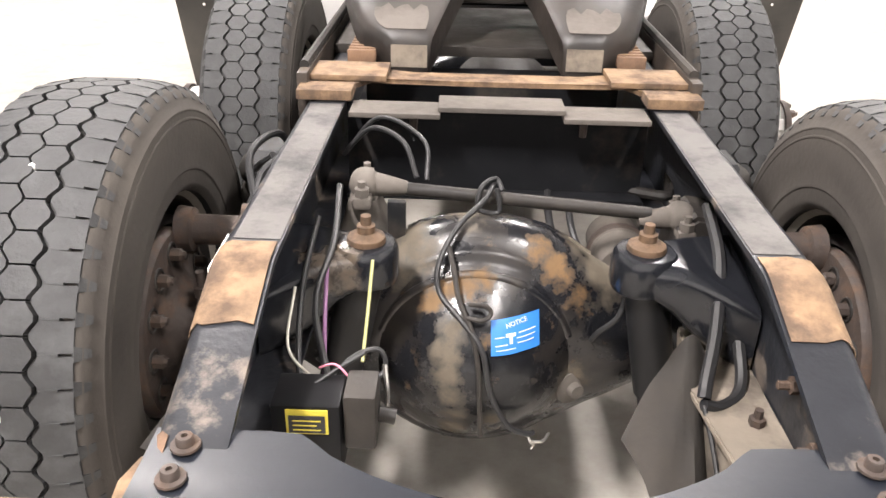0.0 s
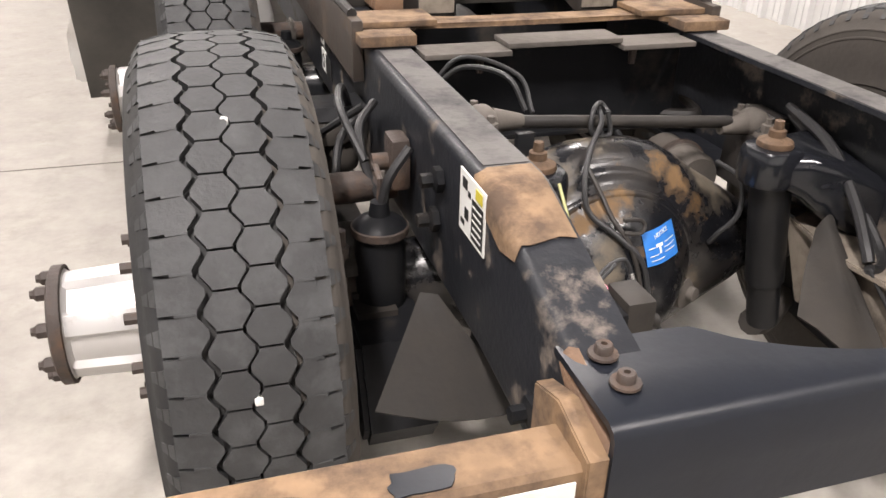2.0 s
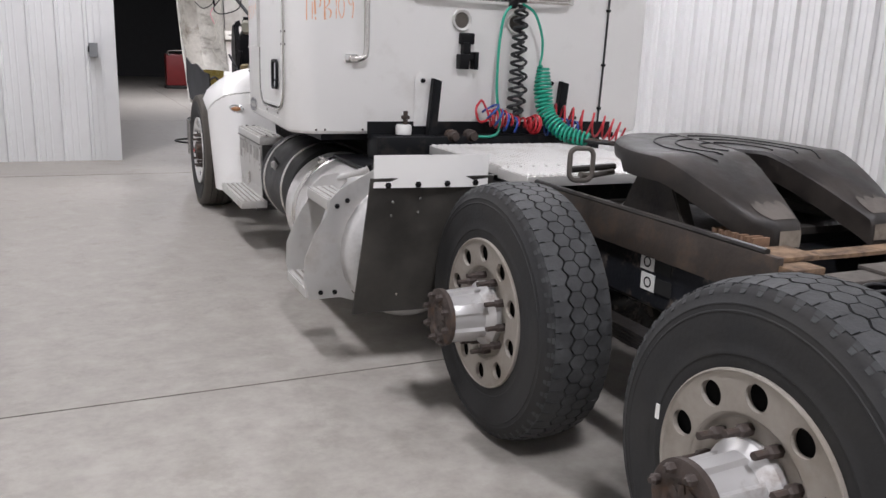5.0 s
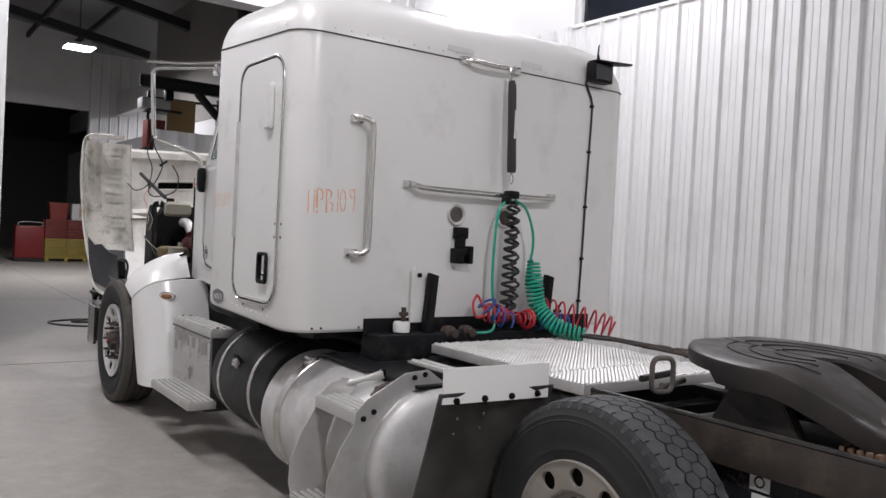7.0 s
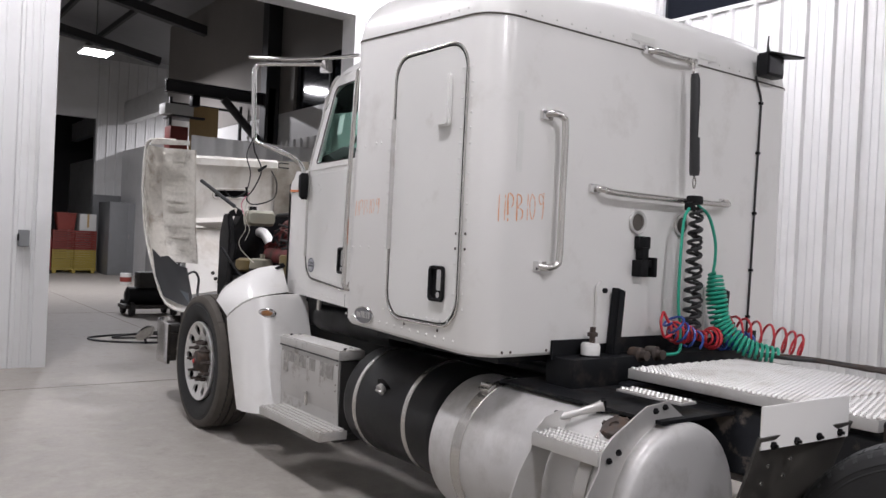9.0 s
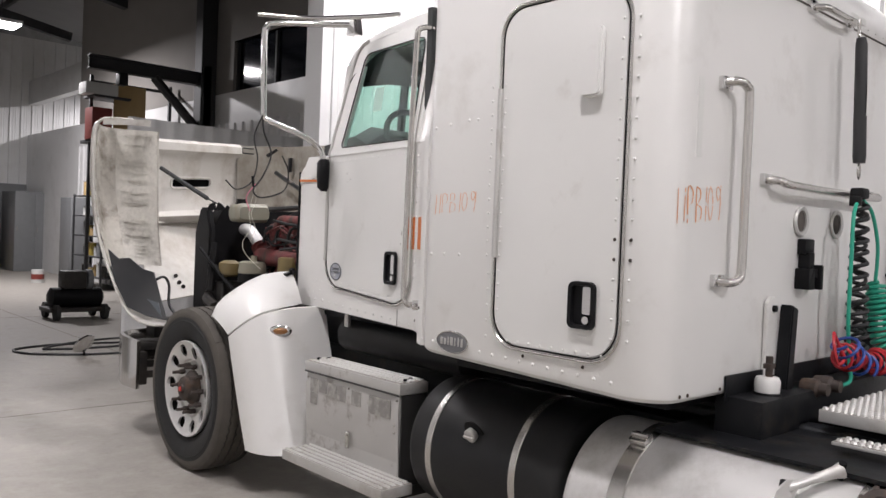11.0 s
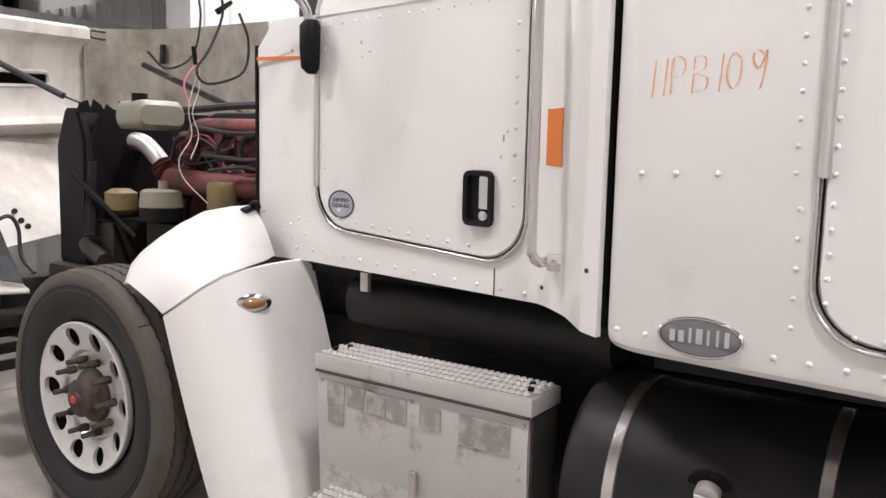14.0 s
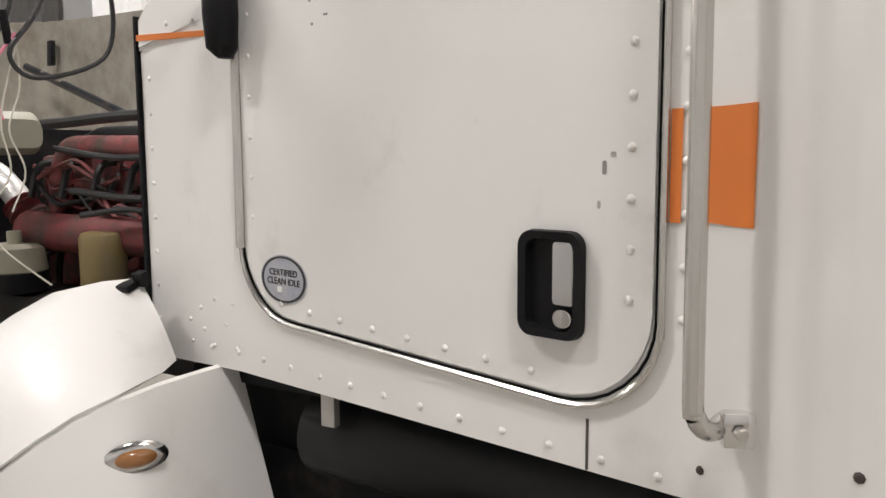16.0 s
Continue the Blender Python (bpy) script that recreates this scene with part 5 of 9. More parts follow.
for nm, m, r, pts in WIRES:
    r = r * (0.7 if nm == "hose" else 0.85)
    part(nm, tube(fresh(), curve(pts, 7), r, 8), m, truck)

b = fresh()
tube(b, curve([(0.10, 0.50, 0.655), (0.25, 0.43, 0.662), (0.36, 0.365, 0.668), (0.400, 0.345, 0.672), (0.415, 0.37, 0.674), (0.435, 0.46, 0.677)], 5), 0.013, 8)
part("stay_bar", b, GREASE, truck, "bent black stay bar behind the axle")

# control module with its yellow warning label
b = fresh()
box(b, -0.345, -0.245, -0.50, -0.42, 0.565, 0.695, 0.006)
mod = part("control_module", b, BLACKPLASTIC, truck, "black control module with a yellow caution label")
part("caution_label", box(fresh(), -0.322, -0.262, -0.5025, -0.5005, 0.648, 0.690), YELLOW, mod)
part("label_panel", box(fresh(), -0.318, -0.266, -0.5045, -0.503, 0.651, 0.681), INK, mod)
for k in range(3):
    part("print_line", box(fresh(), -0.312, -0.272 - 0.006 * (k % 2), -0.5052, -0.5047, 0.656 + 0.008 * k, 0.658 + 0.008 * k), YELLOW, mod)
b = fresh()
box(b, -0.243, -0.195, -0.49, -0.42, 0.61, 0.705, 0.008)
cyl(b, (-0.195, -0.455, 0.65), (-0.170, -0.455, 0.645), 0.012, seg=10)
part("valve_block", b, GREASE, mod, "dusty cast valve")

# rubber guards beside the springs
rows = []
for k in range(9):
    t = k / 8
    xa, xb, ya, yb = -0.488 - 0.106 * t, -0.462 + 0.112 * t, -0.262 - 0.132 * t, -0.275 - 0.125 * t
    rows.append([(xa + (xb - xa) * q / 6, ya + (yb - ya) * q / 6 - 0.025 * math.sin(math.pi * q / 6) * t, 0.632 - (0.118 + 0.045 * q / 6) * t) for q in range(7)])
part("rubber_guard", sheet(fresh(), rows, 0.008), BAGRUBBER, truck, "dusty grey three-cornered rubber guard")
rows = []
for k in range(9):
    t = k / 8
    row = []
    for q in range(15):
        u = q / 14
        fold = 0.024 * math.sin(u * 9 + 2.2 * t) * t + 0.012 * math.sin(u * 21 + 5 * t) * t
        row.append((0.292 + 0.05 * u + t * (-0.098 + 0.135 * u), -0.245 - t * (0.115 + 0.16 * math.sin(math.pi * min(1, u * 1.15))) + fold * 0.6, 0.640 - t * (0.115 + 0.10 * u) + 0.03 * math.sin(math.pi * u) * (1 - t) + fold))
    rows.append(row)
part("rubber_guard", sheet(fresh(), rows, 0.008), BAGRUBBER, truck, "crumpled dusty grey rubber guard")

# dust-caked spring hanger inside the right rail
hanger = part("spring_hanger", prism(fresh(), [(0.425, -0.10), (0.425, -0.60), (0.36, -0.60), (0.325, -0.50), (0.300, -0.30), (0.33, -0.14)], "z", 0.600, 0.613, 0.003), DUSTTAN, truck, "steel spring hanger plate caked in tan dust")
part("hanger_web", prism(fresh(), [(-0.12, 0.605), (-0.58, 0.605), (-0.50, 0.48), (-0.2, 0.45)], "x", 0.330, 0.345, 0.003), DUSTTAN, hanger)
for x, y in ((0.395, -0.231), (0.385, -0.404)):
    b = fresh()
    lathe(b, [(0, 0), (0.013, 0), (0.013, 0.012), (0.007, 0.013), (0.007, 0.028), (0, 0.028)], 6, pose(x, y, 0.613, 0, -90, 0))
    part("bolt", b, CASTRUST, hanger)
# dusty brake chambers lying ahead of the axle
for s in (-1, 1):
    b = fresh()
    lathe(b, [(0, 0), (0.050, 0.0), (0.058, 0.012), (0.058, 0.07), (0.064, 0.074), (0.064, 0.088), (0.058, 0.092), (0.058, 0.16), (0.046, 0.178), (0, 0.18)], 24, pose(s * 0.27, 0.11, 0.60, 0, 0, 90))
    ch = part("brake_chamber", b, DUST, truck, "dusty brake chamber bolted ahead of the axle")
    b = fresh()
    lathe(b, [(0.060, 0.072), (0.068, 0.075), (0.068, 0.087), (0.060, 0.090)], 24, pose(s * 0.27, 0.11, 0.60, 0, 0, 90))
    part("clamp_band", b, CASTRUST, ch)
# added black blocks that darken the bright gap behind the guards
for s in (-1, 1):
    part("dark_filler_block", prism(fresh(), [(-0.27, 0.36), (-0.24, 0.31), (0.16, 0.34), (0.16, 0.50), (-0.2, 0.50)], "x", s * 0.445, s * 0.585, 0.01), BLACK, truck, "black block added to darken the space behind the guard")

# brake chambers and spring seats beside the rails
for s in (-1, 1):
    for y in (-0.056, 1.31):
        b = fresh()
        lathe(b, [(0, 0), (0.044, 0.0), (0.047, 0.01), (0.047, 0.24), (0.043, 0.262), (0.050, 0.266), (0.050, 0.285), (0.040, 0.295), (0.02, 0.305), (0.016, 0.33), (0, 0.332)], 24, pose(s * 0.508, y, 0.375, 0, -90, 0))
        ch = part("axle_strut", b, BLACK, truck, "black cylinder strut with a rusty top band")
        b = fresh()
        lathe(b, [(0.046, 0.266), (0.053, 0.270), (0.053, 0.283), (0.046, 0.287)], 24, pose(s * 0.508, y, 0.375, 0, -90, 0))
        part("clamp_band", b, CASTRUST, ch, "rusty clamp band")
    for y in REAR_AXLES:
        # clamp plate and four U-bolt legs that hold the spring on the axle
        seat = part("spring_seat", loft(fresh(), [[(s * 0.53 + x * f, y + 0.02 + q * f, z) for x, q in rounded(-0.065, 0.065, -0.09, 0.09, 0.02, 3)] for f, z in ((1.0, 0.565), (1.0, 0.585), (0.9, 0.595), (0.55, 0.612))]), GREASE, truck, "greasy cast spring clamp with four studs")
        for dx in (-0.05, 0.05):
            for dy in (-0.075, 0.075):
                b = fresh()
                tube(b, [(s * 0.53 + dx, y + 0.02 + dy, z) for z in (0.40, 0.60, 0.602, 0.622, 0.624, 0.655)], [0.009, 0.009, 0.016, 0.016, 0.009, 0.009], 8)
                part("u_bolt", b, CASTRUST, seat)
        # slack adjuster at the end of the cam tube
        b = fresh()
        prism(b, [(0.055, 0.66), (0.075, 0.705), (0.115, 0.712), (0.135, 0.68), (0.125, 0.60), (0.115, 0.52), (0.085, 0.52), (0.075, 0.58)], "x", s * 0.462, s * 0.484, 0.006)
        sl = part("slack_adjuster", b, DUST, truck, "dusty slack adjuster on the brake camshaft")
        sl.location.y = y
        part("bolt", lathe(fresh(), [(0, 0), (0.018, 0), (0.018, 0.014), (0.010, 0.016), (0.010, 0.03), (0, 0.03)], 6, pose(s * 0.484, 0.095, 0.675, 0, 0, 0 if s > 0 else 180)), CASTRUST, sl)
    b = fresh()
    for k in range(4):
        prism(b, [(-0.12 + 0.05 * k, 0.500 + 0.014 * k), (1.5 - 0.05 * k, 0.500 + 0.014 * k), (1.5 - 0.05 * k, 0.512 + 0.014 * k), (-0.12 + 0.05 * k, 0.512 + 0.014 * k)], "x", s * 0.49, s * 0.565)
    part("main_spring", b, GREASE, truck, "greasy stack of spring leaves")
    # bellows between spring and rail
    b = fresh()
    lathe(b, [(0, 0), (0.070, 0), (0.075, 0.01), (0.055, 0.02), (0.080, 0.04), (0.086, 0.065), (0.078, 0.09), (0.064, 0.10), (0.080, 0.112), (0.084, 0.135), (0.074, 0.155), (0.06, 0.165), (0, 0.165)], 26, pose(s * 0.535, 0.42, 0.555, 0, -90, 0))
    part("air_bellows", b, BAGRUBBER, truck, "dusty black rubber air bellows")
    part("bellows_bracket", prism(fresh(), [(0.35, 0.72), (0.49, 0.72), (0.47, 0.745), (0.37, 0.745)], "x", s * 0.437, s * 0.57, 0.006), BLACK, truck, "greasy bracket over the bellows")
    for k, pts in enumerate(([(0.455, 0.22, 0.80), (0.50, 0.16, 0.77), (0.50, 0.10, 0.71), (0.475, 0.05, 0.64)], [(0.455, 0.30, 0.76), (0.52, 0.25, 0.72), (0.55, 0.17, 0.66)], [(0.45, -0.05, 0.80), (0.49, -0.06, 0.75), (0.505, -0.06, 0.70)])):
        part("brake_hose", tube(fresh(), curve([(s * x, y, z) for x, y, z in pts], 6), 0.009, 8), BLACKHOSE, truck)
    b = fresh()
    box(b, min(s * 0.437, s * 0.475), max(s * 0.437, s * 0.475), -0.015, 0.055, 0.70, 0.80, 0.012)
    cyl(b, (s * 0.47, 0.02, 0.75), (s * 0.505, 0.02, 0.75), 0.017, seg=10)
    part("height_valve", b, CASTRUST, truck, "small cast levelling valve on the rail")
    part("valve_rod", tube(fresh(), [(s * 0.50, 0.02, 0.75), (s * 0.505, -0.05, 0.745), (s * 0.51, -0.055, 0.62)], 0.006, 6), CASTRUST, truck)
for y, z in ((-0.20, 0.80), (-0.18, 0.72), (-0.62, 0.66), (-0.64, 0.62)):
    b = fresh()
    lathe(b, [(0, 0), (0.022, 0), (0.022, 0.012), (0.012, 0.016), (0.012, 0.035), (0, 0.036)], 6, pose(-0.437, y, z, 0, 0, 180))
    part("rail_bolt", b, BLACK, truck)
for y, z in ((-0.42, 0.70), (-0.52, 0.66)):
    b = fresh()
    lathe(b, [(0, 0), (0.014, 0), (0.014, 0.012), (0.007, 0.013), (0.007, 0.03), (0, 0.03)], 6, pose(0.424, y, z, 0, 0, 180))
    part("rail_bolt", b, CASTRUST, truck)

# rail sticker
b = fresh()
box(b, -0.4385, -0.4362, -0.41, -0.30, 0.765, 0.862)
st = part("warning_sticker", b, STICKER, truck, "white warning sticker with a black text panel")
part("text_panel", box(fresh(), -0.4398, -0.439, -0.405, -0.358, 0.772, 0.835), INK, st)
part("yellow_flash", box(fresh(), -0.4398, -0.439, -0.40, -0.372, 0.840, 0.856), YELLOW, st)
for k, (y, z, w, h) in enumerate(((-0.325, 0.845, 0.02, 0.016), (-0.335, 0.80, 0.016, 0.018), (-0.318, 0.782, 0.016, 0.008), (-0.345, 0.835, 0.01, 0.008))):
    part("pictogram", box(fresh(), -0.4398, -0.439, y - w / 2, y + w / 2, z - h / 2, z + h / 2), INK, st)
for k in range(5):
    part("text_line", box(fresh(), -0.4404, -0.4400, -0.401, -0.362 - 0.004 * (k % 2), 0.780 + 0.011 * k, 0.783 + 0.011 * k), STICKER, st)
# stickers on the front of the rear rail
for y0, z0 in ((0.95, 0.735), (0.94, 0.662)):
    st = part("warning_sticker", box(fresh(), -0.4385, -0.4362, y0, y0 + 0.075, z0, z0 + 0.062), STICKER, truck, "small white pictogram sticker")
    part("text_panel", box(fresh(), -0.4398, -0.439, y0 - 0.09, y0 - 0.002, z0 + 0.004, z0 + 0.058), INK, st)
    b = fresh()
    lathe(b, [(0.014, 0.0), (0.020, 0.0), (0.020, 0.001), (0.014, 0.001)], 20, pose(-0.4388, y0 + 0.038, z0 + 0.03, 0, 0, 180), close=True)
    part("pictogram", b, INK, st)
# white paint dots on the tyres and label on the right tyre
for y, z, r in ((-0.215, 0.929, 0.006), (-0.462, 0.625, 0.006)):
    part("paint_dot", box(fresh(), -0.764 - r, -0.764 + r, y - r - 0.002, y + r - 0.002, z - r, z + r, 0.003), STICKER, truck, "white paint dot on the tread")
part("tyre_tag", box(fresh(), 0.644, 0.649, 0.155, 0.19, 0.823, 0.845), STICKER, truck, "small white tyre tag")
part("tyre_tag", box(fresh(), -0.925, -0.921, 0.30, 0.312, 0.55, 0.59), STICKER, truck, "small white tyre tag")

# ---- quarter fenders, flaps, deck ----
for s in (-1, 1):
    xa, xb = sorted((s * 0.685, s * 1.195))
    b = fresh()
    prism(b, [(xa, 0.925), (xb, 0.915), (xb, 1.052), (xa, 1.056)], "y", 1.762, 1.768, 0.001)
    q = part("quarter_fender", b, WHITE, truck, "white painted quarter fender plate")
    for k in range(4):
        b = fresh()
        lathe(b, [(0, 0), (0.013, 0), (0.013, 0.008), (0.006, 0.009), (0.006, 0.018), (0, 0.018)], 6, pose(s * (1.135 - 0.13 * k), 1.762, 0.935, 0, 0, -90))
        part("bolt", b, BLACKPLASTIC, q)
    rows = []
    for k in range(7):
        x = s * (0.66 + 0.55 * k / 6)
        rows.append([(x, 1.772 + (0.975 - z) * 0.32 + 0.012 * math.sin(k * 1.3 + z * 4), z) for z in (0.965, 0.85, 0.7, 0.55, 0.44, 0.355, 0.332)])
    b = fresh()
    sheet(b, rows, 0.008)
    fl = part("mud_flap", b, FLAPRUBBER, truck, "grey-black rubber mud flap")
    for x, z in ((1.10, 0.86), (0.98, 0.87), (1.10, 0.80), (0.98, 0.81), (1.02, 0.42)):
        b = fresh()
        lathe(b, [(0, 0), (0.007, 0), (0.006, 0.006), (0, 0.007)], 8, pose(s * x, 1.767 + (0.975 - z) * 0.32 - 0.004, z, 0, 0, -90))
        part("rivet", b, STEEL, fl)


def tread_board(name, x0, x1, y0, y1, z1, thick, mat, parent, label, pitch=0.028, rows=None, along="y"):
    """An aluminium step: a folded tray with rows of raised punched teeth."""
    b = fresh()
    box(b, x0, x1, y0, y1, z1 - thick, z1, 0.003)
    t = part(name, b, mat, parent, label)
    # thin darker sheet that sets off the teeth
    part("tray_dark_sheet", box(fresh(), x0 + 0.004, x1 - 0.004, y0 + 0.004, y1 - 0.004, z1, z1 + 0.0008), HOODSTEP, t, "darker sheet between the ridges")
    tb = fresh()
    nx, ny = max(2, int((x1 - x0) / pitch)), max(2, int((y1 - y0) / (pitch * 0.64)))
    for i in range(nx):
        for j in range(ny):
            cx, cy = x0 + (i + 0.5) * (x1 - x0) / nx, y0 + (j + 0.5 + 0.25 * (i % 2 * 2 - 1)) * (y1 - y0) / ny
            if not y0 + 0.01 < cy < y1 - 0.01:
                continue
            r0, r1, h = pitch * 0.37, pitch * 0.22, 0.009
            lo = [tb.verts.new((cx + r0 * math.cos(a), cy + r0 * math.sin(a), z1 + 0.0003)) for a in (0.4, 1.45, 2.5, 3.54, 4.59, 5.64)]
            hi = [tb.verts.new((cx + r1 * math.cos(a), cy + r1 * math.sin(a), z1 + h)) for a in (0.4, 1.45, 2.5, 3.54, 4.59, 5.64)]
            tb.faces.new(hi)
            for k in range(6):
                tb.faces.new((lo[k], lo[(k + 1) % 6], hi[(k + 1) % 6], hi[k]))
    tagged(part("grip_teeth", tb, ALU, t, "raised punched grip teeth"), kind="stuff")
    return t


tread_board("deck_plate", -0.50, 0.50, 1.75, 2.02, 0.952, 0.045, ALU, truck, "aluminium grip-strut deck plate over the frame", 0.034)
tread_board("deck_plate", -0.462, 0.462, 2.022, 2.90, 0.952, 0.045, ALU, truck, "aluminium grip-strut deck plate over the frame", 0.034)
tread_board("grip_strip", -0.70, -0.60, 2.42, 2.76, 0.900, 0.012, ALU, truck, "short perforated aluminium grip strip", 0.034)
part("battery_tray", box(fresh(), -0.90, -0.35, 2.35, 3.3, 0.845, 0.86, 0.002), BLACK, truck)

# ---- fuel tank and step bracket ----
TX, TZ, TR = -0.785, 0.505, 0.342


def tank(y0, y1, r, mat, name, label, x=TX, z=TZ, dome=0.035):
    b = fresh()
    lathe(b, [(0, y0 - dome), (r * 0.5, y0 - dome * 0.85), (r * 0.8, y0 - dome * 0.5), (r * 0.94, y0 - dome * 0.1), (r * 0.99, y0 + 0.012), (r, y0 + 0.03), (r, y1 - 0.03), (r * 0.99, y1 - 0.012), (r * 0.94, y1 + dome * 0.1), (r * 0.5, y1 + dome * 0.85), (0, y1 + dome)], 56, pose(x, 0, z, 0, 0, 90))
    return part(name, b, mat, truck, label)


def band(y, w, r, mat, parent, x=TX, z=TZ, name="strap"):
    b = fresh()
    lathe(b, [(r + 0.001, y - w / 2), (r + 0.006, y - w / 2 + 0.003), (r + 0.006, y + w / 2 - 0.003), (r + 0.001, y + w / 2)], 56, pose(x, 0, z, 0, 0, 90))
    return part(name, b, mat, parent)


fuel = tank(2.33, 3.55, TR, TANKALU, "fuel_tank", "dull aluminium cylindrical fuel tank")
band(3.325, 0.07, TR, STEEL, fuel)
band(2.55, 0.07, TR, STEEL, fuel)
b = fresh()
box(b, -0.028, 0.028, -0.035, 0.035, 0.0, 0.022, 0.006, pose(TX + 0.349 * math.cos(radians(118)), 3.325, TZ + 0.349 * math.sin(radians(118)), 0, -28, 0))
lathe(b, [(0, -0.03), (0.010, -0.03), (0.010, 0.03), (0, 0.03)], 8, pose(TX + 0.375 * math.cos(radians(118)), 3.325, TZ + 0.375 * math.sin(radians(118)), 0, 0, 90))
part("strap_buckle", b, STEEL, fuel)
FILL = radians(123)
b = fresh()
lathe(b, [(0, 0), (0.074, 0.0), (0.074, 0.010), (0.066, 0.016), (0, 0.016)], 28, pose(TX + 0.338 * math.cos(FILL), 2.505, TZ + 0.338 * math.sin(FILL), 0, -123, 0))
neck = part("filler_neck", b, ALU, fuel, "welded filler neck")
b = fresh()
lathe(b, [(0, 0.014), (0.054, 0.014), (0.056, 0.036), (0.050, 0.044), (0.020, 0.046), (0.018, 0.040), (0, 0.040)], 28, pose(TX + 0.338 * math.cos(FILL), 2.505, TZ + 0.338 * math.sin(FILL), 0, -123, 0))
for k in range(6):
    box(b, 0.030, 0.046, 0.046, 0.060, -0.009, 0.009, 0.003, pose(TX + 0.338 * math.cos(FILL), 2.505, TZ + 0.338 * math.sin(FILL), 0, -123, 0) @ Matrix.Rotation(math.pi * k / 3, 4, "X"))
part("filler_cap", b, CASTRUST, neck, "dirty dark fuel filler cap")
b = fresh()
lathe(b, [(0, 0), (0.030, 0.0), (0.030, 0.012), (0.024, 0.018), (0, 0.018)], 20, pose(-0.842, 2.872, TZ + 0.333, 0, -100, 0))
part("sender_cap", b, CASTRUST, fuel, "small dark sender cap")


def tank_edge(a, r=0.353):
    return (TX + r * math.cos(radians(a)), TZ + r * math.sin(radians(a)))


for yb in (2.384, 2.742):
    b = fresh()
    rear = yb < 2.5
    outer = [(-1.135, 0.283), (-1.29, 0.283), (-1.315, 0.38), (-1.31, 0.49), (-1.26, 0.61), (-1.20, 0.705), (-1.19, 0.765)] + ([(-1.14, 0.815), (-1.04, 0.868), (-0.95, 0.915), (-0.83, 0.925)] if rear else [(-1.13, 0.820), (-1.05, 0.838), (-1.00, 0.828)])
    prism(b, outer + [tank_edge(a) for a in ((80, 95, 110) if rear else ()) + (125, 140, 155, 170, 185, 200, 215, 228)], "y", yb, yb + 0.007, 0.0)
    sb_ = part("step_bracket", b, ALU, fuel, "bent aluminium tank step bracket")
    for x, z in ((-1.155, 0.735), (-1.105, 0.760), (-1.235, 0.315), (-1.165, 0.312)) + (((-0.905, 0.895), (-0.85, 0.905)) if rear else ()):
        b = fresh()
        lathe(b, [(0, 0), (0.0125, 0), (0.0125, 0.008), (0.006, 0.009), (0.006, 0.016), (0, 0.016)], 6, pose(x, yb, z, 0, 0, -90))
        part("bolt", b, BLACKPLASTIC, sb_)
tread_board("tank_step", -1.203, -1.06, 2.392, 2.742, 0.768, 0.052, ALU, fuel, "short aluminium grip step", 0.030)
tread_board("tank_step", -1.308, -1.17, 2.392, 2.742, 0.336, 0.045, ALU, fuel, "short aluminium grip step", 0.030)
b = fresh()
p0, p1 = Vector((-1.047, 2.762, 0.805)), Vector((-0.90, 2.649, 0.864))
tube(b, [p0, p0.lerp(p1, 0.1), p0.lerp(p1, 0.5), p0.lerp(p1, 0.9), p1], [0.020, 0.016, 0.014, 0.020, 0.026], 10)
brace = part("step_brace", b, ALU, fuel, "bright aluminium brace")
for p in (p0, p1):
    part("bolt", lathe(fresh(), [(0, -0.028), (0.012, -0.028), (0.012, 0.03), (0, 0.03)], 8, pose(p.x, p.y, p.z, 0, 70, 40)), BLACKPLASTIC, brace)

# right-hand tank, closing the far side
b = fresh()
lathe(b, [(0, 2.1), (0.3, 2.12), (0.325, 2.15), (0.325, 4.4), (0.3, 4.43), (0, 4.45)], 40, pose(0.885, 0, TZ, 0, 0, 90))
part("fuel_tank", b, TANKALU, truck, "dull aluminium cylindrical fuel tank")

# black round tank with two bright bands
bt = tank(3.60, 4.47, 0.302, TANKBLACK, "black_tank", "black round tank with bright bands", x=-0.78, z=0.56, dome=0.03)
band(4.33, 0.034, 0.302, STEEL, bt, -0.78, 0.56, "bright_band")
band(3.83, 0.034, 0.302, STEEL, bt, -0.78, 0.56, "bright_band")
b = fresh()
lathe(b, [(0, 0), (0.055, 0), (0.055, 0.006), (0.03, 0.008), (0.026, 0.03), (0, 0.031)], 24, pose(-1.043, 4.08, 0.700, 0, 28, 180))
cap_ = part("cap_recess", b, BLACKPLASTIC, bt)
b = fresh()
lathe(b, [(0, 0.012), (0.03, 0.012), (0.031, 0.036), (0.026, 0.040), (0, 0.040)], 24, pose(-1.043, 4.08, 0.700, 0, 28, 180))
box(b, 0.036, 0.048, -0.028, 0.028, -0.006, 0.006, 0.002, pose(-1.043, 4.08, 0.700, 0, 28, 180))
part("filler_cap", b, ALU, cap_, "silver screw cap")

# ---- tool box with steps ----
BY0, BY1, BX = 4.570, 5.362, -1.055
b = fresh()
rows = []
for z, dx in ((0.36, 0.022), (0.42, 0.010), (0.55, 0.0), (0.68, -0.004), (0.755, 0.0), (0.768, 0.006)):
    rows.append([(BX + dx, BY0 + 0.004, z), (BX + dx, BY1 - 0.004, z)])
sheet(b, rows, 0.006)
box(b, BX + 0.008, -0.89, BY0 + 0.004, BY1 - 0.004, 0.30, 0.765)
tool = part("tool_box", b, BOXALU, truck, "scuffed aluminium tool box with faded label squares")
part("box_end", box(fresh(), BX + 0.012, -0.895, BY0 - 0.004, BY0 + 0.0035, 0.30, 0.765), DARKALU, tool, "dark end panel")
b = fresh()
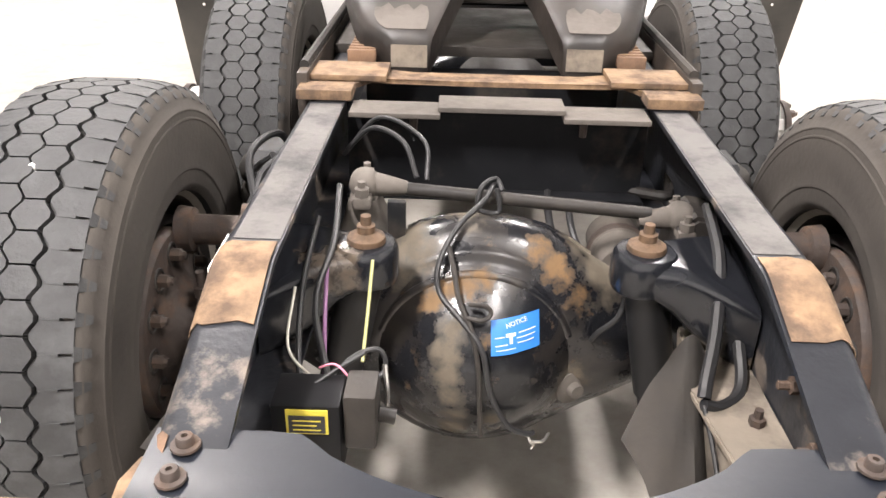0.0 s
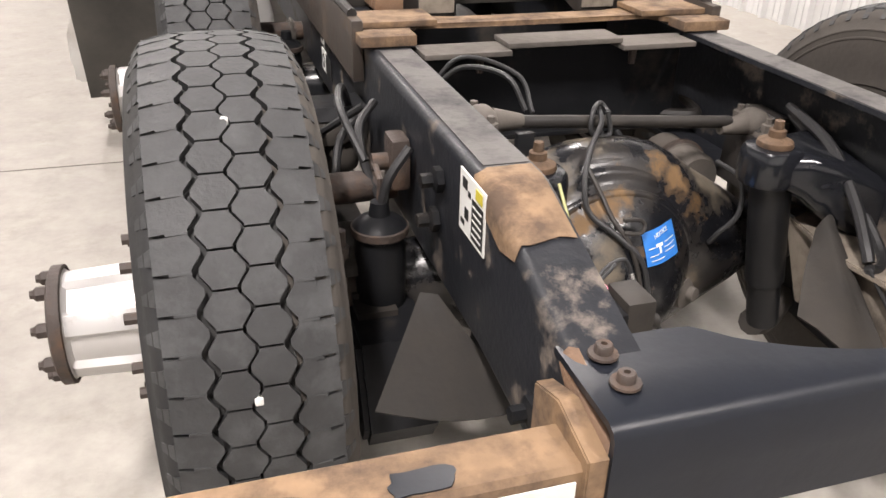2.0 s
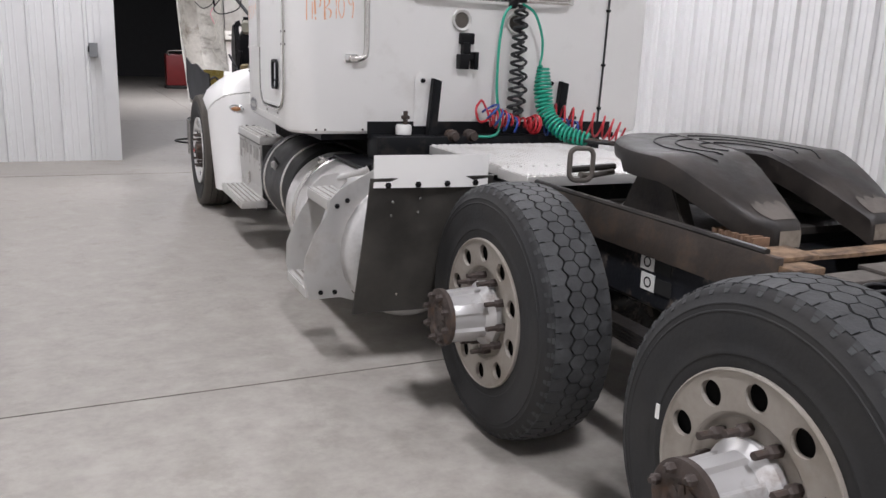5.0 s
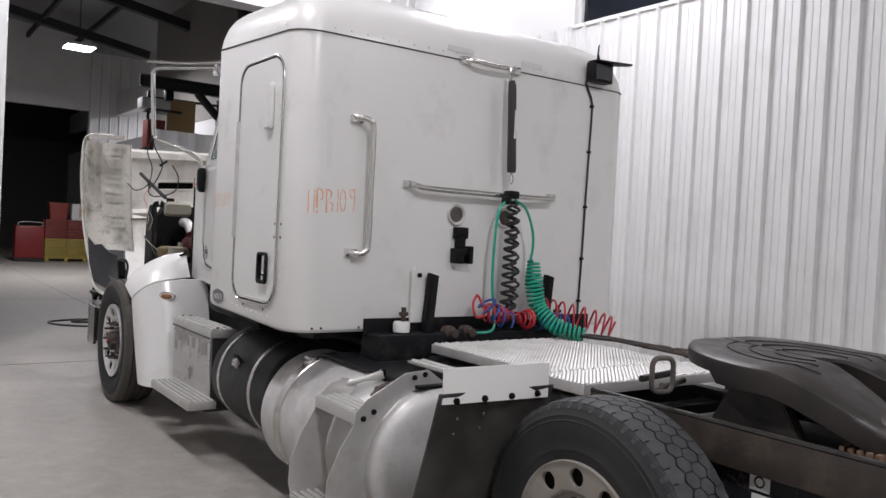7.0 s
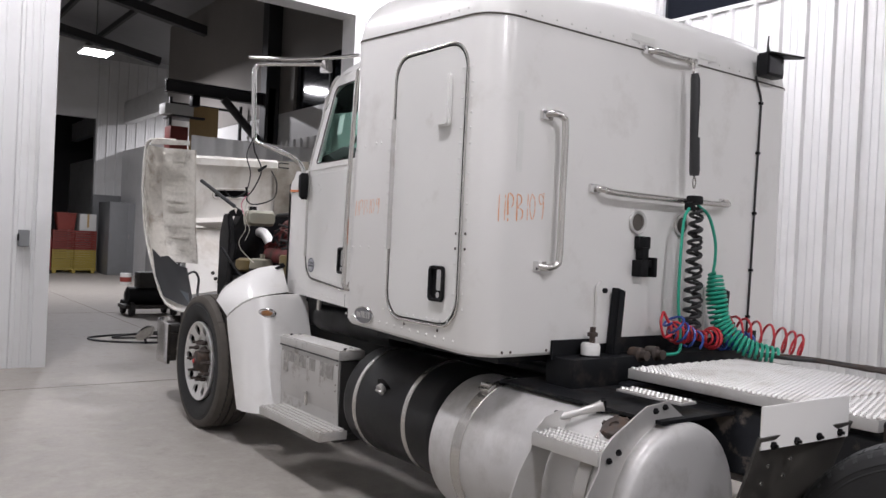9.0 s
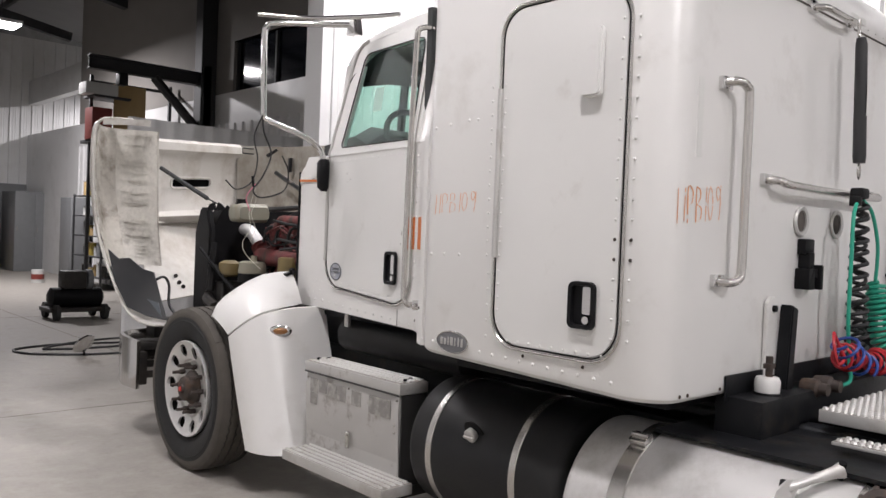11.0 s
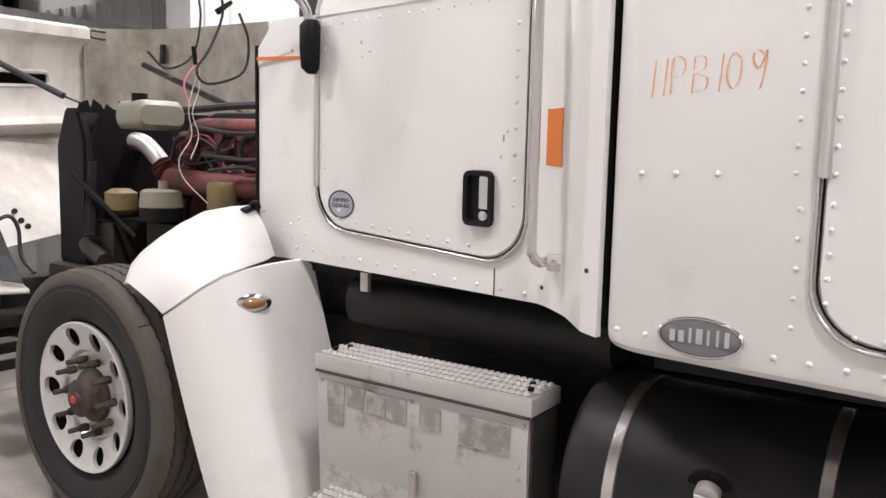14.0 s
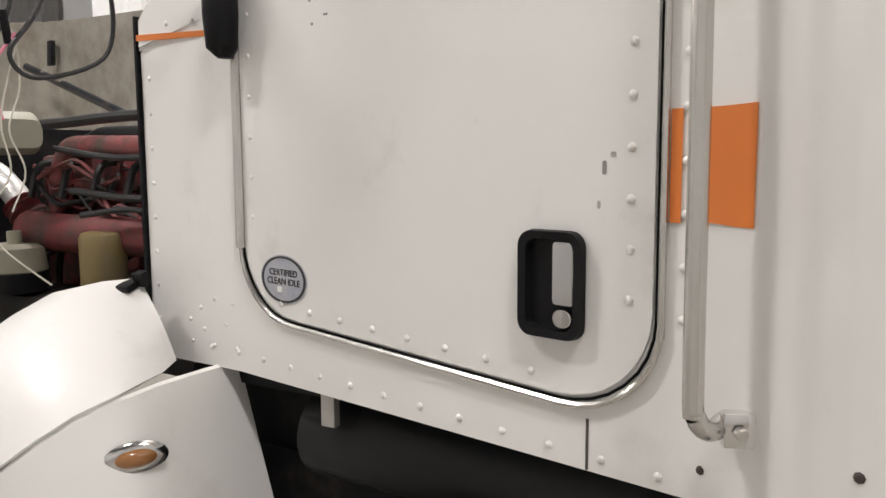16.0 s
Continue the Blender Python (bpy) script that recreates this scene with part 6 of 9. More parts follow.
box(b, BX - 0.008, -0.885, BY0 - 0.008, BY1 + 0.008, 0.770, 0.820, 0.004)
lid = part("box_lid", b, BOXALU, tool)
part("lid_hinge", tube(fresh(), [(BX - 0.008, BY0, 0.768), (BX - 0.008, BY1, 0.768)], 0.005, 8), DARKALU, tool, "dark hinge strip")
tb = tread_board("box_step", BX - 0.003, -0.89, BY0 - 0.004, BY1 + 0.004, 0.824, 0.004, ALU, tool, "bright punched aluminium tread on the lid", 0.034)
for y in (BY0 + 0.03, BY0 + 0.05, BY1 - 0.05, BY1 - 0.03):
    b = fresh()
    lathe(b, [(0, 0), (0.011, 0), (0.010, 0.010), (0, 0.011)], 6, pose(-1.0 + (0.05 if y in (BY0 + 0.05, BY1 - 0.05) else 0), y, 0.827, 0, -90, 0))
    part("bolt", b, BLACKPLASTIC, tool)
FADED = material("faded_label", (0.29, 0.278, 0.26), 0.6, 0.1, grain=0.15, scale=30, second=(0.52, 0.50, 0.47), spots=0.55, spot_scale=14, per_object=0.12)
for y0, y1, z0, z1 in ((5.242, 5.313, 0.665, 0.738), (5.16, 5.231, 0.672, 0.738), (5.073, 5.149, 0.665, 0.735), (4.991, 5.067, 0.658, 0.735), (4.865, 4.941, 0.658, 0.732), (4.63, 4.799, 0.645, 0.735), (5.247, 5.31, 0.6, 0.662)):
    part("faded_label", box(fresh(), BX - 0.0065, BX - 0.0045, y0, y1, z0, z1), FADED, tool)
b = fresh()
box(b, BX - 0.014, BX - 0.002, 4.948, 4.973, 0.435, 0.52, 0.003)
lathe(b, [(0, 0), (0.008, 0), (0.008, 0.006), (0, 0.007)], 10, pose(BX - 0.014, 4.96, 0.505, 0, 0, 180))
part("box_latch", b, STEEL, tool)
for y, z in ((4.60, 0.62), (4.60, 0.585), (4.59, 0.74), (5.34, 0.735), (4.97, 0.735)):
    b = fresh()
    lathe(b, [(0, 0), (0.007, 0), (0.006, 0.004), (0, 0.005)], 10, pose(BX - 0.001, y, z, 0, 0, 180))
    part("rivet", b, STEEL, tool)
low = tread_board("lower_step", -1.215, -1.03, 4.485, 5.322, 0.372, 0.05, ALU, truck, "bright punched aluminium entry step", 0.032)
for y in (4.53, 5.28):
    part("step_hanger", box(fresh(), -1.10, -0.8, y - 0.02, y + 0.02, 0.30, 0.34, 0.004), DARKALU, low)
# dark chassis behind the steps, with black backing added to darken under the cab
b = fresh()
box(b, -0.62, -0.45, 3.2, 6.2, 0.32, 0.84, 0.02)
box(b, -0.60, -0.52, 4.35, 5.9, 0.8, 1.03, 0.01)
part("chassis_and_dark_backing", b, BLACK, truck)
b = fresh()
tube(b, [(-0.70, 4.45, 0.93), (-0.66, 5.5, 0.93)], 0.10, 20)
part("muffler", b, TANKBLACK, truck, "black exhaust canister under the cab")
part("cab_floor_pan", box(fresh(), -0.71, 0.71, 4.3, 5.75, 1.02, 1.05), BLACK, truck)
part("sleeper_floor_pan", box(fresh(), -1.0, 1.0, 3.2, 4.25, 0.955, 0.99), BLACK, truck)

# ---- sleeper details ----
def dome_mesh(r, h, mat, name="rivet"):
    b = fresh()
    lathe(b, [(0, h), (r * 0.6, h * 0.8), (r * 0.92, h * 0.3), (r, -0.001)], 8)
    return smooth(link_mesh(name, b, mat), 60)


RIVET = dome_mesh(0.0075, 0.0042, WHITE)
SMALLRIVET = dome_mesh(0.006, 0.0035, WHITE)
RUSTRIVET = dome_mesh(0.007, 0.004, CASTRUST)


def rivet(p, turn, parent, me=None):
    shared("rivet", me or RIVET, parent, pose(*p, *turn))


LEFTW = (0, 0, 180)
BACKW = (0, 0, -90)


def outline(y0, y1, z0, z1, r, n=8):
    return rounded(y0, y1, z0, z1, r, n)


DX = -SX
d_out = outline(3.287, 3.851, 1.126, 2.400, (0.10, 0.12, 0.12, 0.12))
b = fresh()
prism(b, d_out, "x", DX - 0.007, DX + 0.002, 0.002)
sdoor = part("sleeper_door", b, DOORWHITE, sleep, "white side compartment door with a black recessed handle")
b = fresh()
ring = [(DX - 0.005, y, z) for y, z in outline(3.281, 3.857, 1.120, 2.406, (0.105, 0.125, 0.125, 0.125))]
tube(b, ring, 0.0026, 8, closed=True)
part("door_gap", b, GAP, sdoor)
b = fresh()
ring = [(DX - 0.006, y, z) for y, z in outline(3.270, 3.868, 1.109, 2.416, (0.11, 0.13, 0.13, 0.13))]
tube(b, ring, 0.0052, 8, closed=True)
part("door_trim", b, STEEL, sdoor, "bright aluminium door trim")
b = fresh()
cyl(b, (DX - 0.015, 3.860, 1.452), (DX - 0.015, 3.860, 2.105), 0.009, seg=10)
box(b, DX - 0.012, DX - 0.004, 3.845, 3.876, 1.452, 2.105, 0.001)
part("hinge", b, ALU, sdoor, "grey piano hinge")
b = fresh()
prism(b, outline(3.375, 3.47, 2.03, 2.275, 0.02, 4), "x", DX - 0.035, DX - 0.006, 0.008)
part("vent_cover", b, DOORWHITE, sdoor, "white raised vent cover")


def door_handle(parent, x, y, z, tilt=0.0):
    m = pose(x, y, z, 0, 0, tilt)
    b = fresh()
    o = [(-0.0, yy, zz) for yy, zz in ()]
    outer, inner = outline(-0.056, 0.056, -0.082, 0.082, 0.024, 5), outline(-0.043, 0.043, -0.070, 0.070, 0.017, 5)
    n = len(outer)
    vo = [b.verts.new((-0.014, p[0], p[1])) for p in outer]
    ve = [b.verts.new((0.0, p[0] * 1.04, p[1] * 1.02)) for p in outer]
    vi = [b.verts.new((-0.012, p[0], p[1])) for p in inner]
    vb = [b.verts.new((0.002, p[0] * 0.95, p[1] * 0.97)) for p in inner]
    for k in range(n):
        l = (k + 1) % n
        b.faces.new((ve[k], ve[l], vo[l], vo[k]))
        b.faces.new((vo[k], vo[l], vi[l], vi[k]))
        b.faces.new((vi[k], vi[l], vb[l], vb[k]))
    b.faces.new(vb)
    bmesh.ops.transform(b, matrix=m, verts=b.verts)
    h = part("door_handle", b, BLACKPLASTIC, parent, "black recessed door handle")
    b = fresh()
    prism(b, outline(-0.041, -0.004, -0.030, 0.066, 0.006, 3), "x", -0.009, 0.0, 0.002)
    bmesh.ops.transform(b, matrix=m, verts=b.verts)
    p_ = part("paddle", b, CHROME, h, "chrome pull paddle")
    b = fresh()
    lathe(b, [(0, -0.012), (0.014, -0.012), (0.015, -0.006), (0.015, 0.0)], 20, m @ pose(0, -0.022, -0.050, 0, 0, 0))
    part("lock", b, CHROME, h, "chrome lock cylinder")
    return h


# the wall is thickened behind the recess, so a shallow dark box stands in it
door_handle(sdoor, DX - 0.0115, 3.425, 1.305)
for k in range(17):
    z = 1.20 + 0.068 * k
    if z < 2.33:
        rivet((DX - 0.007, 3.305, z), LEFTW, sdoor, SMALLRIVET if k not in (4, 5) else RUSTRIVET)
        rivet((DX, 3.245, z), LEFTW, sleep, SMALLRIVET if k not in (4, 5) else RUSTRIVET)
for k in range(13):
    z = 1.46 + 0.055 * k
    rivet((DX - 0.007, 3.838, z), LEFTW, sdoor, SMALLRIVET)
    rivet((DX, 3.912, z), LEFTW, sleep, SMALLRIVET)
for k in range(5):
    rivet((DX - 0.007, 3.838, 1.20 + 0.05 * k), LEFTW, sdoor, SMALLRIVET)
    rivet((DX, 3.90, 1.14 + 0.062 * k), LEFTW, sleep, SMALLRIVET)
for k in range(9):
    rivet((DX - 0.007, 3.34 + 0.055 * k, 1.138), LEFTW, sdoor, SMALLRIVET)
for k in range(15):
    rivet((DX, 3.30 + 0.07 * k, 1.052 + 0.0022 * k), LEFTW, sleep)
for y, z in ((4.24, 1.45), (4.16, 1.452), (4.07, 1.454), (4.24, 1.98), (4.15, 1.99), (4.04, 2.0), (3.99, 2.0)):
    rivet((DX, y, z), LEFTW, sleep)
for y, z in ((3.42, 1.088), (3.70, 1.088)):
    rivet((DX - 0.002, y, z), LEFTW, sleep, RUSTRIVET)
for k in range(22):
    rivet((-1.0 + 0.0955 * k, SY0, 2.545), BACKW, sleep, SMALLRIVET)
for k in range(14):
    rivet((DX + 0.002, 3.3 + 0.072 * k, 2.56), LEFTW, sleep, SMALLRIVET)
for x in (-1.05, -1.0, -0.78):
    rivet((x, SY0, 1.02), BACKW, sleep, RUSTRIVET)
# roof seam and bottom edge line
b = fresh()
seam = [(x, y - 0.0 * y, 2.515 + 0.05 * (y - SY0)) for x, y in rounded(-SX - 0.001, SX + 0.001, SY0 - 0.001, SY1, (0.13, 0.13, 0.15, 0.15), 8)]
tube(b, seam, 0.0045, 6, closed=True)
part("roof_seam", b, DUST, sleep, "thin dirty roof seam")
# oval badge on the lower front corner: plain shapes
b = fresh()
lathe(b, [(0, 0.006), (0.9, 0.006), (1.0, 0.0)], 36, pose(DX - 0.001, 4.085, 1.092, 0, 0, 180) @ Matrix.Diagonal((1, 0.092, 0.043, 1)))
bd = part("oval_badge", b, material("badge_grey", (0.20, 0.20, 0.21), 0.4, 0.3, grain=0.1), sleep, "grey oval badge with a chrome rim")
b = fresh()
tube(b, [(DX - 0.005, 4.085 + 0.092 * math.cos(a), 1.092 + 0.043 * math.sin(a)) for a in (2 * math.pi * k / 36 for k in range(36))], 0.0035, 6, closed=True)
part("rim", b, CHROME, bd)
for k, (w, h) in enumerate(((0.012, 0.026), (0.012, 0.026), (0.006, 0.034), (0.014, 0.034), (0.006, 0.034), (0.006, 0.036), (0.01, 0.034))):
    part("raised_bar", box(fresh(), DX - 0.009, DX - 0.0065, 4.145 - 0.02 * k - w / 2, 4.145 - 0.02 * k + w / 2, 1.078, 1.078 + h), ALU, bd)
# marker writing on the side and on the back
STROKES = {"1": [[(0.35, 0), (0.62, 1)]], "P": [[(0.1, 0), (0.3, 1), (0.8, 0.98), (0.92, 0.78), (0.72, 0.55), (0.2, 0.5)]], "B": [[(0.1, 0.0), (0.3, 1.0)], [(0.3, 1.0), (0.8, 0.92), (0.78, 0.66), (0.25, 0.5)], [(0.25, 0.5), (0.88, 0.4), (0.75, 0.06), (0.1, 0.0)]],
           "0": [[(0.5, 0.98), (0.2, 0.7), (0.15, 0.3), (0.4, 0.02), (0.75, 0.25), (0.85, 0.7), (0.6, 0.98), (0.45, 0.95)]], "9": [[(0.9, 0.85), (0.5, 1.0), (0.3, 0.75), (0.55, 0.52), (0.9, 0.8), (0.95, 0.95), (0.8, 0.4), (0.6, -0.05)]]}


def scrawl(words, m, w, h, parent, wide=1.0, bend=0.0):
    """Handwritten paint-stick figures: uneven thin strokes lying on the wall, drawn in x and z."""
    random.seed(len(words) + int(h * 1000))
    b = fresh()
    at = 0.0
    for ch in words:
        for st in STROKES[ch]:
            pts = [m @ Vector((at + x * w, 0, z * h + random.uniform(-0.04, 0.04) * h)) for x, z in st]
            pts = curve([p[:] for p in pts], 9)
            if bend:
                # follow the rounded rear corner of the box
                pts = [Vector((p[0], p[1] + bend - math.sqrt(bend ** 2 - max(0.0, -SX + bend - p[0]) ** 2), p[2])) for p in pts]
            side = (m.to_3x3() @ Vector((1, 0, 0.25))).normalized()
            prev = None
            for k, p in enumerate(pts):
                q = (0.0013 + 0.0012 * random.random()) * wide * (1.6 if wide > 1 and ch in "PB" else 1.0)
                v = (b.verts.new(p - side * q), b.verts.new(p + side * q))
                if prev and random.random() > 0.06:
                    b.faces.new((prev[0], v[0], v[1], prev[1]))
                prev = v
        at += w * (0.62 if ch == "1" else 1.12)
    ob = part("paint_stick_number", b, CRAYON, parent, "faint orange handwritten paint stick number")
    return ob


scrawl("11PB109", pose(DX - 0.0015, 4.238, 1.618, 0, -4, -90), 0.042, 0.078, sleep)
scrawl("11PB109", pose(-1.115, SY0 - 0.0015, 1.60, 0, -6, 0), 0.046, 0.115, sleep, 1.3, 0.15)


def grab_bar(pts, r, ends, out, parent, label="bright stainless grab bar"):
    b = fresh()
    tube(b, curve(pts, 6), r, 12)
    g = part("grab_bar", b, STEEL, parent, label)
    for p in ends:
        b = fresh()
        if out == "y":
            box(b, p[0] - 0.035, p[0] + 0.035, p[1] - 0.02, p[1] + 0.002, p[2] - 0.022, p[2] + 0.022, 0.006)
        else:
            box(b, p[0] - 0.002, p[0] + 0.02, p[1] - 0.022, p[1] + 0.022, p[2] - 0.035, p[2] + 0.035, 0.006)
        part("bar_base", b, CHROME, g)
    return g


grab_bar([(-0.865, SY0, 2.10), (-0.84, SY0 - 0.045, 2.105), (-0.80, SY0 - 0.06, 2.09), (-0.785, SY0 - 0.062, 2.04), (-0.785, SY0 - 0.062, 1.75), (-0.785, SY0 - 0.062, 1.47), (-0.80, SY0 - 0.06, 1.42), (-0.84, SY0 - 0.045, 1.405), (-0.865, SY0, 1.41)], 0.016, ((-0.855, SY0 - 0.0, 2.10), (-0.855, SY0, 1.41)), "y", sleep)
grab_bar([(-0.515, SY0, 1.79), (-0.49, SY0 - 0.05, 1.785), (-0.43, SY0 - 0.065, 1.775), (0.0, SY0 - 0.065, 1.772), (0.43, SY0 - 0.065, 1.775), (0.49, SY0 - 0.05, 1.785), (0.515, SY0, 1.79)], 0.016, ((-0.52, SY0, 1.79), (0.52, SY0, 1.79)), "y", sleep)
grab_bar([(-0.18, SY0, 2.515), (-0.15, SY0 - 0.05, 2.51), (-0.10, SY0 - 0.06, 2.505), (0.0, SY0 - 0.06, 2.503), (0.10, SY0 - 0.06, 2.505), (0.15, SY0 - 0.05, 2.51), (0.18, SY0, 2.515)], 0.014, ((-0.185, SY0, 2.515), (0.185, SY0, 2.515)), "y", sleep)
# hose spring with its hook
b = fresh()
tube(b, [(0.085 + 0.02 * math.cos(a) * 0.4, SY0 - 0.09, 2.47 + 0.036 * math.sin(a)) for a in (2 * math.pi * k / 14 for k in range(14))], 0.005, 6, closed=True)
part("hose_hook", b, STEEL, truck, "steel ring of the hose hanger")
part("spring_sleeve", tube(fresh(), [(0.085, SY0 - 0.10, 2.43), (0.092, SY0 - 0.10, 2.40), (0.115, SY0 - 0.105, 1.93), (0.115, SY0 - 0.105, 1.905)], [0.018, 0.024, 0.027, 0.024], 14), BLACKHOSE, truck, "black sleeved hose hanger spring")
part("sleeve_print", box(fresh(), 0.098, 0.112, SY0 - 0.132, SY0 - 0.13, 2.10, 2.26), STICKER, truck)
b = fresh()
tube(b, curve([(0.115, SY0 - 0.105, 1.905), (0.105, SY0 - 0.105, 1.87), (0.118, SY0 - 0.105, 1.84), (0.13, SY0 - 0.105, 1.87), (0.115, SY0 - 0.105, 1.905)], 6), 0.0045, 6)
part("snap_hook", b, STEEL, truck)
b = fresh()
box(b, 0.08, 0.16, SY0 - 0.14, SY0 - 0.085, 1.755, 1.80, 0.012)
box(b, 0.06, 0.10, SY0 - 0.135, SY0 - 0.09, 1.72, 1.765, 0.012)
part("hose_clamp", b, BLACKPLASTIC, truck, "black rubber hose clamp")


def coil(path, radius, turns, r, seg=7, per=14):
    base = curve(path, 24)
    pts, n = [], turns * per
    fr = frames(base)
    for k in range(n + 1):
        q = k / n * (len(base) - 1)
        i = min(int(q), len(base) - 2)
        f = q - i
        p = fr[i][0].lerp(fr[i + 1][0], f)
        u, v = fr[i][1].lerp(fr[i + 1][1], f).normalized(), fr[i][2].lerp(fr[i + 1][2], f).normalized()
        a = 2 * math.pi * k / per
        rad = radius(k / n) if callable(radius) else radius
        pts.append(p + (u * math.cos(a) + v * math.sin(a)) * rad)
    return tube(fresh(), pts, r, seg)


HY = SY0 - 0.12
part("coiled_cable", coil([(0.125, HY, 1.76), (0.125, HY, 1.45), (0.12, HY - 0.01, 1.12)], lambda t: 0.026 + 0.016 * t, 13, 0.009), BLACKHOSE, truck, "black coiled electric cable")
part("coiled_cable", coil([(0.155, HY + 0.01, 1.74), (0.16, HY + 0.01, 1.5), (0.17, HY, 1.22), (0.12, HY, 1.05)], 0.024, 11, 0.008), BLACKHOSE, truck, "black coiled electric cable")
part("coiled_cable", coil([(0.30, HY - 0.01, 1.40), (0.295, HY - 0.03, 1.27), (0.315, HY - 0.06, 1.13), (0.37, HY - 0.16, 1.03), (0.47, HY - 0.28, 0.99)], lambda t: 0.030 + 0.022 * min(1, t * 4) - 0.012 * t, 25, 0.0085), GREEN, truck, "green coiled trailer cable")
part("coiled_hose", coil([(-0.05, HY - 0.01, 1.10), (0.06, HY - 0.03, 1.09), (0.20, HY - 0.05, 1.07), (0.26, HY - 0.05, 1.06)], lambda t: 0.040 + 0.016 * math.sin(9 * t), 11, 0.0065), RED, truck, "red coiled air hose")
part("coiled_hose", coil([(0.38, HY - 0.02, 1.10), (0.50, HY - 0.10, 1.085), (0.62, HY - 0.22, 1.06), (0.70, HY - 0.30, 1.03)], lambda t: 0.085 - 0.03 * t, 8, 0.0065), RED, truck, "red coiled air hose, stretched open")
part("coiled_hose", coil([(-0.06, HY - 0.02, 1.17), (0.0, HY - 0.04, 1.10), (0.10, HY - 0.06, 1.05)], 0.05, 4, 0.0065), BLUE, truck, "blue coiled air hose")
part("coiled_hose", coil([(0.30, HY - 0.05, 1.05), (0.42, HY - 0.07, 1.05), (0.52, HY - 0.10, 1.03)], 0.05, 7, 0.0065), BLUE, truck, "blue coiled air hose")
part("hose", tube(fresh(), curve([(0.09, HY, 1.75), (0.02, HY - 0.01, 1.68), (-0.01, HY - 0.02, 1.5), (-0.01, HY - 0.02, 1.25), (0.02, HY - 0.02, 1.08), (-0.02, HY - 0.04, 1.0), (-0.16, HY - 0.02, 0.99)], 8), 0.008, 8), GREEN, truck, "green air hose")
part("hose", tube(fresh(), curve([(0.14, HY, 1.75), (0.22, HY - 0.01, 1.70), (0.27, HY - 0.02, 1.58), (0.28, HY - 0.02, 1.48), (0.27, HY - 0.02, 1.41), (0.285, HY - 0.02, 1.39)], 8), 0.008, 8), GREEN, truck, "green air hose")
part("hose", tube(fresh(), curve([(-0.10, HY, 1.20), (-0.14, HY - 0.02, 1.15), (-0.12, HY - 0.03, 1.08), (-0.06, HY - 0.03, 1.10), (-0.08, HY, 1.18), (-0.10, HY, 1.20)], 8), 0.007, 8), RED, truck, "red air hose")
random.seed(21)
for k in range(6):
    m_ = (BLACKHOSE, GREASE, CASTRUST)[k % 3]
    dx, dz = random.uniform(-0.05, 0.05), random.uniform(0.0, 0.02)
    end = (0.50 + dx, 2.30 - 0.06 * k, 0.985 + dz)
    part("hose", tube(fresh(), curve([(0.42 + dx, HY - 0.22, 0.985 + dz), (0.46 - dx, 2.62, 0.985 + dz), (0.50 + dx * 0.5, 2.45, 0.988 + dz), end], 6), 0.0085, 7), m_, truck, "dirty hose end with a fitting")
    part("hose_fitting", tube(fresh(), [end, (end[0] + 0.004, end[1] - 0.03, end[2]), (end[0] + 0.005, end[1] - 0.07, end[2]), (end[0] + 0.006, end[1] - 0.09, end[2])], [0.013, 0.016, 0.016, 0.010], 8), CASTRUST, truck)
# ring mounts, latch bracket, mounts, valves, work lamp and cable on the back wall
for x in (-0.19, 0.165):
    b = fresh()
    lathe(b, [(0.045, -0.001), (0.060, 0.0), (0.064, 0.008), (0.058, 0.014), (0.045, 0.010), (0.043, -0.02)], 28, pose(x, SY0, 1.645, 0, 0, -90))
    rg = part("ring_mount", b, ALU, sleep, "grey round ring mount")
    b = fresh()
    lathe(b, [(0, 0.001), (0.044, 0.001)], 28, pose(x, SY0 - 0.002, 1.645, 0, 0, -90))
    part("ring_face", b, DUST, rg)
b = fresh()
box(b, -0.205, -0.115, SY0 - 0.035, SY0, 1.51, 1.575, 0.008)
box(b, -0.19, -0.145, SY0 - 0.05, SY0, 1.455, 1.52, 0.006)
box(b, -0.215, -0.155, SY0 - 0.06, SY0, 1.37, 1.455, 0.006)
box(b, -0.125, -0.10, SY0 - 0.07, SY0, 1.37, 1.47, 0.006)
box(b, -0.155, -0.125, SY0 - 0.055, SY0, 1.42, 1.455, 0.004)
part("plug_holder", b, BLACKPLASTIC, sleep, "black plastic plug holder")
for x in (-0.43, 0.43):
    b = fresh()
    prism(b, [(x - 0.045, 1.04), (x + 0.045, 1.04), (x + 0.045, 1.32), (x + 0.02, 1.345), (x - 0.02, 1.345), (x - 0.045, 1.32)], "y", SY0 - 0.02, SY0 - 0.002, 0.003)
    mt = part("cab_mount", b, WHITE, sleep, "white cab suspension bracket")
    b = fresh()
    prism(b, [(x + 0.02, 0.98), (x + 0.075, 0.98), (x + 0.10, 1.30), (x + 0.05, 1.315)], "y", SY0 - 0.075, SY0 - 0.022, 0.006)
    part("mount_arm", b, BLACK, mt, "black mount arm")
    b = fresh()
    lathe(b, [(0, 0), (0.014, 0), (0.014, 0.012), (0, 0.013)], 6, pose(x, SY0 - 0.02, 1.30, 0, 0, -90))
    part("bolt", b, BLACKPLASTIC, mt)
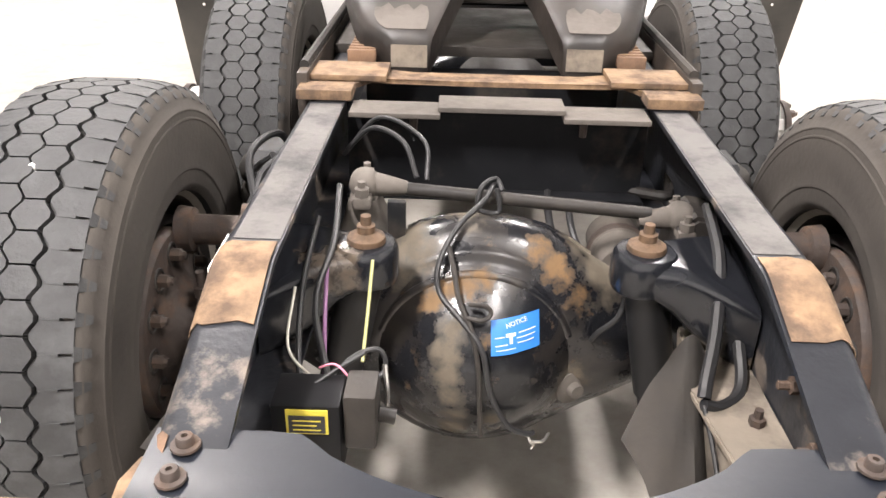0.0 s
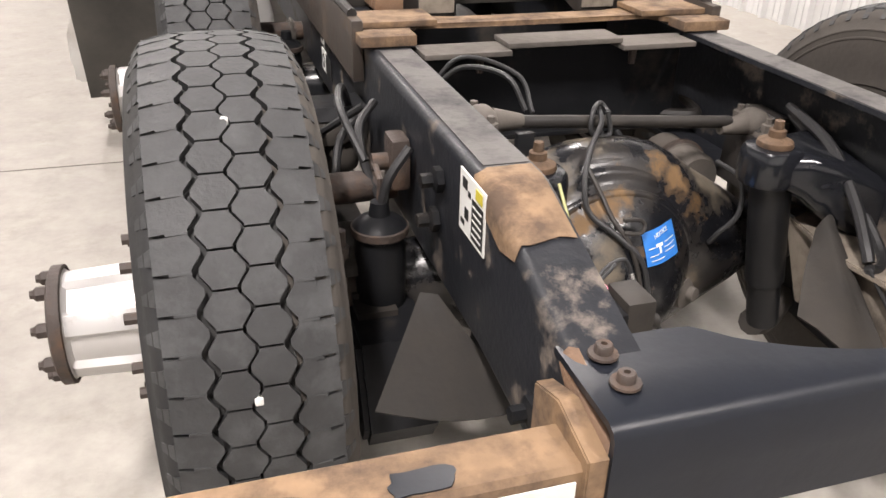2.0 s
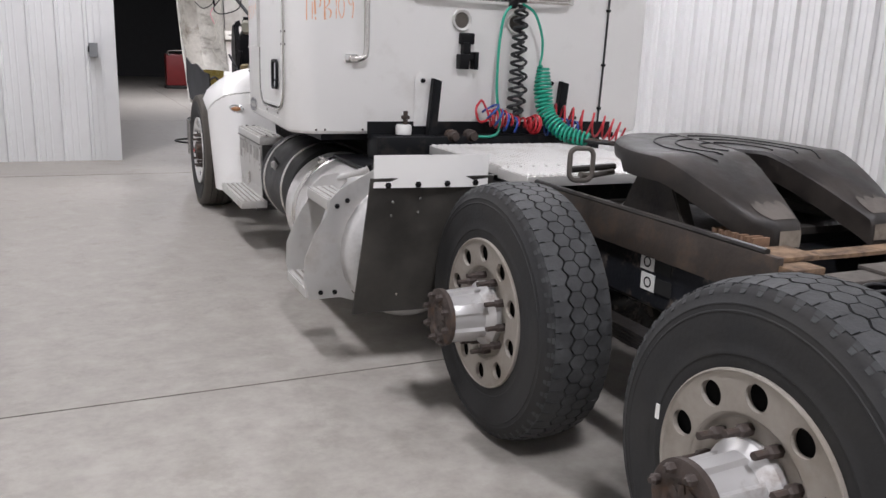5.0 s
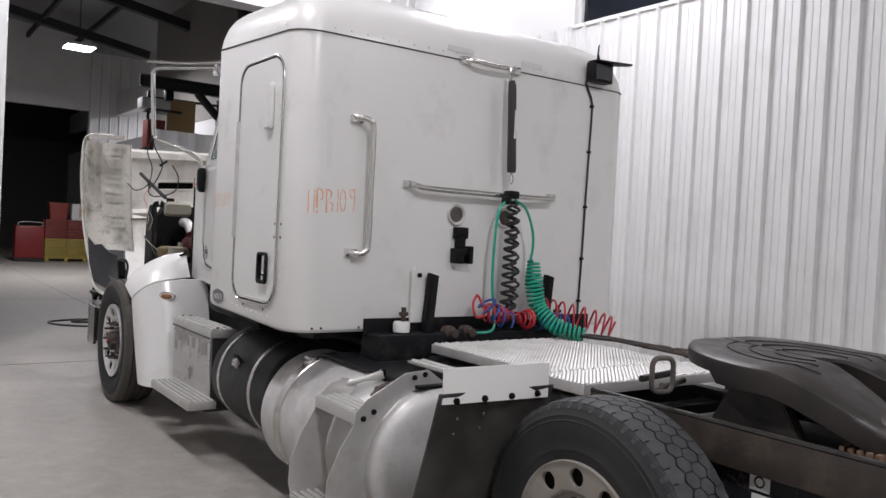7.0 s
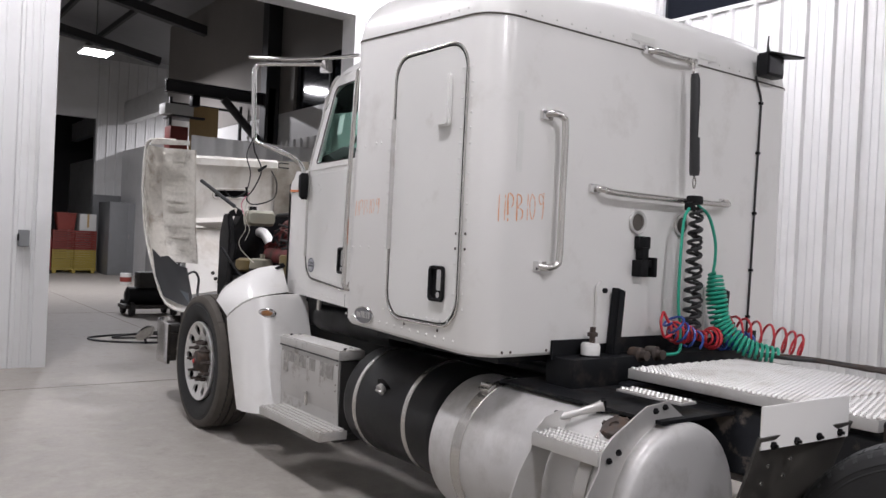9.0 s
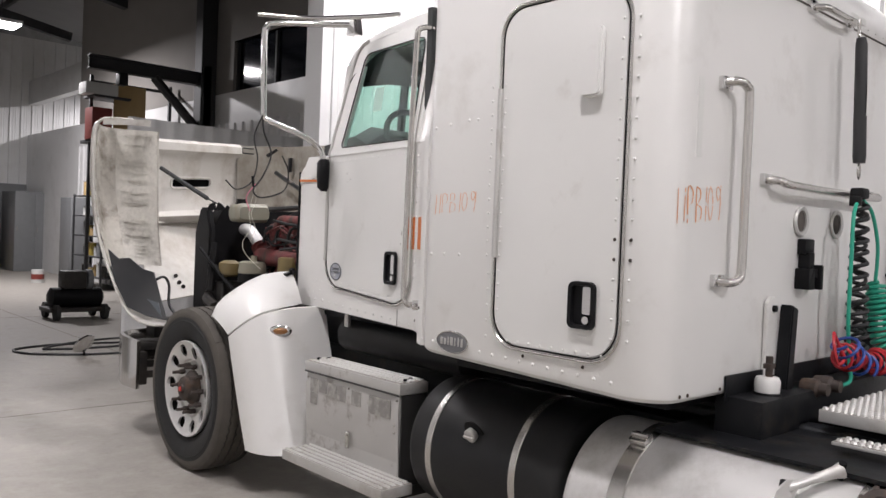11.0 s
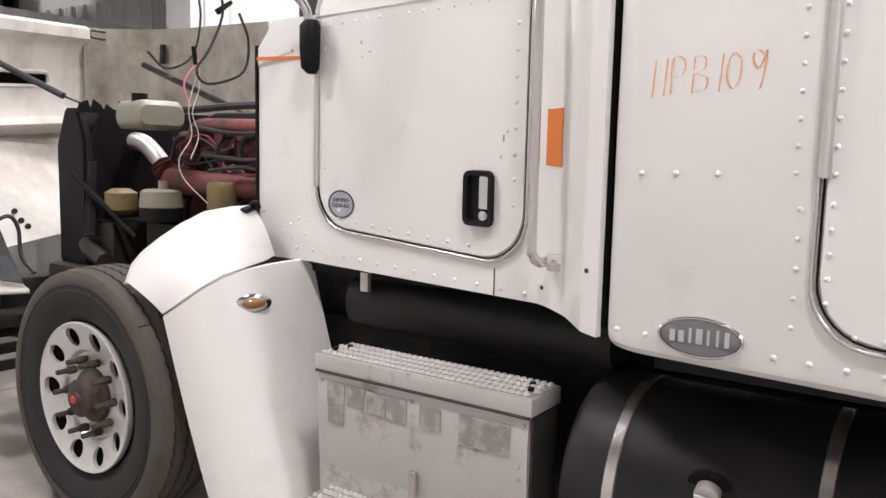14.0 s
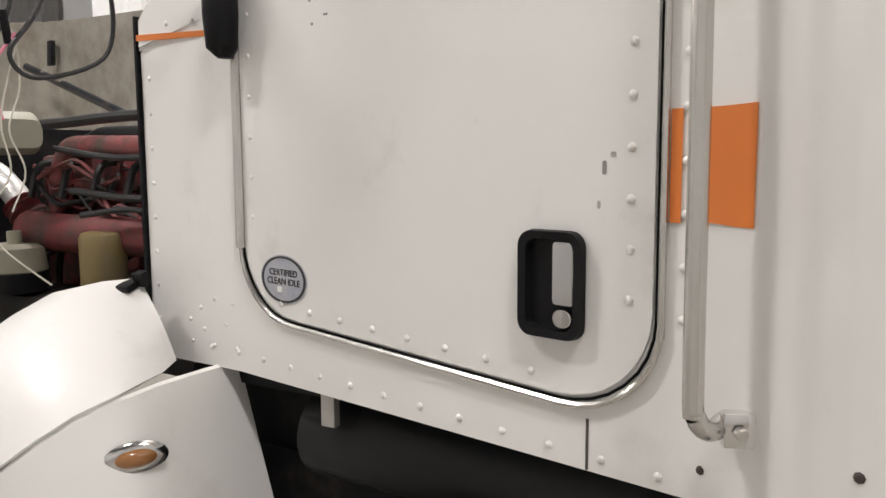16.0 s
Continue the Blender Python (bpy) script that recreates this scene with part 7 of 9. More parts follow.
for x in (-0.56, 0.56):
    b = fresh()
    lathe(b, [(0, 0), (0.045, 0.0), (0.047, 0.04), (0.04, 0.055), (0, 0.056)], 20, pose(x, SY0 - 0.07, 1.00, 0, -90, 0))
    vl = part("dryer", b, WHITE, truck, "white canister top on a black filter")
    b = fresh()
    lathe(b, [(0, -0.16), (0.055, -0.16), (0.058, -0.02), (0.05, 0.0)], 20, pose(x, SY0 - 0.07, 1.0, 0, -90, 0))
    part("filter_body", b, BLACKPLASTIC, vl)
    b = fresh()
    tube(b, [(x + 0.01, SY0 - 0.07, 1.055), (x + 0.01, SY0 - 0.07, 1.13)], 0.014, 8)
    box(b, x - 0.012, x + 0.032, SY0 - 0.085, SY0 - 0.055, 1.085, 1.105, 0.004)
    part("valve_stem", b, CASTRUST, vl)
part("under_box", box(fresh(), -0.74, 0.74, 2.98, 3.16, 0.80, 0.992, 0.01), BLACK, truck)
for x in (-0.28, -0.16):
    b = fresh()
    lathe(b, [(0, 0), (0.032, 0), (0.036, 0.02), (0.036, 0.06), (0.024, 0.07), (0.024, 0.10), (0, 0.10)], 18, pose(x, SY0 - 0.08, 0.995, 0, 0, -90))
    part("air_coupling", b, CASTRUST, truck, "rusty gladhand air coupling")
b = fresh()
box(b, 0.76, 0.93, SY0 - 0.085, SY0 - 0.01, 2.535, 2.66, 0.012)
wl_ = part("work_lamp", b, BLACKPLASTIC, sleep, "black rear work lamp with a hood visor")
part("lamp_lens", box(fresh(), 0.775, 0.915, SY0 - 0.092, SY0 - 0.084, 2.55, 2.64, 0.002), LAMPGLASS, wl_)
b = fresh()
prism(b, [(0.765, SY0 - 0.02), (0.765, SY0 - 0.10), (1.02, SY0 - 0.16), (1.03, SY0 - 0.12), (0.93, SY0 - 0.02)], "z", 2.658, 2.668, 0.002)
part("visor", b, BLACKPLASTIC, wl_)
part("lamp_stem", tube(fresh(), [(0.84, SY0 - 0.04, 2.66), (0.84, SY0 - 0.03, 2.72), (0.845, SY0 - 0.03, 2.78)], [0.016, 0.006, 0.004], 8), BLACKPLASTIC, wl_)
b = fresh()
tube(b, curve([(0.765, SY0 - 0.02, 2.55), (0.77, SY0 - 0.012, 2.52), (0.83, SY0 - 0.008, 2.42), (0.835, SY0 - 0.008, 2.30), (0.825, SY0 - 0.008, 1.9), (0.815, SY0 - 0.008, 1.4), (0.805, SY0 - 0.008, 1.06)], 6), 0.0065, 8)
wc = part("lamp_cable", b, BLACKHOSE, sleep, "black lamp cable clipped to the wall")
for x, z in ((0.833, 2.39), (0.828, 2.10), (0.822, 1.75), (0.815, 1.42), (0.808, 1.15)):
    part("cable_clip", box(fresh(), x - 0.014, x + 0.010, SY0 - 0.02, SY0, z - 0.008, z + 0.008, 0.003), BLACKPLASTIC, wc)
for x0, x1 in ((-0.30, -0.12), (0.24, 0.40)):
    part("reflector_strip", box(fresh(), x0, x1, SY0 - 0.0, SY0 + 0.003, 2.555, 2.585), STICKER, sleep, "faded white reflective strip")
# black strip stands in for the dark of a notch in the back
part("dark_notch_strip", box(fresh(), -0.755, 0.90, SY0 - 0.010, SY0 - 0.003, 0.975, 1.066), BLACK, sleep, "black strip laid on the sleeper back in place of a dark notch")
part("tape_mark", box(fresh(), -1.02, -0.985, SY0 - 0.002, SY0 + 0.002, 1.83, 2.10), STICKER, sleep, "faded white tape mark")


# ---- cab ----
def half(y):
    for (ya, xa), (yb, xb) in zip(CABPLAN, CABPLAN[1:]):
        if y <= yb:
            k = max(0.0, (y - ya) / (yb - ya))
            return xa + (xb - xa) * k
    return CABPLAN[-1][1]


CABPLAN = [(4.364, 1.118), (4.41, 1.105), (4.43, 1.085), (4.50, 1.012), (4.56, 0.975), (4.62, 0.948), (5.60, 0.760), (5.88, 0.747)]
BELT = 1.97


def along(y):
    """Stations along the cab side, spread forward of the door's rear edge."""
    return y if y < 4.62 else 4.62 + (y - 4.62) * 1.075


def skin(y, z, s=-1, out=0.0):
    x = half(y) - 0.11 * max(0.0, z - BELT) / 0.65 + out
    return (s * x, along(y), z)


def bottom(y):
    return 1.066 if y > 4.60 else 1.066 - 0.036 * min(1, (4.60 - y) / 0.29)


def skin_plate(bm, poly, s, out, thick, holes=None):
    """A flat outline in (y, z) laid on the cab's side, standing proud of it."""
    n = len(poly)
    hi = [bm.verts.new(skin(y, z, s, out)) for y, z in poly]
    lo = [bm.verts.new(skin(y, z, s, out - thick)) for y, z in poly]
    for k in range(n):
        bm.faces.new((hi[k], hi[(k + 1) % n], lo[(k + 1) % n], lo[k]))
    if holes is None:
        bm.faces.new(hi)
        bm.faces.new(lo[::-1])
    else:
        h2 = [bm.verts.new(skin(y, z, s, out)) for y, z in holes]
        l2 = [bm.verts.new(skin(y, z, s, out - thick)) for y, z in holes]
        for k in range(n):
            l = (k + 1) % n
            bm.faces.new((hi[k], hi[l], h2[l], h2[k]))
            bm.faces.new((lo[l], lo[k], l2[k], l2[l]))
            bm.faces.new((h2[k], h2[l], l2[l], l2[k]))
    return bm


def quad_round(c, r, n=5):
    """A four-cornered outline with rounded corners, corners in order, one radius each."""
    out = []
    for k in range(4):
        p, a, b_ = Vector(c[k]), Vector(c[k - 1]), Vector(c[(k + 1) % 4])
        da, db = (a - p).normalized(), (b_ - p).normalized()
        for j in range(n + 1):
            t = j / n
            q = (p + da * r[k]) * (1 - t) ** 2 + p * 2 * t * (1 - t) + (p + db * r[k]) * t ** 2
            out.append((q.x, q.y))
    return out


WINDOW = quad_round([(4.70, 1.992), (5.435, 2.005), (5.325, 2.535), (4.72, 2.515)], (0.02, 0.03, 0.06, 0.05))
GREENHOUSE = quad_round([(4.63, BELT), (5.56, BELT), (5.42, 2.60), (4.63, 2.60)], (0.01, 0.01, 0.10, 0.01))
cab = None
for s in (-1, 1):
    b = fresh()
    ys = [4.364, 4.388, 4.41, 4.42, 4.43, 4.46, 4.50, 4.53, 4.56, 4.59, 4.62, 4.66, 5.0, 5.4, 5.60, 5.80]
    rows = [[skin(y, bottom(y) + (BELT - bottom(y)) * k / 6, s) for k in range(7)] for y in ys]
    fr = []
    for k in range(7):
        z = 1.076 + (1.86 - 1.076) * k / 6
        fr.append(skin(5.875, z, s))
    rows.append(fr)
    sheet(b, rows, 0.02)
    cs = part("cab_side" if s > 0 else "cab", b, WHITE, truck if cab is None else cab, "white cab of the tractor with a closed door" if cab is None else "")
    cab = cab or cs
    # upper rear flare beside the window
    b = fresh()
    sheet(b, [[skin(y, z, s) for z in (BELT, 2.2, 2.45, 2.62)] for y in ys[:12]], 0.02)
    part("rear_flare", b, WHITE, cab)
    part("window_frame", skin_plate(fresh(), GREENHOUSE, s, 0.004, 0.03, WINDOW), WHITE, cab)
    part("side_glass", skin_plate(fresh(), [(y, z) for y, z in WINDOW], s, -0.006, 0.004), WINDOWGLASS, cab, "green-tinted door glass").visible_shadow = False
    b = fresh()
    tube(b, [skin(y, z, s, 0.006) for y, z in WINDOW], 0.0035, 6, closed=True)
    part("window_seal", b, BLACKPLASTIC, cab)
    drip = [skin(y, z, s, 0.008) for y, z in quad_round([(4.63, 1.99), (5.565, 1.97), (5.43, 2.61), (4.63, 2.60)], (0.01, 0.01, 0.11, 0.01), 8)]
    b = fresh()
    tube(b, drip[9:27], 0.009, 8)
    part("drip_rail", b, ALU, cab)

# roof, from drip to drip
b = fresh()
rows = []
for y, z0, zc in ((4.31, 2.60, 2.80), (4.6, 2.60, 2.79), (4.95, 2.60, 2.775), (5.2, 2.605, 2.755), (5.36, 2.60, 2.72), (5.46, 2.56, 2.665), (5.53, 2.50, 2.60)):
    w = half(max(4.62, min(y, 5.5))) - 0.105
    if y > 5.3:
        w -= 0.02
    y = along(y)
    bow = 0.30 if y > 5.45 else 0.25 * max(0, y - 5.25) / 0.2
    rows.append([(w * math.sin(a), y + bow * math.cos(a) ** 1.0 * (1 if y > 5.3 else 0.4), z0 + (zc - z0) * math.cos(a) ** 0.8) for a in (radians(-90 + 180 * k / 16 * 0.999 + 0.09) for k in range(17))])
sheet(b, rows, 0.015)
part("cab_roof", b, WHITE, cab, "white rounded cab roof")
# windshield, two panes with a post, and the cowl
b = fresh()
base, top = rows[-1], []
low = [(0.715 * math.sin(a), 5.63 + 0.32 * math.cos(a), 1.97 + 0.04 * math.cos(a)) for a in (radians(-90 + 180 * k / 16) for k in range(17))]
for name, sl in (("windshield", slice(0, 9)), ("windshield", slice(8, 17))):
    part(name, sheet(fresh(), [low[sl], base[sl]], 0.005), WINDOWGLASS, cab, "green-tinted windshield pane").visible_shadow = False
part("centre_post", tube(fresh(), [low[8], base[8]], 0.028, 8), BLACKPLASTIC, cab)
for k in (0, 16):
    part("pillar", tube(fresh(), [low[k], base[k]], 0.035, 8), WHITE, cab)
b = fresh()
cw = []
for k, (x, y, z) in enumerate(low):
    e = abs(x) / 0.715
    cw.append([(x, y, z), (x * 1.01, y + 0.03, z - 0.005), (x * 1.025, 5.875 + (y - 5.63) * 0.35, 1.95 - 0.02 * e), (x * 1.03, 5.945 + (y - 5.63) * 0.1, 1.88 - 0.02 * e), (x * 1.03, 5.965, 1.80), (x * 1.03, 5.965, 1.06)])
sheet(b, cw, 0.015)
part("firewall", b, WHITE, cab, "white cowl and firewall")
# side of the cowl above the belt
for s in (-1, 1):
    b = fresh()
    prism(b, [(5.61, 1.96), (5.61, 1.88), (5.970, 1.80), (5.967, 1.87), (5.935, 1.908), (5.88, 1.935), (5.78, 1.955), (5.65, 1.968)], "x", s * 0.728, s * 0.757, 0.006)
    part("cowl_side", b, WHITE, cab)
    part("orange_stripe", prism(fresh(), [(5.60, 1.812), (5.970, 1.822), (5.970, 1.836), (5.60, 1.824)], "x", s * 0.740, s * 0.7585), ORANGE, cab)
    part("cowl_edge_seal", prism(fresh(), [(5.973, 1.08), (5.981, 1.08), (5.981, 1.88), (5.973, 1.88)], "x", s * 0.715, s * 0.757), BLACKPLASTIC, cab)

# inside of the cab
part("headliner", sheet(fresh(), [[(x * (0.78 if y < 5.3 else 0.72), y, z - 0.10 * abs(x) ** 2) for x in (-1, -0.6, 0, 0.6, 1)] for y, z in ((4.64, 2.66), (5.0, 2.65), (5.3, 2.62), (5.50, 2.53), (5.56, 2.47))], 0.01), INSIDE, cab, "dark cab headliner")
# added wall shuts the opening to the sleeper and keeps the cab dark
part("dark_closing_wall", box(fresh(), -0.92, 0.92, 4.60, 4.635, 1.06, 2.62), INSIDE, cab)
part("cab_floor", box(fresh(), -0.72, 0.72, 4.55, 5.77, 1.05, 1.085), INSIDE, cab)
b = fresh()
loft(b, [[(x, y, z) for y, z in ((5.80, 1.4), (5.42, 1.4), (5.36, 1.9), (5.38, 2.05 + h), (5.50, 2.10 + h), (5.80, 2.04))] for x, h in ((-0.70, -0.02), (-0.58, 0.05), (-0.30, 0.05), (-0.22, 0.0), (0.70, 0.0))])
part("dashboard", b, INSIDE, cab, "dark cab dashboard")
m = pose(-0.46, 5.20, 2.035, 62, 0, 0)
b = fresh()
tube(b, [m @ Vector((0.225 * math.cos(a), 0.225 * math.sin(a), 0)) for a in (2 * math.pi * k / 32 for k in range(32))], 0.017, 8, closed=True)
for a in (0.2, 2.94, 4.71):
    tube(b, [m @ Vector((0, 0, -0.03)), m @ Vector((0.22 * math.cos(a), 0.22 * math.sin(a), 0))], 0.014, 6)
lathe(b, [(0, 0.02), (0.06, 0.015), (0.065, -0.03), (0, -0.03)], 16, m @ pose(0, 0, -0.02, 0, -90, 0))
part("steering_wheel", b, INSIDE, cab, "black steering wheel")
for s in (-1, 1):
    b = fresh()
    loft(b, [rounded(s * 0.46 - 0.24, s * 0.46 + 0.24, 4.70 - 0.02 * k, 4.84 - 0.02 * k, 0.05, 3) and [(x, y, z) for x, y in rounded(s * 0.46 - w, s * 0.46 + w, 4.66, 4.80, 0.05, 3)] for k, (w, z) in enumerate(((0.24, 1.5), (0.25, 1.7), (0.24, 1.95), (0.16, 2.06), (0.13, 2.20), (0.10, 2.24)))])
    part("seat_back", b, INSIDE, cab, "dark high-backed cab seat")
# paper notice on the door glass, visor and cables under the headliner
part("paper_notice", skin_plate(fresh(), [(5.075, 2.183), (5.165, 2.183), (5.175, 2.315), (5.08, 2.315)], -1, -0.0105, 0.001), STICKER, cab, "white paper notice inside the door glass")
b = fresh()
tube(b, curve([(-0.22, 5.30, 2.50), (-0.20, 5.32, 2.42), (-0.16, 5.32, 2.37), (-0.14, 5.32, 2.40)], 5), 0.012, 6)
tube(b, curve([(-0.10, 5.32, 2.50), (-0.12, 5.30, 2.44), (-0.08, 5.30, 2.39)], 5), 0.016, 6)
part("radio_cord", b, BLACKPLASTIC, cab)
b = fresh()
tube(b, [(-0.60, 5.52, 2.50), (-0.60, 5.52, 2.42), (-0.60, 5.52, 2.41)], [0.006, 0.006, 0.014], 8)
part("hanging_cord", b, BLACKPLASTIC, cab)

# ---- cab door ----
b = fresh()


def door_low(y, e=0.0):
    r, zb = 0.15, 1.173 + 0.045 * (y - 4.672) / 0.88 - e
    y0, y1 = 4.672 - e, 5.553 + e
    d = min(y - y0, y1 - y)
    return zb + (r - math.sqrt(max(0.0, r * r - (r - d) ** 2)) if d < r else 0.0)


def door_line(e):
    y0, y1 = 4.672 - e, 5.553 + e
    ys = [y0 + 0.15 * (1 - math.cos(radians(90 * k / 8))) for k in range(9)]
    ys = ys + [y0 + 0.15 + (y1 - y0 - 0.30) * k / 6 for k in range(1, 6)] + [y0 + y1 - q for q in ys[::-1]]
    return [(y, door_low(y, e)) for y in ys]


edge = door_line(0.0)
rows = [[skin(y, zb + (BELT - 0.004 - zb) * k / 5, -1, 0.006) for k in range(6)] for y, zb in edge]
sheet(b, rows, 0.007)
cdoor = part("cab_door", b, DOORWHITE, cab, "white riveted cab door with a black recessed handle")
for e, r, mat, nm, out in ((0.006, 0.0024, GAP, "door_gap", 0.005), (0.013, 0.0052, STEEL, "door_trim", 0.007)):
    ln = door_line(e)
    pts = [skin(4.672 - e, 2.55 - 0.14 * k, -1, out) for k in range(10)] + [skin(y, z, -1, out) for y, z in ln]
    pts += [skin(5.553 + e, 1.45, -1, out), skin(5.553 + e, 1.96, -1, out)]
    pts = [p for k, p in enumerate(pts) if k == 0 or (Vector(p) - Vector(pts[k - 1])).length > 0.002]
    part(nm, tube(fresh(), pts, r, 6), mat, cdoor)
b = fresh()
cyl(b, skin(5.562, 1.352, -1, 0.012), skin(5.562, 1.955, -1, 0.012), 0.010, seg=8)
part("hinge", b, ALU, cdoor, "worn grey piano hinge")
part("belt_strip", skin_plate(fresh(), [(4.68, 1.955), (5.55, 1.96), (5.55, 1.995), (4.68, 1.985)], -1, 0.010, 0.006), WHITE, cdoor)
ang = math.degrees(math.atan2(0.185, 1.053))
TURNC = (0, 0, 180 - ang)
hd = skin(4.822, 1.352, -1, 0.012)
door_handle(cdoor, hd[0], hd[1], hd[2], -ang)


def dots(parent, pts, me=None, out=0.006):
    for y, z in pts:
        rivet(skin(y, z, -1, out), TURNC, parent, me)


dots(cdoor, [(4.705, 1.34 + 0.073 * k) for k in range(17) if not 1.40 < 1.34 + 0.073 * k < 1.41 and 1.34 + 0.073 * k < 1.93])
dots(cdoor, [(4.86 + 0.083 * k, door_low(4.86 + 0.083 * k) + 0.025) for k in range(8)])
dots(cdoor, [(4.69 + 0.062 * k, 1.925) for k in range(14)], SMALLRIVET)
dots(cdoor, [(5.525, 1.42 + 0.085 * k) for k in range(6)], SMALLRIVET)
dots(cab, [(4.632, 1.32 + 0.073 * k) for k in range(18)], None, 0.0)
dots(cab, [(4.66 + 0.085 * k, 1.087 + 0.002 * k) for k in range(13)], None, 0.0)
dots(cab, [(5.85, 1.16 + 0.082 * k) for k in range(8)], SMALLRIVET, 0.0)
dots(cab, [(5.70, 1.15), (5.63, 1.17), (5.61, 1.22), (5.665, 1.225), (5.71, 1.20), (5.745, 1.17), (5.60, 1.115), (5.67, 1.115), (5.74, 1.118)], SMALLRIVET, 0.0)
dots(cab, [(5.85, 1.856), (5.78, 1.854), (5.70, 1.852)], None, 0.004)
dots(cab, [(4.40, 1.20), (4.60, 1.115)], RUSTRIVET, 0.0)
part("panel_seam", skin_plate(fresh(), [(4.765, 1.068), (4.769, 1.068), (4.769, 1.148), (4.765, 1.148)], -1, 0.0015, 0.004), DUST, cab)
b = fresh()
cyl(b, skin(4.80, 1.302, -1, 0.008), skin(4.80, 1.302, -1, 0.024), 0.014, seg=14)
part("door_lock", b, CHROME, cdoor)
# door sticker, stretched sideways to look round from the camera
q = skin(5.432, 1.294, -1, 0.0075)
b = fresh()
lathe(b, [(0, 0.0005), (0.046, 0.0005), (0.046, 0)], 32, pose(*q, 0, 0, 180 - ang) @ Matrix.Diagonal((1, 1.65, 1.12, 1)))
part("idle_sticker", b, material("blue_grey_sticker", (0.44, 0.445, 0.47), 0.35, grain=0.1, second=(0.27, 0.31, 0.42), spots=0.58, spot_scale=18, soft=0.2), cdoor, "blue-grey emissions sticker, stretched to look round from the camera")
b = fresh()
lathe(b, [(0.044, 0.0004), (0.044, 0.0012), (0.040, 0.0012), (0.040, 0.0004)], 32, pose(*q, 0, 0, 180 - ang) @ Matrix.Diagonal((1, 1.65, 1.12, 1)), close=True)
part("sticker_ring", b, INK, cdoor)
for w, dz, size in (("CERTIFIED", 0.014, 0.020), ("CLEAN IDLE", -0.005, 0.020)):
    text("sticker_print", w, size, pose(q[0] - 0.0012, q[1], q[2] + dz, 90, 0, -90 - ang), INK, cdoor)
for dy, w in ((0.010, 0.016), (-0.012, 0.010)):
    part("sticker_mark", box(fresh(), -0.0006, 0.0, -w / 2, w / 2, -0.006, 0.006, m=pose(q[0] - 0.0008, q[1] + dy, q[2] - 0.021, 0, 0, -ang)), INK if dy < 0 else STICKER, cdoor)
# scuffs
for y, z, h, w in ((4.742, 1.52, 0.02, 0.006), (4.75, 1.47, 0.012, 0.005), (4.728, 1.545, 0.008, 0.008), (5.33, 1.80, 0.006, 0.006), (5.29, 1.815, 0.004, 0.012), (5.335, 1.845, 0.012, 0.006)):
    part("scuff", skin_plate(fresh(), rounded(y, y + w, z, z + h, 0.002, 2), -1, 0.0066, 0.001), FADED, cdoor)

# orange patches and the long bar
part("orange_patch", skin_plate(fresh(), [(4.537, 1.455), (4.56, 1.455), (4.585, 1.457), (4.600, 1.458), (4.600, 1.61), (4.585, 1.61), (4.56, 1.611), (4.537, 1.612)], -1, 0.003, 0.002), ORANGE, cab)
part("orange_patch", skin_plate(fresh(), [(4.638, 1.455), (4.653, 1.455), (4.653, 1.61), (4.638, 1.61)], -1, 0.003, 0.002), ORANGE, cab)
part("orange_patch", sheet(fresh(), [[(-1.06 - 0.1312 * math.cos(a), 4.215 + 0.1312 * math.sin(a), z) for a in (radians(q) for q in (71, 75, 79, 83))] for z in (1.455, 1.61)], 0.001), ORANGE, sleep)
# near-black filler added in the gap for its dark line
part("cab_gap_dark", box(fresh(), -1.100, 1.100, 4.346, 4.3635, 1.06, 2.60), GAP, cab)
b = fresh()
tube(b, curve([(-0.985, 4.565, 1.20), (-1.02, 4.575, 1.195), (-1.036, 4.59, 1.215), (-1.037, 4.595, 1.28), (-1.03, 4.60, 1.8), (-1.00, 4.62, 2.30), (-0.985, 4.63, 2.47), (-0.975, 4.63, 2.505), (-0.94, 4.62, 2.52), (-0.90, 4.61, 2.52)], 6), 0.0138, 12)
gb = part("grab_bar", b, STEEL, cab, "long stainless grab bar beside the cab door")
part("bar_base", box(fresh(), -0.022, 0.002, -0.022, 0.022, -0.024, 0.024, 0.006, m=pose(-0.985, 4.55, 1.195, 0, 0, 25)), CHROME, gb)
b = fresh()
lathe(b, [(0, 0.012), (0.008, 0.012), (0.010, 0.0)], 6, pose(-1.01, 4.54, 1.195, 0, 0, 205))
part("bolt", b, STEEL, gb)
part("cable_clip", box(fresh(), -0.780, -0.760, 5.382, 5.418, 0.985, 1.055, 0.004), ALU, cab, "small white tab under the cab sill")

# ---- mirror frame ----
b = fresh()
mt, ml = (-1.20, 5.69, 2.64), (-1.20, 5.69, 2.11)
tube(b, curve([(-0.878, 5.560, 1.86), (-0.880, 5.570, 1.95), (-0.905, 5.60, 2.0), (-0.98, 5.62, 2.045), (-1.15, 5.675, 2.105), (-1.19, 5.69, 2.125), (-1.20, 5.69, 2.17), (-1.20, 5.69, 2.55), (-1.19, 5.685, 2.62), (-1.15, 5.66, 2.645), (-0.95, 5.53, 2.66), (-0.80, 5.40, 2.665)], 6), 0.0165, 12)
mir = part("mirror_frame", b, CHROME, truck, "bare chrome tube mirror arm without its mirror")
part("upper_arm", tube(fresh(), curve([(-1.24, 5.70, 2.685), (-1.0, 5.56, 2.69), (-0.80, 5.30, 2.695), (-0.70, 5.12, 2.70)], 5), 0.013, 10), CHROME, mir)
part("arm_bracket", prism(fresh(), [(5.34, 2.60), (5.45, 2.61), (5.42, 2.69), (5.36, 2.70)], "x", -0.83, -0.775, 0.01), CHROME, mir)
b = fresh()
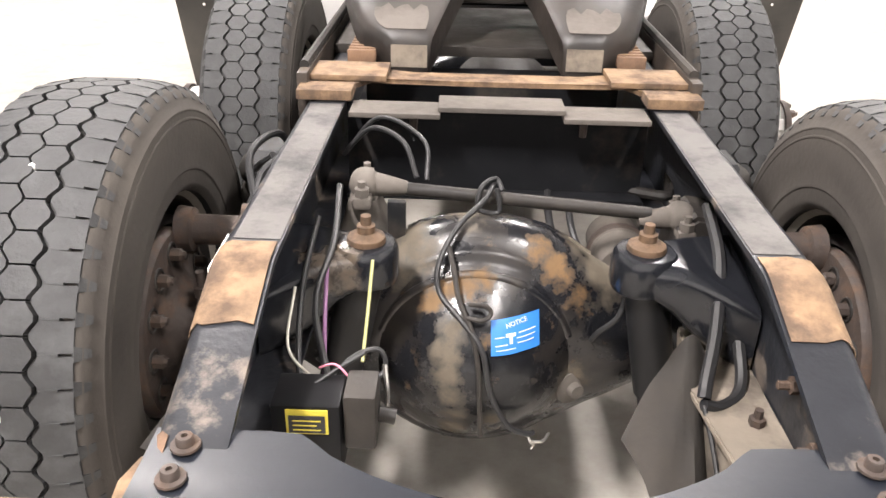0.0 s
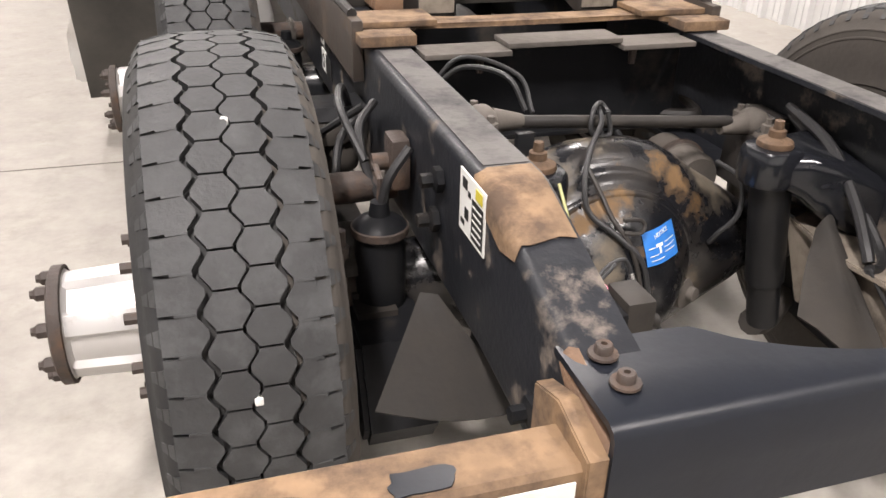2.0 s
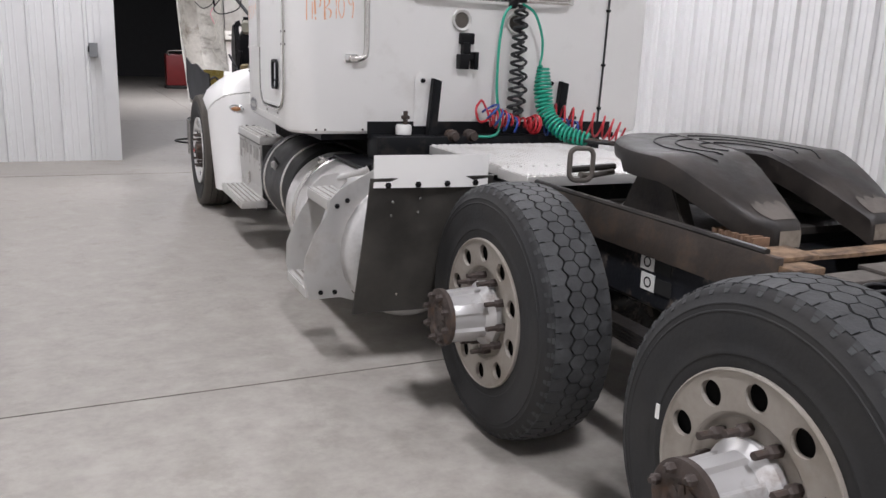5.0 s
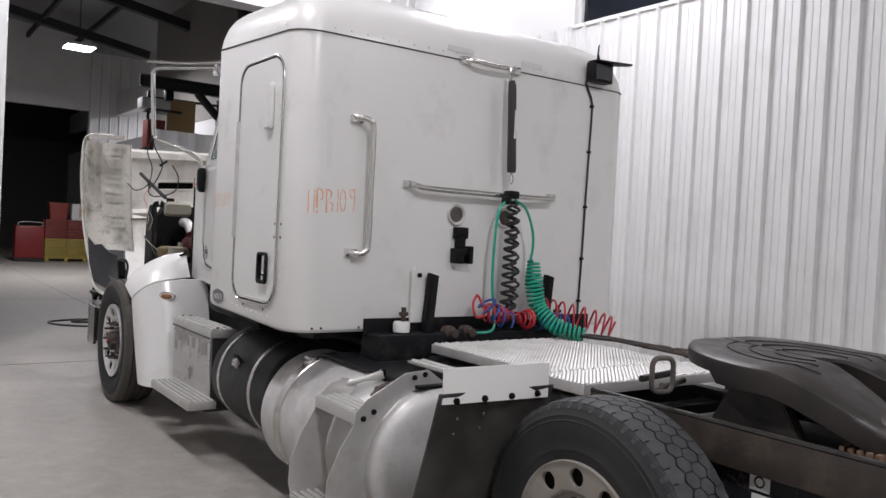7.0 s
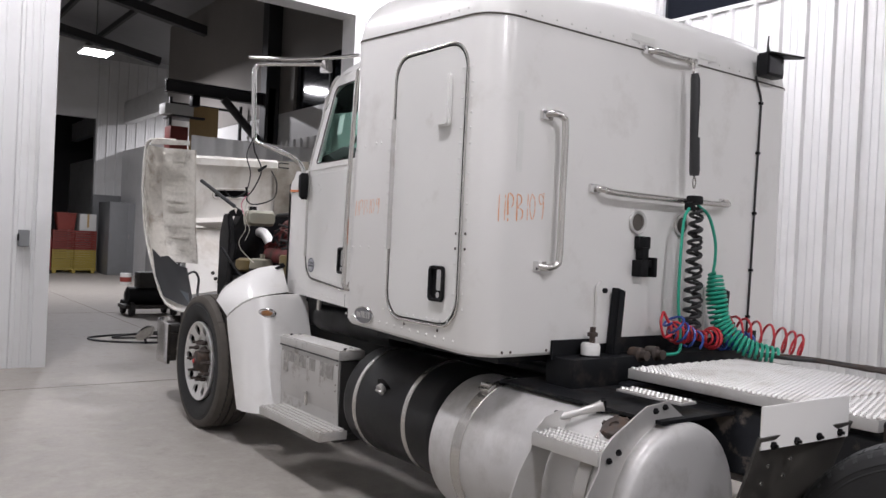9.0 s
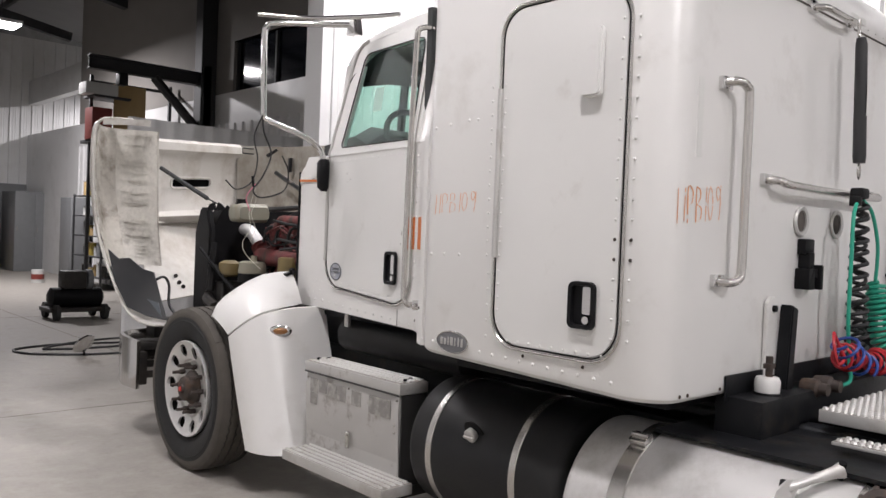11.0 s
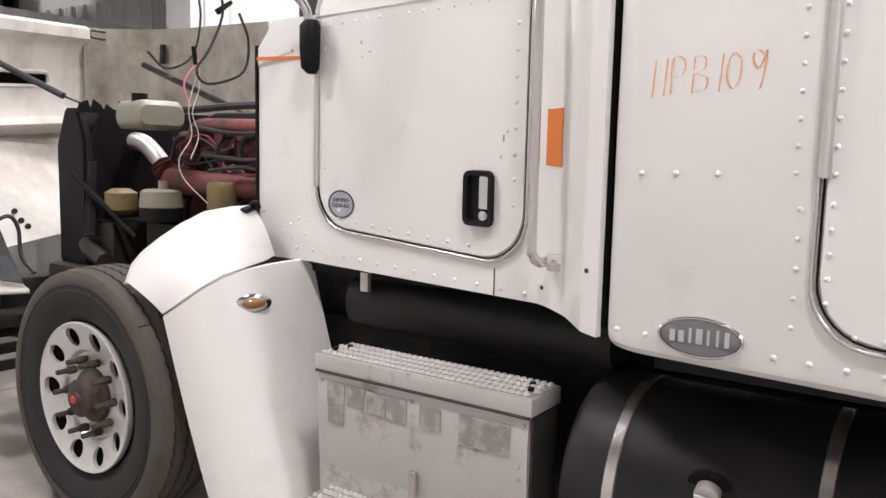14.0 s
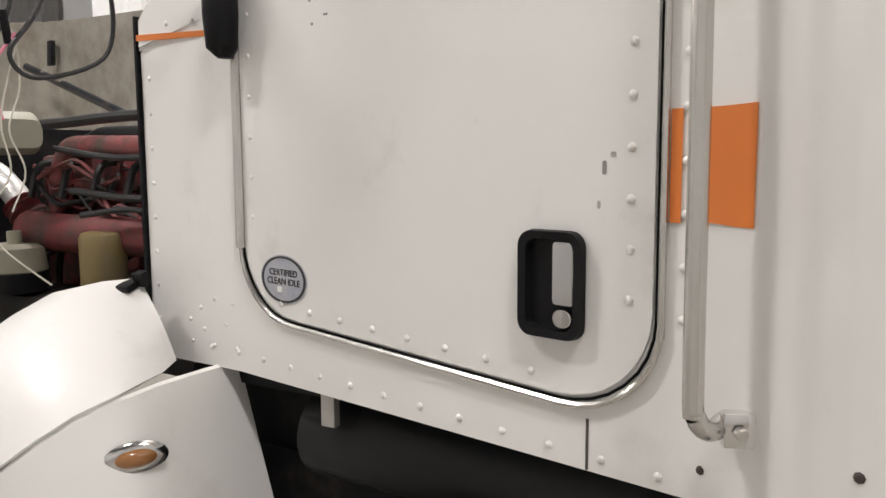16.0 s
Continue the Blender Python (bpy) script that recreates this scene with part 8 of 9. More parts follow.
loft(b, [[(x, y, z) for x, y in rounded(-0.910 + e, -0.850, 5.520 + e, 5.590 - e, 0.02, 3)] for z, e in ((1.733, 0.02), (1.753, 0.004), (1.82, 0.0), (1.90, 0.0), (1.92, 0.012))])
part("lower_boot", b, BLACKPLASTIC, mir, "black plastic boot of the mirror arm")
part("yellow_mark", box(fresh(), -0.772, -0.757, 5.625, 5.635, 1.685, 1.730), YELLOW, cab)
for k, (pts, mat, r) in enumerate(((((-1.21, 5.68, 2.14), (-1.19, 5.70, 2.05), (-1.13, 5.72, 1.93), (-1.17, 5.74, 1.80), (-1.22, 5.75, 1.72), (-1.16, 5.76, 1.68), (-1.02, 5.75, 1.73), (-1.0, 5.74, 1.84), (-1.05, 5.73, 1.93)), BLACKHOSE, 0.005),
                                  (((-1.21, 5.68, 2.14), (-1.24, 5.72, 2.02), (-1.20, 5.75, 1.90), (-1.22, 5.77, 1.77), (-1.30, 5.80, 1.72), (-1.36, 5.82, 1.77)), BLACKHOSE, 0.004),
                                  (((-1.20, 5.76, 1.74), (-1.215, 5.80, 1.6), (-1.19, 5.82, 1.5), (-1.22, 5.85, 1.42), (-1.2, 5.85, 1.35), (-1.10, 5.85, 1.26)), WIREWHITE, 0.002),
                                  (((-1.20, 5.76, 1.74), (-1.18, 5.79, 1.66), (-1.2, 5.80, 1.58), (-1.16, 5.82, 1.50), (-1.18, 5.84, 1.42)), WIREWHITE, 0.002),
                                  (((-1.20, 5.76, 1.76), (-1.24, 5.79, 1.68), (-1.21, 5.80, 1.6)), PINK, 0.003))):
    part("mirror_wire", tube(fresh(), curve(pts, 6), r, 6), mat, mir)
part("wire_plug", cyl(fresh(), (-1.15, 5.725, 1.92), (-1.09, 5.725, 1.96), 0.011, 0.008, 8), BLACKPLASTIC, mir)
part("wire_plug", cyl(fresh(), (-1.22, 5.765, 1.80), (-1.208, 5.77, 1.74), 0.008, 0.008, 8), BLACKPLASTIC, mir)

# the arm's lower end is shifted inward to suit the camera's view and the cab
for ob in [mir] + [c for c in scene.collection.all_objects if c.parent == mir]:
    for v in ob.data.vertices:
        k = min(1.0, max(0.0, (2.62 - v.co.z) / 0.72))
        v.co += Vector((0.062 * k, 0.075 * k, 0.022))

# ---- front fenders ----
for s in (-1, 1):
    PLAN = [(1.215, 0.0), (1.213, -0.05), (1.20, -0.11), (1.165, -0.175), (1.10, -0.225), (1.02, -0.25), (0.92, -0.265), (0.81, -0.275), (0.70, -0.28)]

    def front_y(z):
        return 5.60 + 0.35 * (z / 0.87) ** 0.75

    GROOVE = (0.885, 0.91, 0.945, 0.99, 1.03, 1.050, 1.062, 1.066, 1.066)
    CREST = ((1.222, 6.15, 0.99), (1.19, 6.15, 1.06), (1.15, 6.14, 1.105), (1.09, 6.115, 1.155), (1.02, 6.095, 1.20), (0.94, 6.07, 1.24), (0.87, 5.99, 1.262), (0.815, 5.93, 1.268))
    b = fresh()
    rows = []
    for i, (x, dy) in enumerate(PLAN):
        u = i / (len(PLAN) - 1)
        z0, z1 = 0.265, GROOVE[i]
        col = []
        for k in range(9):
            z = z0 + (z1 - z0) * k / 8
            col.append((s * (x - 0.03 * (z1 - z) * (1 if i < 5 else 0)), front_y(z) + dy, z))
        t = col[-1]
        col.append((t[0] + s * -0.012, t[1] + 0.012, t[2] + 0.004))
        rows.append(col)
    sheet(b, rows, 0.012)
    fen = part("front_fender", b, WHITE, truck, "white fibreglass front fender behind the steer wheel")
    b = fresh()
    rows = []
    for i, (x, dy) in enumerate(PLAN[:8]):
        u = i / 7
        zg = GROOVE[i]
        a = Vector((s * x, front_y(zg) + dy + 0.004, zg + 0.012))
        if u > 0.75:
            a = a.lerp(Vector((s * 0.80, 5.85, 1.08)), (u - 0.75) * 3.2)
        f = Vector((s * CREST[i][0], CREST[i][1], CREST[i][2]))
        row_ = []
        for k in range(8):
            t = k / 7
            p = a.lerp(f, t)
            bulge = 0.022 * math.sin(math.pi * t ** 0.8) * (0.5 + 0.5 * u)
            p += Vector((s * 0.45, -0.6, 0.75)) * bulge
            row_.append(p[:])
        end = Vector(row_[-1])
        row_.append((end + Vector((-s * 0.02, 0.05, -0.012)))[:])
        rows.append(row_)
    sheet(b, rows, 0.012)
    part("upper_fender", b, WHITE, fen, "white upper fender cap")
    b = fresh()
    box(b, -0.035, 0.035, -0.02, 0.02, 0.0, 0.018, 0.005, m=pose(s * 0.825, 5.935, 1.248, 0, s * 20, 0))
    box(b, -0.012, 0.012, -0.035, 0.0, 0.0, 0.035, 0.005, m=pose(s * 0.82, 5.925, 1.253, 0, s * 20, 0))
    part("latch", b, BLACKPLASTIC, fen, "black rubber hood latch")
    mm = pose(s * 1.015, 5.712, 0.937, 0, 0, 180 + 62 if s < 0 else -62)
    b = fresh()
    lathe(b, [(0, 0.006), (0.55, 0.006), (0.9, 0.004), (1.0, 0.0), (1.0, -0.004)], 24, mm @ Matrix.Diagonal((1, 0.066, 0.035, 1)))
    part("lamp_bezel", b, CHROME, fen, "chrome oval marker lamp")
    b = fresh()
    lathe(b, [(0, 0.018), (0.5, 0.015), (0.85, 0.010), (1.0, 0.003)], 20, mm @ pose(0, 0, 0) @ Matrix.Diagonal((1, 0.044, 0.021, 1)))
    part("lamp_lens", b, AMBER, fen, "amber marker lens")

# ---- tilted hood, seen from its underside ----
LIP = curve([(-0.80, 8.86, 2.43), (-0.93, 8.93, 2.435), (-1.03, 8.98, 2.42), (-1.075, 9.0, 2.33), (-1.095, 8.97, 2.05), (-1.095, 8.94, 1.8), (-1.07, 8.8, 1.37), (-1.02, 8.5, 1.01), (-0.98, 8.2, 0.80), (-0.90, 7.98, 0.725), (-0.76, 7.85, 0.72)], 6)
b = fresh()
tube(b, LIP, 0.013, 8)
hood = part("hood", b, HOODEDGE, truck, "white fibreglass hood tilted open, showing its stained underside")
b = fresh()
sheet(b, [[p[:], (p + Vector((0.01, 0.10, 0.01)))[:], (p + Vector((0.05, 0.40, 0.05)))[:]] for p in LIP[8:]], 0.012)
part("outer_skin", b, HOODEDGE, hood)
b = fresh()
sheet(b, [[(-1.02 + 0.34 * k / 6, 8.97 - 0.22 * k / 6 - 0.02 * math.sin(math.pi * k / 6), z) for k in range(7)] for z in (2.425, 2.405, 2.375)], 0.012)
part("hood_rim", b, HOODEDGE, hood)
b = fresh()
rows = []
for i in range(13):
    t = i / 12
    z = 2.375 - 1.25 * t
    edge = min(LIP, key=lambda p: abs(p.z - z))
    xl, yl = edge.x + 0.012, edge.y - 0.004
    xr, yr = -0.63 + 0.02 * t + 0.06 * max(0.0, t - 0.7), 8.70 - 0.10 * t ** 2
    zr = z - 0.05 + 0.03 * t
    row_ = []
    for k in range(11):
        u = k / 10
        bow = 0.16 * math.sin(math.pi * u ** 0.7)
        row_.append((xl + (xr - xl) * u, yl + (yr - yl) * u + bow * (1 - 0.4 * t), z + (zr - z) * u + 0.006 * math.sin(31 * t + 3 * u)))
    rows.append(row_)
sheet(b, [r[4:] for r in rows], 0.012)
part("hood_liner", b, LINER, hood, "torn fuzzy grey sound liner")
part("stained_liner", sheet(fresh(), [r[:5] for r in rows], 0.012), LINERSTAIN, hood, "oil-stained strip of the sound liner")
part("liner_edge", tube(fresh(), [r[-1] for r in rows], 0.009, 6), LINERSTAIN, hood)
b = fresh()
for i in range(190):
    random.seed(i * 7 + 3)
    t, u = random.uniform(0.03, 0.95), random.uniform(0.45, 0.85)
    a, c = rows[int(t * 12)], rows[int(t * 12) + 1] if int(t * 12) < 12 else rows[12]
    f = t * 12 - int(t * 12)
    k = int(u * 10)
    p = Vector(a[k]).lerp(Vector(c[k]), f) + Vector((0, -0.006, 0))
    q2 = Vector(a[10]).lerp(Vector(c[10]), f) + Vector((0, -0.006, random.uniform(-0.02, 0.02)))
    tube(b, [p, p.lerp(q2, 0.5) + Vector((0, -0.008 * (1 - u), random.uniform(-0.008, 0.008))), q2], [0.0015, 0.0028, 0.002], 4)
tagged(part("liner_fringe", b, LINER, hood), "shaggy torn threads of the liner", kind="stuff")
# lamp housing low on the lip
b = fresh()
hl = [[(-1.02, 8.66, 1.27), (-0.96, 8.54, 1.19), (-0.90, 8.44, 1.205), (-0.83, 8.32, 1.12), (-0.77, 8.22, 1.10)], [(-1.01, 8.45, 1.0), (-0.95, 8.36, 0.98), (-0.90, 8.28, 0.96), (-0.83, 8.18, 0.94), (-0.76, 8.08, 0.92)], [(-0.97, 8.22, 0.82), (-0.92, 8.13, 0.795), (-0.88, 8.05, 0.775), (-0.82, 7.97, 0.76), (-0.76, 7.90, 0.75)]]
sheet(b, hl, 0.02)
part("lamp_housing", b, TANKBLACK, hood, "glossy black headlamp housing")
b = fresh()
sheet(b, [[(-0.97, 8.38, 0.945), (-0.88, 8.18, 0.905), (-0.79, 8.03, 0.875)], [(-0.94, 8.20, 0.825), (-0.86, 8.04, 0.79), (-0.79, 7.93, 0.77)]], 0.008)
part("lamp_lens", b, material("smoky_lamp_lens", (0.035, 0.045, 0.055), 0.28, 0.1, grain=0.15, coat=0.5), hood)
part("lamp_cable", tube(fresh(), curve([(-0.80, 8.2, 1.02), (-0.72, 8.15, 1.07), (-0.68, 8.12, 1.0), (-0.70, 8.05, 0.86), (-0.68, 7.95, 0.78)], 6), 0.012, 6), BLACKHOSE, hood)
# inner panel with its slot
b = fresh()
PX = [-0.62, -0.45, -0.31, -0.28, 0.16, 0.19, 0.38, 0.52]


def inner_y(x, z):
    return 9.22 + 0.16 * (x + 0.4) / 0.9 + (0.04 if 1.60 < z < 2.18 and x > -0.34 else 0.0)


cols = []
ZS = [2.33, 2.30, 2.24, 2.20, 2.12, 1.945, 1.855, 1.70, 1.60]
for x in PX:
    cols.append([(x, inner_y(x, z) - (0.05 if z in (2.30, 2.24) else 0.0), z + 0.05 * (x + 0.4) / 0.9) for z in ZS])
vs = [[b.verts.new(p) for p in c] for c in cols]
for i in range(len(vs) - 1):
    for j in range(len(ZS) - 1):
        if PX[i] == -0.28 and ZS[j] == 1.945:
            continue
        b.faces.new((vs[i][j], vs[i + 1][j], vs[i + 1][j + 1], vs[i][j + 1]))
bmesh.ops.recalc_face_normals(b, faces=b.faces)
bmesh.ops.solidify(b, geom=list(b.faces), thickness=0.015)
part("inner_panel", b, HOODIN, hood, "stained white inner hood panel with a slot")
b = fresh()
ring = [(x, inner_y(x, 1.9) - 0.012, z + 0.05 * (x + 0.4) / 0.9) for x, z in rounded(-0.30, 0.18, 1.845, 1.955, 0.05, 5)]
tube(b, ring, 0.016, 6, closed=True)
part("slot_rim", b, HOODIN, hood)
# near-black panel paints the shade inside the slot
part("slot_back", box(fresh(), -0.32, 0.22, 9.37, 9.38, 1.80, 2.02), GAP, hood)
b = fresh()
sheet(b, [[(x, inner_y(x, 1.5) + d - 0.09 * q, z + 0.05 * (x + 0.4) / 0.9) for d, z, q in ((0.0, 1.60, 0), (-0.05, 1.56, 0), (-0.09, 1.50, 0), (-0.06, 1.485, 0), (-0.16, 1.2, 0.3), (-0.36, 0.95, 0.6), (-0.5, 0.78, 1.0))] for x in (-0.66, -0.45, -0.2, 0.0, 0.2, 0.4, 0.55)], 0.015)
part("lower_panel", b, HOODIN, hood, "stained lower hood panel")
for x, z in ((-0.38, 0.98), (-0.36, 0.92), (-0.33, 0.88)):
    b = fresh()
    yy = 9.22 - 0.36 + (0.95 - z) * -0.9 + 0.16 * (x + 0.4) / 0.9 - 0.10
    lathe(b, [(0, 0.012), (0.02, 0.01), (0.022, 0)], 10, pose(x, yy, z, 0, 0, -90))
    part("bolt", b, GREASE, hood)
# grey strip paints the shade in the panel's recess
part("panel_step_shade", box(fresh(), -0.60, 0.5, 9.11, 9.19, 1.49, 1.565, 0.012, m=pose(0, 0, 0.01, 0, -3, 0)), HOODSTEP, hood)
b = fresh()
WING = curve([(0.50, 9.385, 0), (0.66, 9.36, 0), (0.80, 9.22, 0), (0.92, 8.95, 0), (0.98, 8.6, 0), (1.0, 8.25, 0), (1.02, 7.9, 0)], 4)
sheet(b, [[(p.x - 0.02 * math.sin(3 * z), p.y - 0.05 * (2.36 - z) * k / len(WING), z - 0.07 * max(0, k - 8) / 16 + 0.02) for z in (2.37, 2.345, 2.31, 2.1, 1.9, 1.6, 1.2, 0.8)] for k, p in enumerate(WING)], 0.015)
part("wing_panel", b, HOODGRIME, hood, "stained white side of the open hood")
b = fresh()
ring = [(x, 9.33, z) for x, z in rounded(0.53, 0.69, 2.30, 2.36, 0.025, 4)]
tube(b, ring, 0.008, 6, closed=True)
part("grab_slot", b, INSIDE, hood)
part("wing_bracket", box(fresh(), 0.86, 0.90, 8.83, 8.87, 2.08, 2.24, 0.01), RAILTOP, hood)
for (a, c, e), r in ((((-0.50, 8.97, 2.03), (-0.31, 8.3, 1.74), (-0.24, 8.0, 1.64)), 0.020), (((0.75, 8.92, 2.07), (0.68, 7.95, 1.72), (0.66, 7.8, 1.67)), 0.024)):
    b = fresh()
    cyl(b, a, c, r, seg=10)
    cyl(b, c, e, 0.007, seg=6)
    part("hood_strut", b, INSIDE if r < 0.022 else RAILTOP, hood, "dark hood support strut")

# skews and stretches the open hood to line up with the camera's views
HOODFIT = Matrix(((1.080, 0.269, -0.064, -2.228), (0.284, 1.378, -0.162, -3.207), (0.030, 0.017, 0.917, 0.021), (0, 0, 0, 1)))
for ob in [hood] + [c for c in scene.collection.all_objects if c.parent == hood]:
    ob.data.transform(HOODFIT)

# ---- engine bay ----
bay = new("engine")
bay.parent = truck
tagged(bay, "dirty red diesel engine under the open hood")
part("fan_shroud", loft(fresh(), [[(x, y, z) for x, z in ((-0.70, 0.92), (0.74, 0.92), (0.74, 1.50), (0.66, 1.66), (-0.62, 1.66), (-0.70, 1.50))] for y in (7.22, 7.36)]), BLACKPLASTIC, bay, "black radiator shroud")
b = fresh()
prism(b, [(7.18, 0.9), (7.42, 0.9), (7.42, 1.48), (7.34, 1.66), (7.24, 1.66), (7.18, 1.5)], "x", -0.745, -0.695, 0.012)
part("radiator_side", b, BLACKPLASTIC, bay)
b = fresh()
random.seed(5)
for k in range(5):
    # torn rubber seal along the shroud's top
    prism(b, [(-0.75 + 0.07 * k, 1.64), (-0.67 + 0.07 * k, 1.64), (-0.69 + 0.07 * k, 1.70 - 0.02 * (k % 3)), (-0.73 + 0.07 * k, 1.685 + 0.02 * (k % 2))], "y", 7.225, 7.232)
part("shroud_seal", b, BLACKPLASTIC, bay, "torn black rubber seal")
part("shroud_hose", tube(fresh(), curve([(-0.74, 7.30, 1.35), (-0.73, 7.2, 1.30), (-0.70, 7.1, 1.2), (-0.64, 6.95, 1.05)], 5), 0.012, 7), BLACKHOSE, bay)
b = fresh()
loft(b, [[(x, y, z) for x, z in rounded(-0.83, -0.60, 1.56 + 0.01 * e, 1.69 - 0.012 * e, 0.03, 3)] for y, e in ((6.98, 2), (6.96, 0), (6.72, 0), (6.69, 2))])
part("reservoir", b, JUG, bay, "yellowed translucent coolant reservoir")
part("reservoir_cap", cyl(fresh(), (-0.70, 6.80, 1.68), (-0.70, 6.80, 1.72), 0.035, seg=14), BLACKPLASTIC, bay)
part("air_pipe", tube(fresh(), curve([(-0.72, 7.32, 1.50), (-0.66, 7.28, 1.505), (-0.60, 7.18, 1.50), (-0.57, 7.08, 1.44), (-0.55, 7.02, 1.38)], 6), 0.047, 16), HUBALU, bay, "dull aluminium charge-air elbow")
part("pipe_end", tube(fresh(), [(-0.755, 7.345, 1.50), (-0.70, 7.305, 1.502)], 0.066, 16), BLACKPLASTIC, bay)
ribs = curve([(-0.56, 7.04, 1.40), (-0.545, 7.0, 1.35), (-0.52, 6.92, 1.325), (-0.51, 6.84, 1.32)], 10)
part("ribbed_hose", tube(fresh(), ribs, [0.058 + 0.009 * math.sin(k * 1.9) for k in range(len(ribs))], 16), REDENGINE, bay, "dusty red ribbed hose")
part("hose_clamp", tube(fresh(), [ribs[-2], ribs[-1]], 0.078, 16), STEEL, bay)
part("intake_pipe", tube(fresh(), curve([(-0.51, 6.84, 1.32), (-0.50, 6.7, 1.315), (-0.46, 6.5, 1.31), (-0.42, 6.2, 1.31), (-0.4, 5.95, 1.31)], 5), 0.062, 14), REDENGINE, bay, "red intake pipe")
part("coolant_pipe", tube(fresh(), curve([(-0.50, 6.84, 1.34), (-0.49, 6.84, 1.46), (-0.48, 6.82, 1.54), (-0.47, 6.77, 1.582), (-0.46, 6.65, 1.585), (-0.46, 6.3, 1.578), (-0.45, 5.9, 1.575)], 6), 0.036, 12), REDENGINE, bay, "red coolant pipe")
b = fresh()
box(b, -0.34, 0.34, 5.95, 7.02, 0.85, 1.40, 0.03)
box(b, -0.30, 0.30, 6.0, 6.98, 1.38, 1.50, 0.03)
part("engine_block", b, REDENGINE, bay, "dirty red engine block")
for k in range(6):
    b = fresh()
    box(b, -0.40, -0.26, 6.02 + 0.16 * k, 6.13 + 0.16 * k, 1.44, 1.56, 0.02)
    part("rocker_cover", b, REDENGINE, bay)
    b = fresh()
    tube(b, curve([(-0.38, 6.06 + 0.16 * k, 1.54), (-0.44, 6.08 + 0.16 * k, 1.52), (-0.46, 6.10 + 0.16 * k, 1.42)], 4), 0.013, 6)
    part("fuel_line", b, BLACKHOSE, bay)
comp = part("compressor", box(fresh(), -0.38, -0.27, 6.80, 6.92, 1.41, 1.51, 0.004), REDENGINE, bay, "finned red compressor")
for k in range(7):
    part("fin", box(fresh(), -0.40, -0.26, 6.80 + 0.018 * k, 6.808 + 0.018 * k, 1.40, 1.52), REDENGINE, comp)
for r, pts in ((0.018, [(-0.40, 6.95, 1.66), (-0.42, 6.75, 1.665), (-0.40, 6.4, 1.68), (-0.38, 5.85, 1.67)]), (0.010, [(-0.5, 6.7, 1.58), (-0.5, 6.4, 1.55), (-0.46, 6.1, 1.56), (-0.45, 5.85, 1.55)]), (0.011, [(-0.52, 6.6, 1.45), (-0.5, 6.3, 1.43), (-0.5, 6.1, 1.46), (-0.48, 5.85, 1.43)]), (0.009, [(-0.56, 6.5, 1.38), (-0.52, 6.3, 1.40), (-0.55, 6.05, 1.36), (-0.52, 5.85, 1.38)])):
    part("wire_loom", tube(fresh(), curve(pts, 5), r, 8), BLACKHOSE, bay)
part("valve_cover", loft(fresh(), [[(x, y, z) for x, z in rounded(-0.26, 0.26, 1.50, 1.66 - e, 0.05, 3)] for y, e in ((5.95, 0.02), (6.0, 0), (6.85, 0), (6.95, 0.03))]), BLACKPLASTIC, bay)
b = fresh()
tube(b, [(-0.61, 6.78, 1.14), (-0.61, 6.78, 1.20)], [0.10, 0.10], 20)
part("steering_reservoir", b, BLACKPLASTIC, bay)
part("reservoir_cap", tube(fresh(), [(-0.61, 6.78, 1.198), (-0.61, 6.78, 1.205), (-0.61, 6.78, 1.275), (-0.61, 6.78, 1.285)], [0.095, 0.10, 0.092, 0.075], 22), JUG, bay, "white round reservoir cap")
part("clamp_knob", cyl(fresh(), (-0.60, 6.78, 1.285), (-0.60, 6.78, 1.325), 0.022, seg=10), JUG, bay)
part("oil_filter", tube(fresh(), [(-0.52, 6.46, 1.05), (-0.52, 6.46, 1.06), (-0.52, 6.46, 1.31), (-0.52, 6.46, 1.325), (-0.52, 6.46, 1.33)], [0.060, 0.068, 0.068, 0.062, 0.05], 20), FILTERYELLOW, bay, "dusty yellow filter can")
part("yellow_tank", tube(fresh(), [(-0.66, 7.02, 1.16), (-0.66, 7.02, 1.18), (-0.66, 7.02, 1.26), (-0.66, 7.02, 1.28)], [0.05, 0.075, 0.075, 0.04], 16), FILTERYELLOW, bay)
b = fresh()
cyl(b, (-0.80, 7.22, 1.36), (-0.70, 6.86, 1.06), 0.012, seg=8)
cyl(b, (-0.70, 7.18, 1.40), (-0.76, 7.12, 1.05), 0.03, seg=8)
part("brace_rod", b, BLACKPLASTIC, bay)
b = fresh()
for k in range(9):
    random.seed(40 + k)
    y = 6.0 + 0.13 * k
    tube(b, curve([(-0.36, y, 1.25), (-0.42, y + 0.04, 1.2 + random.uniform(-0.05, 0.05)), (-0.40, y + 0.1, 1.0)], 4), random.uniform(0.008, 0.02), 6)
box(b, -0.60, -0.38, 6.0, 6.35, 0.95, 1.18, 0.03)
box(b, -0.62, -0.38, 6.6, 6.9, 0.95, 1.13, 0.03)
box(b, -0.72, -0.38, 7.0, 7.2, 0.90, 1.12, 0.02)
tagged(part("accessory_drive", b, GREASE, bay), "black greasy engine accessories", kind="stuff")
# pipes and reservoir are sheared inward to line up with the camera's view
for ob in [c for c in scene.collection.all_objects if c.parent == bay and c.name.split(".")[0] in ("air_pipe", "pipe_end", "ribbed_hose", "hose_clamp", "coolant_pipe", "reservoir")]:
    for v in ob.data.vertices:
        v.co.x += 0.24 * max(0.0, v.co.y - 6.45)
# tangle of thin lines over the engine
rng = random.Random(8)
